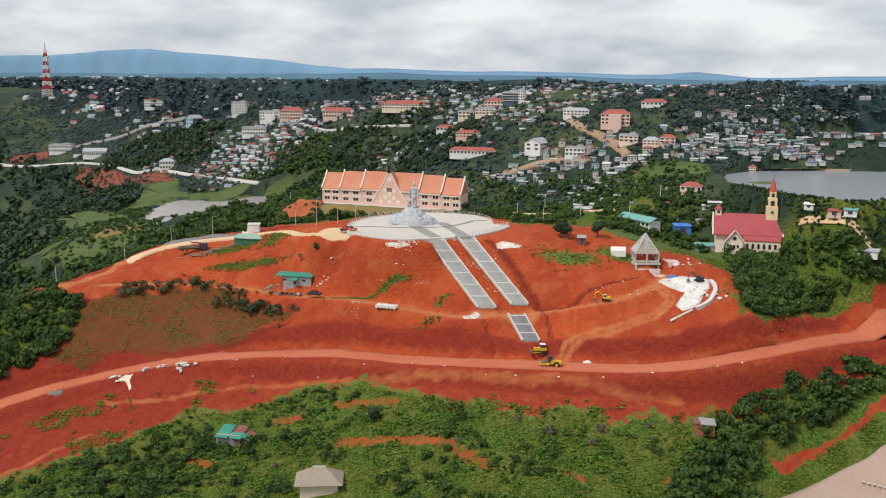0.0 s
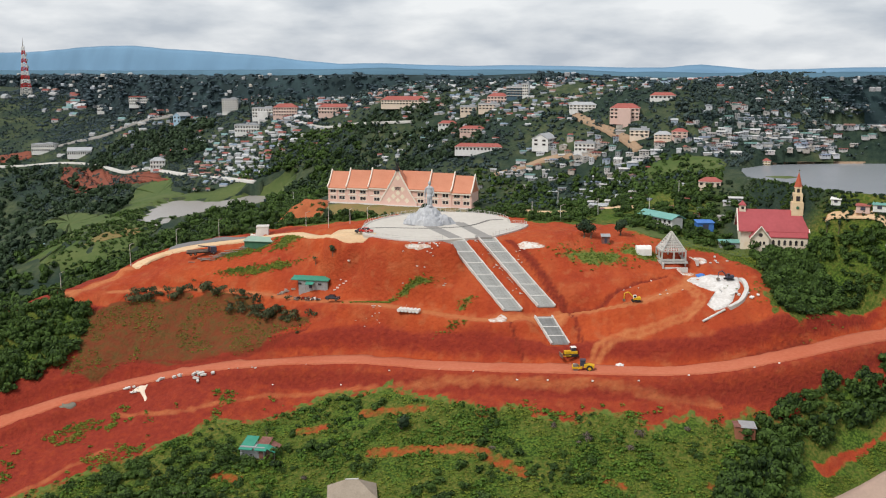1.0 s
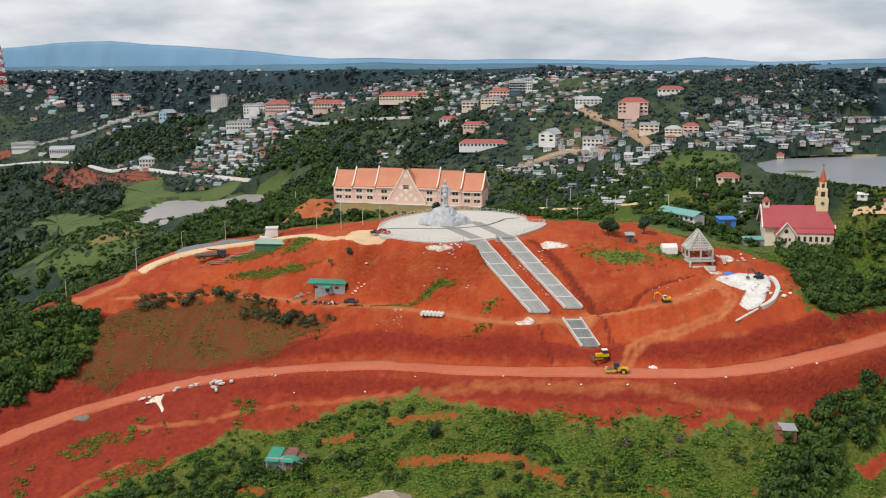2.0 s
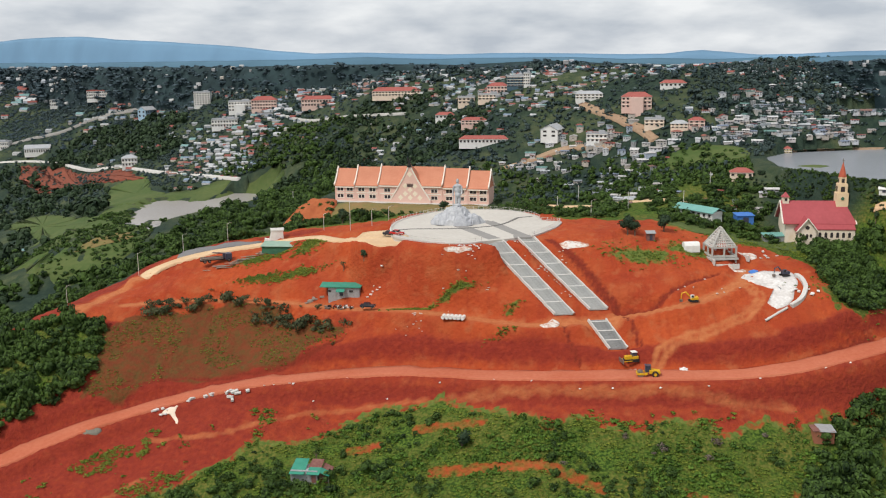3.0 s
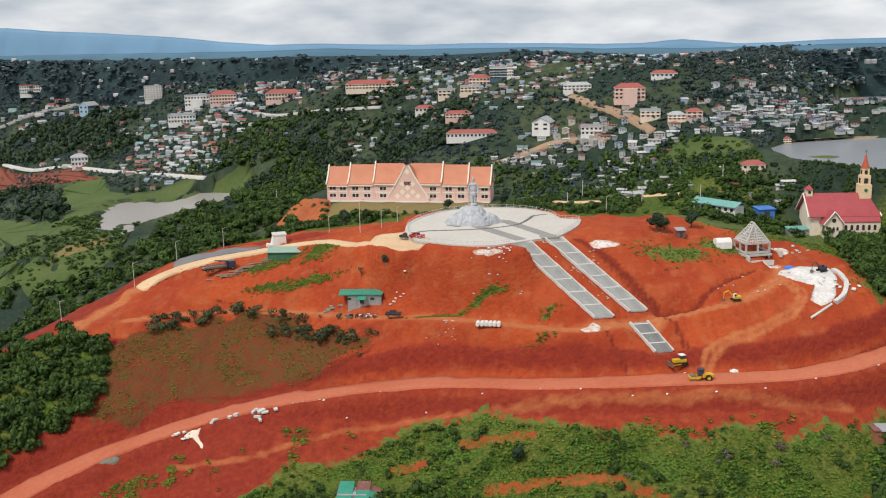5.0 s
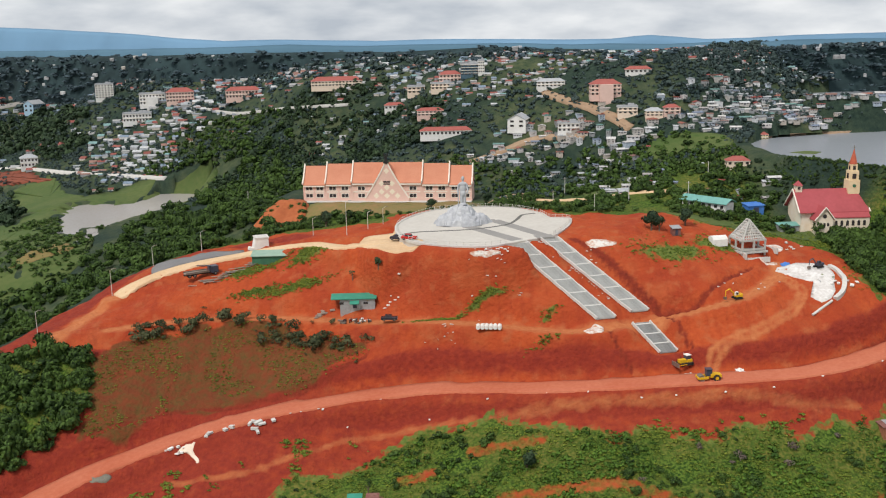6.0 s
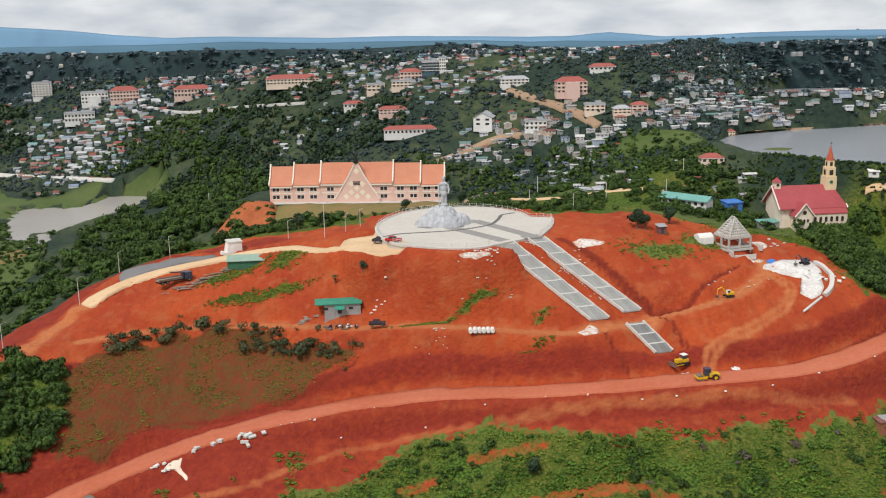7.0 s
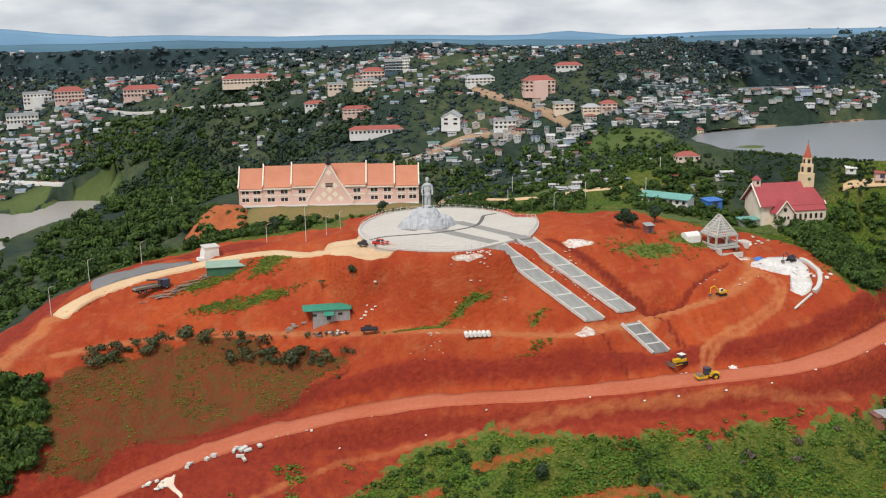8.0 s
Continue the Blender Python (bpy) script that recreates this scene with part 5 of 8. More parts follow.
HILL_FOOT = ([-560, -330, -150, -10, 75, 160, 330], [930, 668, 492, 396, 340, 326, 319])


def before_hills(x, y):
    return y < np.interp(x, *HILL_FOOT)


def off_meadows(x, y):
    ok = np.ones(np.shape(x), bool)
    for m in MEADOWS:
        ok &= ~inside(x, y, m)
    return ok


def gapped(size, seed, level):
    return lambda x, y: lattice(x, y, size, seed) > level


def hall_free(x, y):
    c, s = math.cos(radians(-11)), math.sin(radians(-11))
    u, v = (x + 38.8) * c + (y - 271.7) * s, -(x + 38.8) * s + (y - 271.7) * c
    ok = ~((np.abs(u) < 37) & (v > -24) & (v < 10))
    u, v = (x - 86.8), (y - 206)
    return ok & ~((np.abs(u) < 13) & (np.abs(v) < 9.5)) & off_meadows(x, y)


grow("woodland", scatter(WOOD_LEFT, 620, 0.9, 3.4, 1, lambda x, y: off_line(x, y, LOWER_ROAD)[0] > 7), BUSHY, M_LEAF, "dense dark green trees on the slope beside the road", seed=1, tall=1.1, vary=0.55)
grow("woodland", scatter(WOOD_BELT, 820, 1.3, 3.6, 2, lambda x, y: clear_of_hill(x, y) & hall_free(x, y) & off_meadows(x, y) & (lattice(x, y, 14, 40) > -0.6)), BUSHY, M_LEAF, "dense green trees and bushes behind the access road", seed=2, vary=0.5)
grow("woodland", low_by_lake(scatter(WOOD_RIGHT, 540, 0.9, 2.7, 3, lambda x, y: off_roads(x, y, 3.2) & hall_free(x, y)), 0.3), BUSHY, M_LEAF, "dense dark green trees below the church", seed=3, vary=0.5)
grow("woodland", scatter(WOOD_CORNER, 300, 1.2, 3.2, 4, lambda x, y: off_roads(x, y, 6)), BUSHY, M_LEAF, "dense green trees above the road corner", seed=4, vary=0.5)
GARDENS = [(95, 200), (100, 195.6), (106, 192), (112, 188.4), (119, 187), (130, 190), (124, 193), (112, 197.4), (104, 202.6), (98, 208)]
grow("bank_trees", low_by_lake(scatter([(88, 215), (96, 209), (100, 203), (98, 198), (94, 206), (88, 211)], 90, 0.4, 1.0, 124)), BUSHY, M_LEAF, "small trees on the bank beside the church tower", seed=124)
grow("garden_bushes", low_by_lake(scatter(GARDENS, 260, 0.5, 1.3, 121, lambda x, y: lattice(x, y, 4, 153) > -0.3)), BUSHY, M_LEAFDARK, "low garden bushes on the bank behind the church", "bushes", seed=121)
grow("garden_trees", low_by_lake(scatter(WOOD_BEHIND, 560, 0.9, 2.3, 5, lambda x, y: hall_free(x, y) & (lattice(x, y, 9, 41) > -0.3))), BUSHY, M_LEAF, "mixed garden trees between houses behind the hill", seed=5)

# ---- town trees and far woods ----
TOWN_AREA = [(-10, 262), (40, 262), (64, 248), (80, 262), (130, 285), (190, 300), (220, 340), (120, 350), (60, 375), (0, 400), (-60, 450), (-150, 540), (-300, 720), (-480, 850), (-520, 720), (-380, 560), (-300, 480), (-240, 400), (-150, 395), (-110, 375), (-85, 330), (-70, 300), (-40, 290)]
FIELDS = lambda x, y: before_hills(x, y) & (lattice(x, y, 22, 42) > -0.7) & hall_free(x, y) & off_meadows(x, y) & dry_ground(x, y)
grow("town_trees", scatter(TOWN_AREA, 6400, 0.6, 1.7, 6, FIELDS), SMALL, M_LEAFHAZE, "dark green trees spread between the houses of the town", seed=6)
grow("town_trees", scatter([(-20, 262), (50, 255), (75, 265), (140, 290), (140, 320), (40, 345), (-30, 360), (-90, 390), (-160, 460), (-220, 480), (-200, 410), (-110, 350), (-60, 300)], 3400, 0.5, 1.3, 7, FIELDS), SMALL, M_LEAFHAZE, "small dark trees between the nearer town houses", seed=7)
grow("town_trees", scatter([(58, 298), (70, 292), (100, 296), (128, 306), (150, 318), (122, 322), (126, 344), (138, 362), (170, 372), (160, 385), (100, 352), (72, 325)], 480, 0.9, 2.2, 107, lambda x, y: dry_ground(x, y)), LIGHT, M_LEAFHAZE, "dark woods behind the large pink building", seed=107)
grow("town_trees", scatter([(-120, 372), (-90, 392), (-60, 372), (-40, 366), (-10, 345), (-20, 322), (-50, 330), (-80, 340), (-104, 352)], 620, 1.1, 2.6, 108, lambda x, y: off_meadows(x, y) & (lattice(x, y, 12, 148) > -0.5)), LIGHT, M_LEAFDARK, "dark woods on the slope below the grove", seed=108)
grow("town_trees", scatter([(-330, 560), (-300, 590), (-240, 560), (-200, 500), (-186, 452), (-204, 446), (-240, 500), (-290, 546)], 520, 1.8, 4.0, 109), LIGHT, M_LEAFDARK, "dark woods between the valley road and the town", seed=109)
grow("town_trees", scatter([(130, 296), (160, 304), (240, 315), (300, 340), (320, 420), (260, 410), (200, 398), (196, 352), (168, 316), (144, 300)], 520, 1.0, 2.6, 110, dry_ground), LIGHT, M_LEAFHAZE, "dark trees round the far reservoir", seed=110)
grow("town_trees", scatter([(-150, 400), (-110, 395), (-90, 380), (-70, 345), (-60, 310), (-86, 300), (-100, 330), (-112, 350), (-124, 372)], 520, 1.0, 3.0, 111, lambda x, y: dry_ground(x, y) & off_meadows(x, y) & (lattice(x, y, 10, 149) > -0.55)), LIGHT, M_LEAF, "green trees on the slope behind the pond", seed=111, vary=0.4)
grow("town_trees", scatter([(-420, 720), (-300, 600), (-200, 500), (-130, 440), (-60, 400), (0, 370), (40, 372), (-40, 430), (-150, 540), (-300, 700)], 800, 1.0, 2.6, 112, before_hills), SMALL, M_LEAFHAZE, "dark trees between the upper town houses", seed=112)
grow("valley_woods", scatter([(-200, 182), (-175, 180), (-152, 233), (-143, 262), (-150, 274), (-166, 266), (-178, 292), (-200, 292)], 420, 1.0, 3.2, 119, lambda x, y: off_meadows(x, y) & (lattice(x, y, 12, 152) > -0.35)), LIGHT, M_LEAF, "green trees and bushes on the valley side", seed=119, vary=0.4)
grow("town_trees", scatter([(88, 286), (110, 291), (140, 296), (200, 304), (260, 312), (260, 318), (184, 318), (140, 330), (100, 338), (80, 310)], 1100, 0.5, 1.4, 118, lambda x, y: dry_ground(x, y) & (lattice(x, y, 9, 150) > -0.4)), SMALL, M_LEAFHAZE, "dark trees between the houses above the far shore", seed=118)
grow("town_trees", scatter([(-150, 400), (-120, 393), (-96, 386), (-82, 386), (-98, 406), (-124, 428), (-140, 424)], 260, 0.9, 2.4, 116, off_meadows), LIGHT, M_LEAF, "green trees above the road bridge", seed=116)
HILL_GROVE = [(-84, 385), (-70, 378), (-52, 374), (-40, 372), (-36, 380), (-60, 388), (-80, 396)]
grow("hill_grove", scatter(HILL_GROVE, 160, 1.2, 2.2, 8), LIGHT, M_LEAFDARK, "dark grove below the long public building in town", seed=8)
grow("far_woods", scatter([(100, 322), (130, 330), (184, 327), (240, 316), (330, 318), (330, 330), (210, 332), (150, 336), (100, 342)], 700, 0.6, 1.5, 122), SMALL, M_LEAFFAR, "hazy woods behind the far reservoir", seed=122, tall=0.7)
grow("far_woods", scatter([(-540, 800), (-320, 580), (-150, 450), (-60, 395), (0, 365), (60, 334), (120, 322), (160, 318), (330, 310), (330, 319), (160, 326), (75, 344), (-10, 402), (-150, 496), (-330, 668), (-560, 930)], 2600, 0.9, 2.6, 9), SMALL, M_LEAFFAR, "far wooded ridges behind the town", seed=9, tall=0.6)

VALLEY_WOOD = [(-110, 332), (-128, 342), (-150, 385), (-200, 405), (-260, 470), (-330, 560), (-480, 680), (-620, 700), (-420, 420), (-300, 300), (-250, 180), (-190, 180), (-180, 285), (-160, 305), (-140, 332)]


grow("valley_woods", scatter(VALLEY_WOOD, 1700, 1.6, 4.6, 10, lambda x, y: dry_ground(x, y) & off_meadows(x, y) & (lattice(x, y, 45, 43) > -0.45)), LIGHT, M_LEAFDARK, "dark woods across the valley floor", seed=10)
grow("meadow_bushes", scatter(MEADOWS[2], 620, 0.4, 1.7, 123, lambda x, y: (lattice(x, y, 9, 154) > -0.15) & (y < 330)), LIGHT, M_LEAF, "low bushes on the wet meadow round the pond", "bushes", seed=123, tall=0.8)
grow("lakeside_trees", scatter([(74, 214), (100, 214), (104, 207), (112, 201), (124, 196), (124, 198.5), (112, 205), (104, 211), (98, 217.5), (86, 223.5), (76, 236), (72, 240), (60, 246), (60, 236)], 140, 0.5, 1.0, 11), BUSHY, M_LEAFDARK, "dark trees on the bank between church and lake", seed=11)
grow("lakeside_bushes", scatter([(76, 229), (84, 217), (98, 210), (104, 203), (124, 193), (150, 190), (150, 200), (124, 200.5), (104, 212.5), (98, 219), (87, 224.5), (80, 231)], 620, 0.3, 0.7, 311), LIGHT, M_LEAF, "low green bushes on the lake bank", "bushes", seed=311, vary=0.4)
grow("lakeside_trees", scatter([(36, 262), (60, 250), (74, 246), (78, 262), (82, 268), (60, 282), (40, 284)], 160, 0.9, 2.0, 12), LIGHT, M_LEAF, "trees beside the lakeside meadow", seed=12)

# ---- scrub below the hill ----
SCRUB = [(63, 136), (45, 135), (20, 135.5), (10, 136), (-7, 141.5), (-14, 144.5), (-35, 147.5), (-48, 142), (-60.5, 136.5), (-73, 130), (-84, 123.5), (-104, 111), (-110, 80), (80, 80), (95, 110), (80, 126), (66, 130)]
VERGE = [(84, 126), (92, 132.5), (103, 139), (117, 146), (122, 154), (112, 150), (103, 143), (94, 138.5), (85, 131)]
bare = lambda x, y: (lattice(x, y, 11, 44) + 0.5 * lattice(x, y, 4, 45) > -0.6) & off_strips(x, y)
STRIPS = [smooth_line(p) for p in ([(-19, 126), (-7, 125.6), (5.6, 125), (10.3, 122.2), (17.6, 118)], [(-24, 140.2), (-16, 139.6), (-9, 140)], [(-56, 120), (-51, 119)], [(-40, 136), (-34, 137)], [(-128, 92), (-107, 110), (-98, 118)])]


def off_strips(x, y):
    ok = np.ones(np.shape(x), bool)
    for line in STRIPS:
        ok &= off_line(x, y, line)[0] > 1.2
    return ok


grow("grass_tufts", scatter(SCRUB, 12000, 0.2, 0.8, 13, bare), TUFT, M_GRASS, "rough bright green grass and weeds below the road", "grass", seed=13, tall=0.6)
grow("grass_tufts", scatter(VERGE, 700, 0.2, 0.8, 213, lambda x, y: lattice(x, y, 4, 214) > -0.2), TUFT, M_GRASS, "rough grass verge beside the paved road corner", "grass", seed=213, tall=0.6)
grow("weeds", scatter(SCRUB, 5000, 0.3, 1.2, 113, lambda x, y: bare(x, y) & (lattice(x, y, 8, 144) + 0.6 * lattice(x, y, 3, 145) > 0.15), 2.0), TUFT, M_SCRUB, "taller dark green weeds below the road", "weeds", seed=113, tall=0.9)
grow("scrub_bushes", scatter(SCRUB, 900, 0.5, 1.7, 14, lambda x, y: (lattice(x, y, 10, 46) + 0.6 * lattice(x, y, 4, 246) > 0.25) & off_strips(x, y), 2.2), BUSHY + OPEN, M_LEAF, "low dark green bushes scattered through the grass", "bushes", seed=14, tall=0.9, vary=0.4)
THICKET = [(-104, 108), (-86, 121), (-72, 127), (-58, 131), (-50, 126), (-58, 116), (-40, 108), (-34, 96), (-110, 90)]
grow("thicket", scatter(THICKET, 420, 0.8, 2.2, 114, lambda x, y: off_strips(x, y) & (lattice(x, y, 9, 147) > -0.5)), BUSHY + OPEN, M_LEAF, "thick dark bushes along the cut slope", "bushes", seed=114, tall=0.8, vary=0.4)
grow("scrub_bushes", scatter(SCRUB, 260, 1.0, 2.6, 15, lambda x, y: (lattice(x, y, 16, 47) > 0.25) & (y < 130) & off_strips(x, y)), BUSHY, M_LEAF, "taller green bushes in the foreground scrub", "bushes", seed=15, vary=0.4)
grow("edge_grass", scatter(EARTH, 1500, 0.25, 0.8, 16, lambda x, y: (y < 148) & (lattice(x, y, 7, 48) + 0.9 * lattice(x + y, y - x, 2.3, 248) > 0.55 + 0.03 * np.maximum(0, y - 138)) & off_roads(x, y, 9)), TUFT, M_GRASS, "sparse weeds on the cut red slope", "grass", seed=16, tall=0.7)
rng = np.random.RandomState(3)
spots = []
for sx, sy, ax, ay, cnt in ((-66, 193.8, 5, 0.7, 100), (-62, 202, 3, 1.2, 60), (-80, 204.5, 3, 1.2, 60), (-76, 195.4, 4, 0.7, 50), (-17, 174, 3.6, 0.2, 34), (-27, 174, 4, 0.25, 34), (-1.6, 168.8, 1.4, 0.4, 10), (33, 183, 6, 2.0, 50), (46, 187, 4, 2, 20),
                            (-62, 203.5, 4, 0.8, 30), (-4.5, 161.2, 2.4, 0.35, 14), (66, 200, 8, 2.2, 70), (78, 193, 4, 4, 60), (84, 170, 5, 3, 50), (-74, 205.6, 4, 0.6, 40)):
    for _ in range(cnt * 4):
        spots.append((sx + ax * rng.normal(), sy + ay * rng.normal(), rng.uniform(0.2, 0.62)))
grow("hill_grass", spots, TUFT, M_GRASS, "patches of bright weeds on the red terraces", "grass", seed=17, tall=0.7)
grow("brown_slope_grass", scatter(BROWN, 1500, 0.2, 0.5, 18, lambda x, y: lattice(x, y, 6, 49) > -0.2), TUFT, M_GRASS, "thin dry grass on the brownish slope", "grass", seed=18, tall=0.6)
spots = []
for (x0, y0), (x1, y1), cnt in (((-106, 181), (-88, 186), 26), ((-92, 187), (-80, 187), 14), ((-76, 184), (-64, 179), 22), ((-64, 178), (-48, 171), 34)):
    for _ in range(cnt):
        f = rng.rand()
        spots.append((x0 + (x1 - x0) * f + rng.normal() * 2.2, y0 + (y1 - y0) * f + rng.normal() * 1.5, 0.5 + 2.3 * rng.rand() ** 1.6))
grow("terrace_bushes", spots, OPEN + OPEN + BUSHY[:1], M_DUSTY, "dusty dark bushes along the terrace edge", "bushes", seed=19)
dry = [(32, 128, 1.4), (44, 129.5, 1.6), (42, 126, 1.2), (24, 131, 1.0), (55, 132, 1.1), (-34, 118, 1.2), (-62, 113, 1.2), (10, 125, 0.9), (30, 127, 0.8), (-52, 131, 1.0)]
grow("dry_bushes", dry, OPEN, M_DRY, "leafless grey dry bushes in the scrub", "bushes", seed=20)

grow("church_trees", scatter([(78, 192), (84, 193), (95, 193), (96, 197), (84, 197), (78, 196)], 70, 1.4, 2.6, 21), BUSHY, M_LEAF, "green bushes below the church walls", seed=21)
grow("garden_trees", scatter([(0, 262), (40, 252), (60, 240), (70, 232), (78, 246), (60, 268), (36, 292), (4, 294), (-20, 310), (-20, 290)], 420, 0.9, 2.1, 22, lambda x, y: hall_free(x, y) & (lattice(x, y, 7, 50) > -0.4)), LIGHT, M_LEAF, "garden trees between low roofs behind the hall", seed=22)
grow("hall_bushes", scatter([(-84, 262), (-80, 244), (-62, 239), (-46, 234), (-44, 242), (-58, 252), (-66, 262), (-72, 278), (-82, 284)], 150, 0.7, 2.0, 23), BUSHY, M_LEAF, "green garden bushes beside the hall", "bushes", seed=23, vary=0.4)
grow("hall_bushes", scatter([(-44, 238), (-20, 240), (0, 238), (14, 228), (20, 232), (4, 244), (-20, 247), (-44, 246)], 60, 0.5, 1.5, 24), BUSHY, M_LEAF, "small green bushes between plaza and hall", "bushes", seed=24)
# ---- distance ----
def ridge(name, pts, tops, depth, material, label, seed, bumps):
    """A far chain of hills: a long mound with a broken crest."""
    line = smooth_line(pts, 6.0)
    k = len(line)
    t = np.gradient(line, axis=0)
    t /= np.linalg.norm(t, axis=1)[:, None]
    n = np.stack([-t[:, 1], t[:, 0]], 1)
    c = np.array(pts, float)
    at = np.r_[0, np.cumsum(np.maximum(2, (np.hypot(*np.diff(c, axis=0).T) / 6.0).astype(int)))]
    h = np.interp(np.arange(k), at, tops)
    s = np.arange(k) * 6.0
    h = h + bumps * (lattice(s, 0 * s, 90, seed) + 0.5 * lattice(s, 0 * s, 35, seed + 1) + 0.2 * lattice(s, 0 * s, 14, seed + 2))
    rows = []
    for f, u in ((-1, 0.0), (-0.8, 0.35), (-0.6, 0.55), (-0.45, 0.72), (-0.3, 0.85), (-0.15, 0.95), (0, 1.0), (0.5, 0.7), (1, 0.0)):
        rows.append(np.c_[line + n * f * depth, 30 + (h - 30) * u + (1.6 * bumps * lattice(s, 0 * s + f * 190, 26, seed + 3) if 0 < u < 1 else 0)])
    v = np.concatenate(rows)
    f = []
    for r in range(len(rows) - 1):
        for i in range(k - 1):
            a, b = r * k + i, (r + 1) * k + i
            f += [(a, a + 1, b + 1), (a, b + 1, b)]
    tagged(new(name, bag(name, v, f, material)), label, "hills", kind="structure")
    return line, n, h, depth


# distance haze painted as a blue base colour plus a faint glow
def haze_blue(name, colour, glow):
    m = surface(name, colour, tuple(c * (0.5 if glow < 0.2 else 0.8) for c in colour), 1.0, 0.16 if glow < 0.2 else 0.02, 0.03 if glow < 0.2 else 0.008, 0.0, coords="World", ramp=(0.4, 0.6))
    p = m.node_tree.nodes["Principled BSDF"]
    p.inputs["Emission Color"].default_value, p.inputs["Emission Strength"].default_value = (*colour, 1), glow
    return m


HILLS = ridge("backdrop_hills", [(-756, 1103), (-487, 856), (-325, 670), (-227, 574), (-152, 500), (-96, 461), (-62, 438), (-32, 417), (-10, 402), (11, 388), (31, 375), (49, 363), (67, 352), (88, 344), (110, 340), (132, 337), (152, 333), (216, 330)], [54.2, 61.2, 64.0, 65.7, 66.6, 68.5, 67.9, 67.3, 68.3, 69.6, 68.5, 67.7, 67.2, 68.2, 67.7, 68.3, 68.5, 67.9], 16, haze_blue("forest_haze_blue", (0.028, 0.050, 0.054), 0.1), "far wooded hills in painted dark blue haze along the horizon", 61, 0.5)
ridge("backdrop_mountains", [(-1150, 1490), (-825, 1221), (-677, 1098), (-553, 992), (-469, 895), (-400, 815), (-342, 748), (-286, 689), (-239, 639), (-193, 590), (-162, 558), (-127, 527), (-96, 503), (-67, 480), (-40, 460), (-16, 441), (7, 424), (28, 409), (48, 395), (64, 384), (73, 377), (80, 375), (90, 373), (104, 371), (122, 367), (140, 364), (158, 360), (185, 359), (230, 358)], [85.5, 86.1, 85.9, 89.9, 90.2, 89.5, 85.7, 83.1, 81.0, 78.6, 75.7, 73.3, 73.7, 72.9, 72.1, 72.5, 72.3, 72.1, 71.9, 72.1, 73.2, 73.6, 72.7, 71.3, 71.3, 71.9, 72.1, 72.2, 71.8], 14, haze_blue("mountain_haze_blue", (0.125, 0.225, 0.33), 0.4), "mountain range on the horizon in painted blue haze", 66, 0.35)
ridge("backdrop_foothills", [(-793, 1164), (-523, 927), (-349, 727), (-240, 614), (-160, 532), (-114, 496), (-85, 474), (-46, 444), (-10, 418), (22, 396), (46, 380), (60, 370), (82, 359), (100, 356), (118, 353), (136, 350), (157, 346), (223, 344)], [62.1, 65.6, 67.0, 68.8, 70.1, 70.6, 71.4, 70.3, 70.5, 70.8, 69.9, 70.3, 69.7, 70.1, 69.6, 70.3, 70.4, 69.8], 14, haze_blue("foothill_haze_blue", (0.075, 0.145, 0.20), 0.3), "forested foothills before the mountains in painted blue haze", 76, 0.4)


# woods and a few far roofs on the dark hills
rng = np.random.RandomState(41)
vs, fs, n = [], [], 0
hv, hf, hn = [], [], 0
line, side, crest, depth = HILLS
NEAR = np.flatnonzero(line[:, 0] > 40)
for i in range(4600):
    k = int(len(line) * rng.rand()) if i % 2 else NEAR[rng.randint(len(NEAR))]
    f = -rng.uniform(0.0, 0.95)
    u = np.interp(-f, (0, 0.15, 0.3, 0.45, 0.6, 0.8, 1), (1.0, 0.95, 0.85, 0.72, 0.55, 0.35, 0.0))
    x, y = line[k] + side[k] * f * depth + rng.uniform(-6, 6, 2)
    z = 30 + (crest[k] - 30) * u
    r = rng.uniform(1.0, 2.6) * (1 + max(0, y - 450) / 500) * (1 if i % 2 else 0.55)
    if i % 11:
        v, q = SMALL[rng.randint(len(SMALL))]
        vs.append(v * (r * 1.5, r * 1.5, r * 0.7) + (x, y, z + 0.2))
        fs.append(q + n)
        n += len(v)
    else:
        w, d, hh = r * 0.5, r * 0.35, r * 0.22
        hv.append(np.array([(-w, -d, -1), (w, -d, -1), (w, d, -1), (-w, d, -1), (-w, -d, hh), (w, -d, hh), (w, d, hh), (-w, d, hh), (-w, 0, hh * 1.7), (w, 0, hh * 1.7)]) + (x, y, z + r * 0.25))
        hf.append(np.array([(0, 1, 5), (0, 5, 4), (1, 2, 6), (1, 6, 5), (3, 0, 4), (3, 4, 7), (4, 5, 9), (4, 9, 8), (6, 7, 8), (6, 8, 9), (5, 6, 9), (7, 4, 8)]) + hn)
        hn += 10
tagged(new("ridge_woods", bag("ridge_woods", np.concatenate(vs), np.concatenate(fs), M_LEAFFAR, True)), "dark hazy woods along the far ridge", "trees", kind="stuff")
tagged(new("ridge_houses", bag("ridge_houses", np.concatenate(hv), np.concatenate(hf), M_FARH, True)), "tiny pale far houses on the wooded ridge", "houses", kind="stuff")


# ---- town ----
M_PINKW = surface("pink_render", (0.70, 0.50, 0.44), (0.64, 0.45, 0.39), 0.85, 1.0, 0.2, 0.05)
M_WHITEW = surface("white_render", (0.76, 0.75, 0.73), (0.66, 0.65, 0.63), 0.85, 1.0, 0.2, 0.05)
M_YELLW = surface("yellow_render", (0.70, 0.58, 0.36), (0.64, 0.52, 0.32), 0.85, 1.0, 0.2, 0.05)
M_BLUEW = surface("blue_render", (0.36, 0.50, 0.62), (0.30, 0.44, 0.56), 0.85, 1.0, 0.2, 0.05)
M_REDR = surface("red_roof", (0.36, 0.105, 0.088), (0.30, 0.085, 0.07), 0.7, 1.0, 0.3, 0.1)
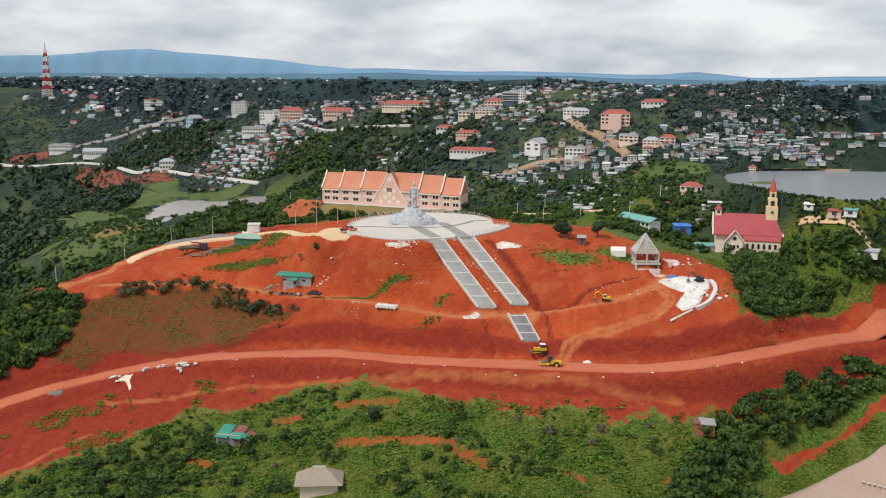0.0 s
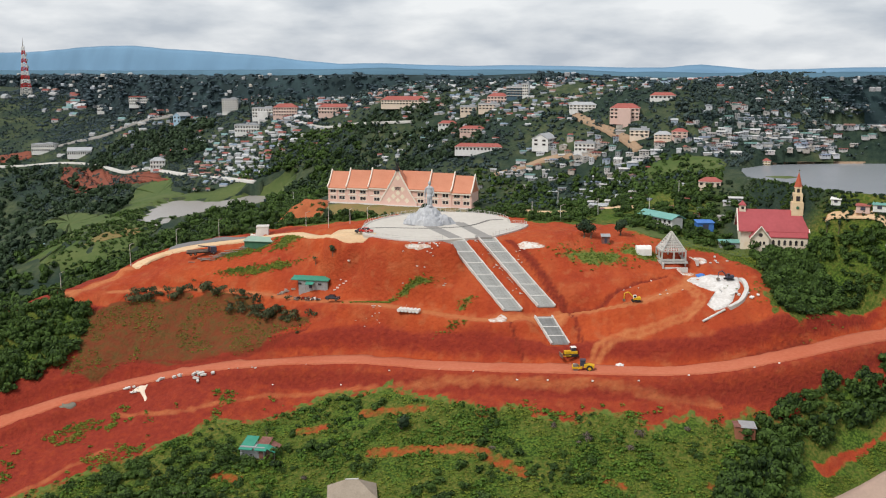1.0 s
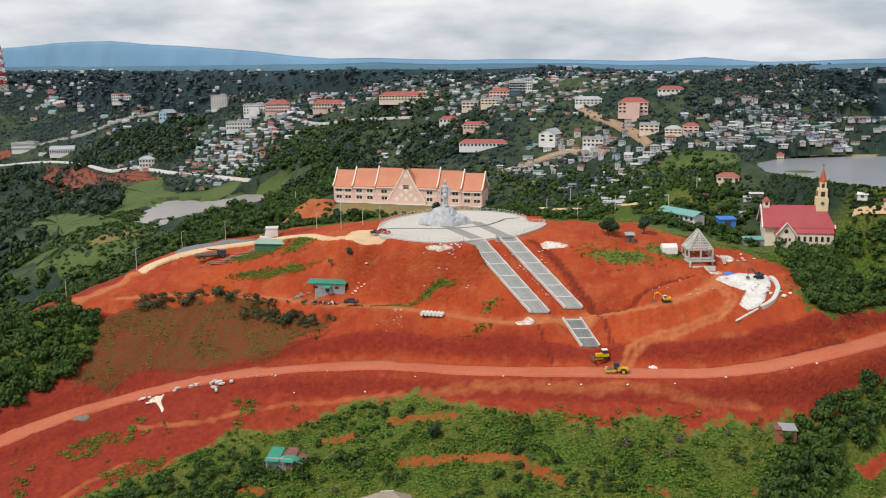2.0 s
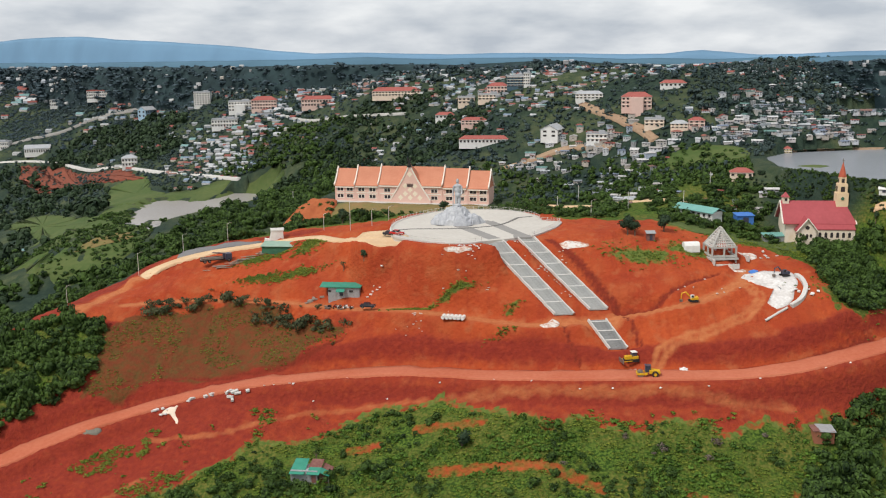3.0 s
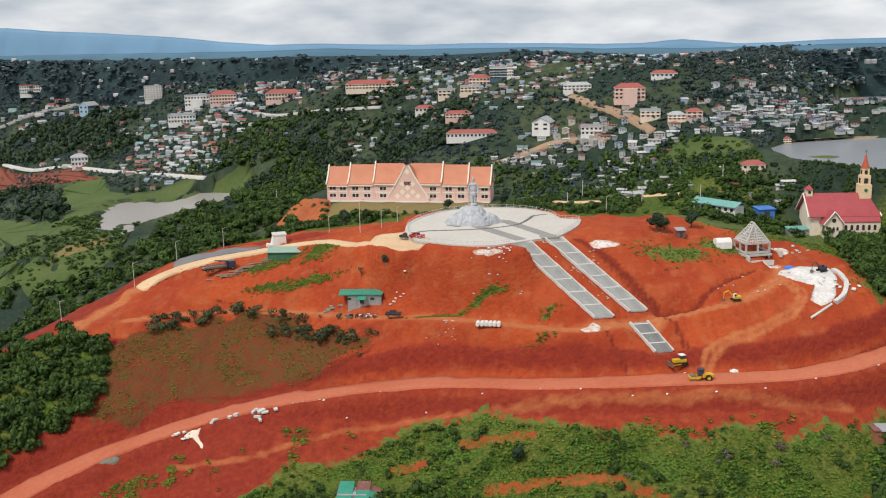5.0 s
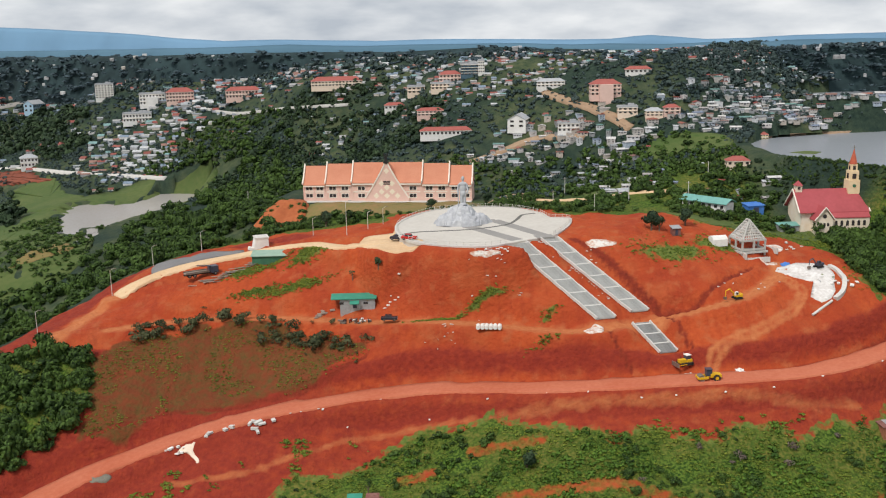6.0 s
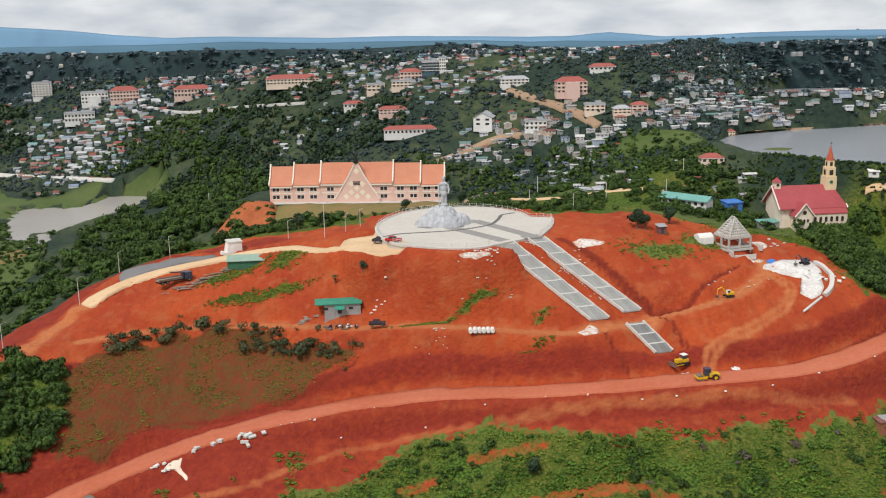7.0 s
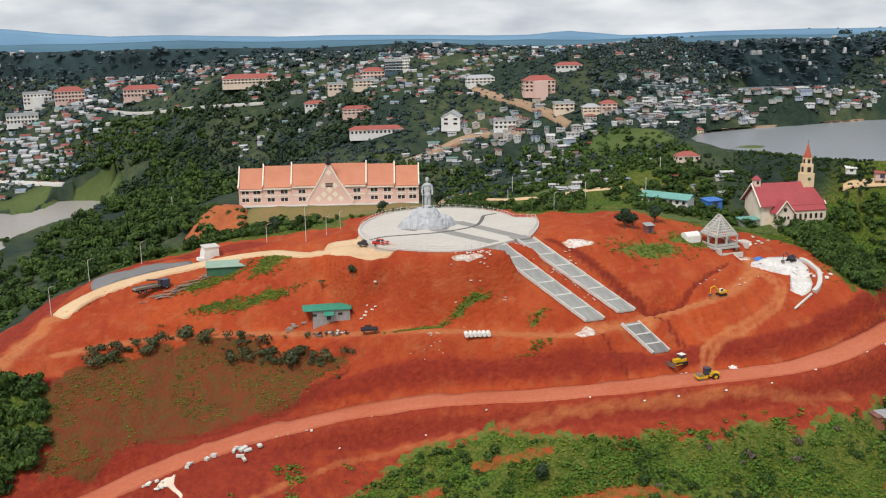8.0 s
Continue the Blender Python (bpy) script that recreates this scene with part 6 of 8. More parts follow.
M_GREYR = surface("grey_roof", (0.42, 0.43, 0.45), (0.34, 0.35, 0.37), 0.6, 1.0, 0.3, 0.1)
M_GLASSB = surface("blue_glass", (0.06, 0.11, 0.15), (0.09, 0.14, 0.18), 0.15, 1.0, 0.3, 0.0)
M_BANK = surface("red_bank", (0.24, 0.072, 0.042), (0.18, 0.055, 0.035), 0.95, 0.5, 0.08, 0.4, coords="World")
M_MOUND = surface("orange_earth", (0.42, 0.13, 0.05), (0.33, 0.09, 0.035), 0.95, 0.8, 0.1, 0.4, coords="World")
M_FIELD = surface("meadow_green", (0.055, 0.095, 0.024), (0.10, 0.125, 0.04), 0.95, 0.5, 0.06, 0.3, coords="World")
M_SAND = surface("dry_sand", (0.38, 0.27, 0.18), (0.30, 0.20, 0.13), 0.95, 0.8, 0.1, 0.2, coords="World")
w_bm = bmesh.new()
box(w_bm, 0, 0, 0, 1, 0.1, 1)
PANE = done("window", w_bm, M_GLASS)


def roof_mesh(kind, w, d, h, over=0.35):
    bm = bmesh.new()
    if kind == "gable":
        along_x(bm, [(-d / 2 - over, h - 0.1), (0, h + d * 0.28), (d / 2 + over, h - 0.1), (d / 2 + over, h - 0.28), (0, h + d * 0.28 - 0.22), (-d / 2 - over, h - 0.28)], -w / 2 - over, w / 2 + over)
    elif kind == "hip":
        a, b = w / 2 + over, d / 2 + over
        lo = [bm.verts.new(p) for p in ((-a, -b, h), (a, -b, h), (a, b, h), (-a, b, h))]
        r = max(0.1, w / 2 - d * 0.45)
        hi = [bm.verts.new((-r, 0, h + d * 0.3)), bm.verts.new((r, 0, h + d * 0.3))]
        for f in ((lo[0], lo[1], hi[1], hi[0]), (lo[1], lo[2], hi[1]), (lo[2], lo[3], hi[0], hi[1]), (lo[3], lo[0], hi[0]), tuple(lo[::-1])):
            bm.faces.new(f)
    elif kind == "lean":
        along_x(bm, [(-d / 2 - over, h - 0.1), (d / 2 + over, h + d * 0.16), (d / 2 + over, h + d * 0.16 - 0.15), (-d / 2 - over, h - 0.25)], -w / 2 - over, w / 2 + over)
    else:
        box(bm, 0, 0, h + 0.08, w + 0.3, d + 0.3, 0.2)
        for sx in (-1, 1):
            box(bm, sx * w / 2, 0, h + 0.4, 0.15, d + 0.3, 0.5)
        for sy in (-1, 1):
            box(bm, 0, sy * d / 2, h + 0.4, w, 0.15, 0.5)
        box(bm, w * 0.2, d * 0.15, h + 0.7, w * 0.3, d * 0.35, 1.2)
    return bm


def house(kind, w, d, h, floors, label):
    t = thing("house", 0, -900, -60, 0, label, "house", "town houses")
    wb = bmesh.new()
    if kind == "gable":
        along_x(wb, [(-d / 2, -3), (d / 2, -3), (d / 2, h - 0.12), (0, h + d * 0.26), (-d / 2, h - 0.12)], -w / 2, w / 2)
    else:
        box(wb, 0, 0, (h - 3) / 2, w, d, h + 3)
    part("wall", wb, M_WALLS, t)
    part("roof", roof_mesh(kind, w, d, h), M_ROOFS, t)
    for f in range(floors):
        z = h / floors * (f + 0.55)
        for fx in ((-0.3, 0.0, 0.3) if w > 5 else (-0.25, 0.25)):
            if f == 0 and fx == 0.0:
                db = bmesh.new()
                box(db, 0, -d / 2 - 0.02, h / floors * 0.36, 0.9, 0.1, h / floors * 0.72)
                part("door", db, M_CAB, t)
                continue
            p = part("window", PANE, M_GLASS, t)
            p.location, p.scale = (fx * w, -d / 2 - 0.02, z), (w * 0.17, 1, h / floors * 0.42)
    p = part("window", PANE, M_GLASS, t)
    p.location, p.scale, p.rotation_euler = (-w / 2 - 0.02, 0, h / floors * 0.6), (d * 0.25, 1, h / floors * 0.42), (0, 0, radians(90))
    return t


HOUSES = [house("gable", 5.4, 4.2, 2.3, 1, "small gabled town house with a metal sheet roof"), house("gable", 6.8, 4.0, 2.0, 1, "long low house with a ridged sheet roof"),
          house("hip", 5.6, 4.6, 3.6, 2, "two-storey town house with a hipped roof"), house("flat", 3.6, 5.6, 5.2, 3, "tall narrow concrete town house with flat roof"),
          house("flat", 4.8, 4.6, 3.6, 2, "two-storey flat-roofed rendered town house"), house("lean", 5.8, 3.6, 2.0, 1, "low shed-like house under a sloping tin roof"), house("gable", 4.2, 5.8, 3.4, 2, "two-storey gabled town house facing the street")]
# the town's quarters: x, y, spread along and across, houses, size
QUARTERS = [(-168, 436, 15, 24, 60, 1.15), (-150, 412, 12, 15, 46, 1.0), (-136, 436, 16, 16, 30, 1.1), (-64, 358, 18, 7, 8, -0.85), (8, 299, 13, 6, 20, -0.62), (19, 309, 10, 8, 14, 0.66), (31, 299, 9, 7, 16, 0.7),
            (38, 276, 13, 8, 18, -0.6), (44, 252, 14, 10, 14, -0.62), (84, 286, 12, 6, 24, -0.62), (110, 290, 14, 5, 26, -0.66), (140, 300, 22, 5, 20, -0.7)] + [
    (75, 285, 10, 7, 12, 0.58), (48, 284, 9, 5, 10, 0.7), (-20, 352, 16, 8, 20, 0.8),
            (-3, 341, 14, 8, 20, 0.78), (-215, 470, 20, 16, 10, 1.1), (-255, 600, 40, 30, 30, 1.3), (68, 226, 10, 7, 7, -0.62), (116, 212, 8, 6, 4, -0.8), (-235, 330, 16, 22, 14, 1.5), (102, 296, 14, 5, 24, -0.62), (126, 298, 10, 3, 16, -0.6), (88, 300, 12, 8, 18, 0.6), (152, 299, 14, 2.4, 12, -0.66)]
rng = np.random.RandomState(77)
taken, homes = [], []
for qx, qy, sx, sy, count, size in QUARTERS:
    for _ in range(int(count * 1.25)):
        for _try in range(12):
            x, y = qx + sx * rng.normal() * 0.62, qy + sy * rng.normal() * 0.62
            gap = 3.1 * abs(size)
            ok = all((x - a) ** 2 + (y - b) ** 2 > gap * gap for a, b in taken) and bool(hall_free(np.array([x]), np.array([y]))[0])
            ok &= not any(inside(np.array([x]), np.array([y]), w[0])[0] for w in (LAKE, FAR_LAKE, POND, CREEK)) and not inside(np.array([x]), np.array([y]), EARTH)[0]
            if ok:
                break
        else:
            continue
        taken.append((x, y))
        homes.append((x, y, size))
homes.sort(key=lambda p: p[1])
for x, y, size in homes[:290]:
    low = (0, 1, 5, 1, 0)
    pick = low[rng.randint(5)] if size < 0 else rng.randint(len(HOUSES))
    c = copy_thing(HOUSES[pick], pose(x, y, float(ground_at(x, y)[0]), 0, 0, rng.choice([0, 90, 12, -14, 180]) + rng.uniform(-14, 14)))
    k = abs(size) * 0.68 * rng.uniform(0.8, 1.2)
    c.scale = (k * 1.25, k * 1.1, k * 0.72)
for h in HOUSES:
    for o in (*h.children_recursive, h):
        bpy.data.objects.remove(o)


def landmark(x, y, w, d, h, floors, roof, wall, top, label, rz=0.0, extra=0.0):
    z = float(ground_at(x, y)[0])
    h *= 0.74
    t = thing("town_building", x, y, z, rz, label, "building")
    wb = bmesh.new()
    if roof == "gable":
        along_x(wb, [(-d / 2, -2), (d / 2, -2), (d / 2, h - 0.12), (0, h + d * 0.26), (-d / 2, h - 0.12)], -w / 2, w / 2)
    else:
        box(wb, 0, 0, (h - 2) / 2, w, d, h + 2)
    part("wall", wb, wall, t)
    part("roof", roof_mesh(roof, w, d, h, 0.25), top, t)
    n = max(3, int(w / 1.5))
    for f in range(floors):
        zz = h / floors * (f + 0.55)
        for i in range(n):
            p = part("window", PANE, M_GLASS, t)
            p.location, p.scale = (-w / 2 + w * (i + 0.5) / n, -d / 2 - 0.02, zz), (w / n * 0.5, 1, h / floors * 0.45)
        for i in range(2):
            p = part("window", PANE, M_GLASS, t)
            p.location, p.scale, p.rotation_euler = (-w / 2 - 0.02, -d / 2 + d * (i + 0.5) / 2, zz), (d / 2 * 0.4, 1, h / floors * 0.45), (0, 0, radians(90))
        lb = bmesh.new()
        box(lb, 0, -d / 2 - 0.08, h / floors * (f + 1) - 0.1, w + 0.1, 0.25, 0.16)
        part("ledge", lb, M_TRIM, t)
    if extra:
        eb = bmesh.new()
        box(eb, 0, -d / 2 - 1.0, extra / 2 - 2, w * 0.45, 2.2, extra + 4)
        part("portico", eb, wall, t)
    return t


landmark(44.3, 309, 11.4, 6, 5.8, 3, "hip", M_PINKW, M_REDR, "large pink town building with a red hipped roof", -6, 4.2)
landmark(-10.4, 355, 9, 5, 4.0, 2, "hip", M_PINKW, M_REDR, "pink two-storey building with a red roof", -5)
landmark(-2.4, 353, 7.5, 5, 6.0, 4, "flat", M_GLASSB, M_GREYR, "dark glass-fronted office block", -5)
landmark(2.3, 352, 2.6, 5, 6.6, 4, "flat", M_WHITEW, M_GREYR, "white stair tower beside the glass office", -5)
landmark(-58.6, 385, 22.5, 6, 3.2, 2, "hip", M_CREAM, M_REDR, "long cream building with an orange roof on a knoll", 2)
landmark(-188.9, 498.5, 9.5, 6, 10, 6, "flat", M_WHITEW, M_GREYR, "white slab tower block in town", 8)
landmark(-156.4, 465, 12.8, 7, 7.2, 3, "flat", M_WHITEW, M_GREYR, "white three-storey block with a stepped roof", 8, 4.0)
landmark(-140.6, 456, 13.6, 7, 6.8, 3, "hip", M_PINKW, M_REDR, "pale pink block with a red hipped roof", 8)
landmark(-105.5, 431, 17, 6, 5.0, 2, "hip", M_PINKW, M_REDR, "long pink building with a red roof", 6)
landmark(-306.9, 636, 25, 9, 8.4, 3, "flat", M_WHITEW, M_REDR, "white building with red roof bands", 8)
landmark(-257.9, 598, 11.5, 8, 9.5, 3, "flat", M_YELLW, M_GREYR, "yellow three-storey block in town", 10)
landmark(-161.9, 452, 14, 7, 5.6, 2, "flat", M_WHITEW, M_GREYR, "white terrace of shops with blue shade", 8)
landmark(-249.9, 567, 9, 8, 7.0, 2, "gable", M_BLUEW, M_GREYR, "pale blue gabled house among dark trees", 60)
landmark(-19.9, 338.5, 11, 4, 2.8, 2, "hip", M_PINKW, M_REDR, "small pink school block with a red roof", 0)
landmark(-15.2, 321.5, 20, 4.5, 2.6, 1, "hip", M_WHITEW, M_REDR, "long low school with a pinkish red roof", -3)
landmark(12.4, 314.5, 9.4, 7, 4.4, 2, "gable", M_WHITEW, M_GREYR, "large white warehouse with a grey roof", 70)
landmark(27.5, 330.5, 11, 4, 2.9, 2, "hip", M_WHITEW, M_GREYR, "white school with a grey roof", -4)
landmark(59.5, 319, 10, 4, 2.1, 1, "hip", M_WHITEW, M_REDR, "low white hall with a pink roof", -8)
landmark(49.7, 296.5, 7.2, 4, 3.3, 2, "flat", M_CREAM, M_GREYR, "cream house with open front verandas", -8)
landmark(58.1, 291, 6.2, 4, 2.6, 2, "hip", M_CREAM, M_GREYR, "cream house with a grey hip roof", -8)
landmark(64.2, 289.8, 5.8, 4, 3.0, 2, "hip", M_PINKW, M_REDR, "pink house with a red hip roof", -8)
landmark(-24.5, 362, 7.4, 4, 3.8, 2, "flat", M_CREAM, M_GREYR, "cream flat-roofed two-storey block", 0)
landmark(-14, 352, 9.6, 4, 3.2, 2, "flat", M_CREAM, M_GREYR, "cream two-storey terrace building", 0)
landmark(-385.9, 750, 15, 9, 11, 4, "flat", M_BLUEW, M_CHURCH, "blue and crimson tall house", 15)
landmark(-377.9, 717, 20, 9, 7, 2, "flat", M_WHITEW, M_GREYR, "white flat-roofed commercial block", 12)
landmark(94.4, 279, 2.9, 3, 3.4, 3, "hip", M_YELLW, M_REDR, "narrow yellow tower house", -12)
landmark(-219.6, 457, 8.4, 6, 6.4, 2, "hip", M_WHITEW, M_GREYR, "white villa by the valley road", 20)
landmark(-337.9, 587, 17, 8, 5.5, 1, "gable", M_WHITEW, M_GREYR, "pale low warehouse beside the road", 15)
landmark(-34, 360.5, 8.4, 4, 2.4, 1, "hip", M_WHITEW, M_REDR, "white house under a red roof", 0)
landmark(70.1, 238.5, 7, 4.5, 2.2, 1, "hip", M_CREAM, M_REDR, "single house with a red hipped roof", -10)
landmark(29.1, 302, 8, 5, 4.2, 2, "flat", M_WHITEW, M_GREYR, "row of grey-white shop houses", -10)
landmark(-389.9, 629, 18, 9, 8, 2, "flat", M_WHITEW, M_GREYR, "tall pale blank-walled house", 10)

lc, ls = math.cos(radians(-11)), math.sin(radians(-11))
patch("hall_lawn", [(-38.8 + u * lc - v * ls, 271.7 + u * ls + v * lc) for u, v in ((-24, -7), (-24, -20), (-8, -26), (12, -25), (30, -20), (30, -7), (10, -7.5), (-10, -7.5))], 0.08, M_DRYLAWN, "dry yellowish lawn in front of the hall", "lawn", "structure", ragged=1.2)
patch("gravel_lot", [(-8, 253), (-1, 266), (8, 266), (8, 254), (0, 248)], 0.3, M_SAND, "pale empty gravel lot beside the hall", "lot", "structure")
patch("garden_court", [(25, 257), (35, 251), (36, 243), (26, 248)], 0.3, M_FIELD, "trim green court among gardens", "court", "structure")
patch("grass_verge", [(36, 214), (52, 207), (67, 203), (80, 201), (79, 193), (66, 199), (49, 202)], 0.12, M_FIELD, "strip of short grass behind the bare hill", "verge", "structure", ragged=1.0)

# the small far houses that nobody could count
rng = np.random.RandomState(91)
FAR_Q = [(22, 361, 22, 6, 60), (116, 335, 16, 6, 50), (150, 378, 26, 6, 80), (100, 355, 20, 6, 60), (-87, 432, 26, 12, 60), (-41, 388, 22, 8, 50), (-122, 460, 26, 16, 50), (-253, 613, 60, 30, 60), (-420, 800, 70, 40, 40), (300, 420, 60, 12, 60), (240, 330, 40, 8, 30)] + [
    (60, 345, 22, 6, 60), (170, 306, 34, 6, 50),
         (-190, 520, 40, 25, 50), (-10, 372, 20, 8, 50), (20, 340, 16, 8, 40), (210, 385, 40, 10, 70), (-60, 405, 30, 10, 40), (-350, 760, 80, 40, 50), (110, 318, 16, 8, 60), (150, 331, 30, 4, 50), (96, 326, 14, 6, 40), (-30, 372, 26, 8, 40)]
vs, fs, n = [], [], 0
spots = [(x, y, 1.15) for x, y, size in homes[290:]]
for qx, qy, sx, sy, count in FAR_Q:
    spots += [(qx + sx * rng.normal() * 0.7, qy + sy * rng.normal() * 0.7, 1.0) for _ in range(count)]
for x, y, big in spots:
    if any(inside(np.array([x]), np.array([y]), w[0])[0] for w in (LAKE, FAR_LAKE)):
        continue
    k = big * (1.0 + max(0, (y - 350) / 220))
    w, d, h, a = rng.uniform(1.1, 3.2) * k, rng.uniform(1.0, 2.2) * k, rng.uniform(0.45, 0.9) * k, rng.uniform(-0.5, 0.5)
    z = float(ground_at(x, y)[0]) - 0.6
    c, s = math.cos(a), math.sin(a)
    loc = np.array([(-w, -d, 0), (w, -d, 0), (w, d, 0), (-w, d, 0), (-w, -d, h * 2), (w, -d, h * 2), (w, d, h * 2), (-w, d, h * 2)]) * 0.5
    q = np.c_[loc[:, 0] * c - loc[:, 1] * s + x, loc[:, 0] * s + loc[:, 1] * c + y, loc[:, 2] + z]
    vs.append(q)
    fs.append(np.array([(0, 1, 5), (0, 5, 4), (1, 2, 6), (1, 6, 5), (2, 3, 7), (2, 7, 6), (3, 0, 4), (3, 4, 7)]) + n)
    n += 8
    o = 0.2
    rf = np.array([(-w - o, -d - o, h * 2), (w + o, -d - o, h * 2), (w + o, d + o, h * 2), (-w - o, d + o, h * 2), (-w - o, 0, h * 2 + d * 0.6), (w + o, 0, h * 2 + d * 0.6)]) * 0.5
    q = np.c_[rf[:, 0] * c - rf[:, 1] * s + x, rf[:, 0] * s + rf[:, 1] * c + y, rf[:, 2] + z]
    vs.append(q)
    fs.append(np.array([(0, 1, 5), (0, 5, 4), (2, 3, 4), (2, 4, 5), (1, 2, 5), (3, 0, 4), (0, 3, 2), (0, 2, 1)]) + n)
    n += 6
fh = bag("far_houses", np.concatenate(vs), np.concatenate(fs), M_FARH, True)
fh.materials.append(M_FARR)
fh.polygons.foreach_set("material_index", np.tile(np.r_[np.zeros(8, np.int32), np.ones(8, np.int32)], len(vs) // 2))
tagged(new("far_houses", fh), "hundreds of small pale and red-roofed far houses", "houses", kind="stuff")

# ---- roads and banks of the valley ----
ribbon("road_valley", smooth_line([(-480, 632), (-430, 615), (-390, 604), (-352, 586), (-298, 549), (-250, 492), (-201, 434), (-171, 410), (-138, 391)], 6), 1.2, 0.3, M_KERB, "pale concrete valley road with white parapets", 0.1, 1.5, even=5)
ribbon("road_hill", smooth_line([(-400, 640), (-365, 627), (-331, 608), (-300, 604), (-266, 590), (-240, 575)], 6), 2.2, 0.5, M_PAVE2, "grey street climbing through the trees", 0.2, 1.2)
ribbon("road_town", smooth_line([(24, 328), (28.6, 321), (36, 309.5), (41.6, 301), (46, 294), (49, 289)], 3), 1.6, 0.3, M_SAND, "wide sandy dirt road between town houses", 0.7, 1.0)
ribbon("road_town_low", smooth_line([(-8, 300), (3, 303), (18, 305), (34, 296)], 3), 1.2, 0.4, M_SAND, "narrow sandy lane between gardens", 0.4, 1.0)
ribbon("road_terrace", smooth_line([(-128, 442), (-105, 413), (-81.5, 389), (-66, 379), (-53, 375)], 4), 0.7, 0.3, M_CONC, "pale retaining walk below the grove", 0.1, 1.0, even=4)
ribbon("garden_lane", smooth_line([(98, 197.8), (105.9, 192.6), (112.6, 188.8), (119, 187)], 2), 0.6, 0.2, M_BEIGE, "pale lane through the lakeside gardens", 0.2, 0.6)
ribbon("road_behind", smooth_line([(-2, 262), (20, 250), (40, 240), (52, 228)], 3), 1.0, 0.4, M_BEIGE, "pale lane through the gardens behind the hall", 0.3, 1.0)
patch("mud_flat", [(-167, 268), (-159, 279), (-152, 285), (-148, 281), (-150, 275), (-160, 270)], 0.1, M_DRYLAWN, "dried yellowish mud flat beside the creek", "mud flat", "structure", ragged=1.0)
patch("earth_bank", [(-346, 576), (-296, 542), (-250, 486), (-206, 432), (-204, 424), (-252, 468), (-330, 548)], 0.5, M_BANK, "eroded red earth bank below the valley road", "bank", "structure", ragged=2.0)
patch("earth_bank", [(-86, 264), (-78, 274), (-70, 276), (-66, 266), (-68, 256), (-78, 254)], 0.3, M_MOUND, "bare orange earth mound beside the hall", "bank", "structure", dome=1.6, ragged=1.0)
patch("shore", [(92, 277.5), (106, 284), (122, 287), (142, 290.4), (170, 294), (170, 297), (142, 293.5), (122, 290), (105, 287), (91, 280)], 0.3, M_SAND, "orange sandy far shore of the lake", "shore", "structure", thing_top=38.35, step=1.0, ragged=0.5)
for field in MEADOWS[:3] + MEADOWS[5:6]:
    patch("meadow", field, 0.1, M_FIELD, "open green meadow on the valley floor", "meadow", "structure", ragged=2.0, step=3.0)
patch("meadow", [(52, 268), (60, 266), (76, 262), (78, 272), (66, 278), (52, 278)], 0.5, M_FIELD, "green meadow beside the lake", "meadow", "structure")
patch("reed_island", [(88, 240), (93, 243), (97, 240), (93, 236)], 0.3, M_FIELD, "low reed island in the lake", "island", "structure", thing_top=37.8, step=0.8, ragged=0.6)
patch("earth_bank", [(-440, 636), (-414, 642), (-400, 622), (-430, 622)], 0.5, M_BANK, "bare red cutting beside the valley road", "bank", "structure", ragged=2.0)


def bridge():
    b = thing("bridge", -117.5, 386.0, 8.3, -23.0, "low concrete road bridge over the pond", "bridge")
    d = bmesh.new()
    box(d, 0, 0, 0.9, 40, 4.2, 0.7)
    part("deck", d, M_KERB, b)
    for s in (-1, 1):
        r = bmesh.new()
        box(r, 0, s * 2.0, 1.6, 40, 0.25, 0.7)
        part("parapet", r, M_CREAM, b)
    for x in (-13, -4.5, 4.5, 13):
        p = bmesh.new()
        box(p, x, 0, -2.2, 1.0, 3.6, 5.6)
        part("pier", p, M_CONC, b)


bridge()
# ---- single trees ----
def tree(x, y, r, trunk, seed, label, material=None, shape=None, group="hill trees"):
    z = float(ground_at(x, y)[0])
    t = thing("tree", x, y, z, 0, label, "tree", group)
    rng = np.random.RandomState(seed)
    tb = bmesh.new()
    rod(tb, (0, 0, -0.4), (0.08, 0.05, trunk + r * 0.5), 0.09 * r + 0.06, 0.04 * r, 7)
    for i in range(4):
        a = i * 1.57 + rng.uniform(0, 1)
        rod(tb, (0.05, 0.03, trunk * 0.8), (r * 0.5 * math.cos(a), r * 0.5 * math.sin(a), trunk + r * 0.55), 0.05 * r, 0.02 * r, 5)
    part("trunk", tb, M_BARK, t)
    v, f = crown_shape(seed, 7, 60, 0.11) if shape is None else shape
    c = new("crown", bag("crown", v * (r, r, r * 1.05) + (0, 0, trunk + r * 0.7), f, material or M_LEAF, True))
    c.parent = t
    return t


tree(29.9, 192.2, 2.6, 1.4, 201, "round dark green tree on the bare hilltop", M_LEAFDARK)
tree(31.8, 191.4, 1.9, 1.0, 202, "round dark green tree on the bare hilltop", M_LEAFDARK)
tree(40.4, 196.4, 2.4, 1.2, 203, "dark green tree beside a small hut", M_LEAFDARK)
tree(78.7, 198.6, 2.0, 0.8, 204, "green tree on the grass edge", M_LEAF)
tree(-13.2, 133.0, 2.3, 0.4, 205, "dense dark shrubby tree in the scrub", M_LEAFDARK)
tree(-43.5, 185.6, 1.3, 1.0, 206, "small tree on the red slope", M_LEAFDARK)
tree(-50.4, 191.4, 1.2, 1.2, 207, "small bare-stemmed tree on the slope", M_LEAFDARK, crown_shape(207, 5, 20, 0.12, core=False))
tree(-47.5, 132.5, 1.3, 2.2, 208, "thin tree behind the green-roofed shed", M_LEAF, crown_shape(208, 5, 20, 0.12, core=False))
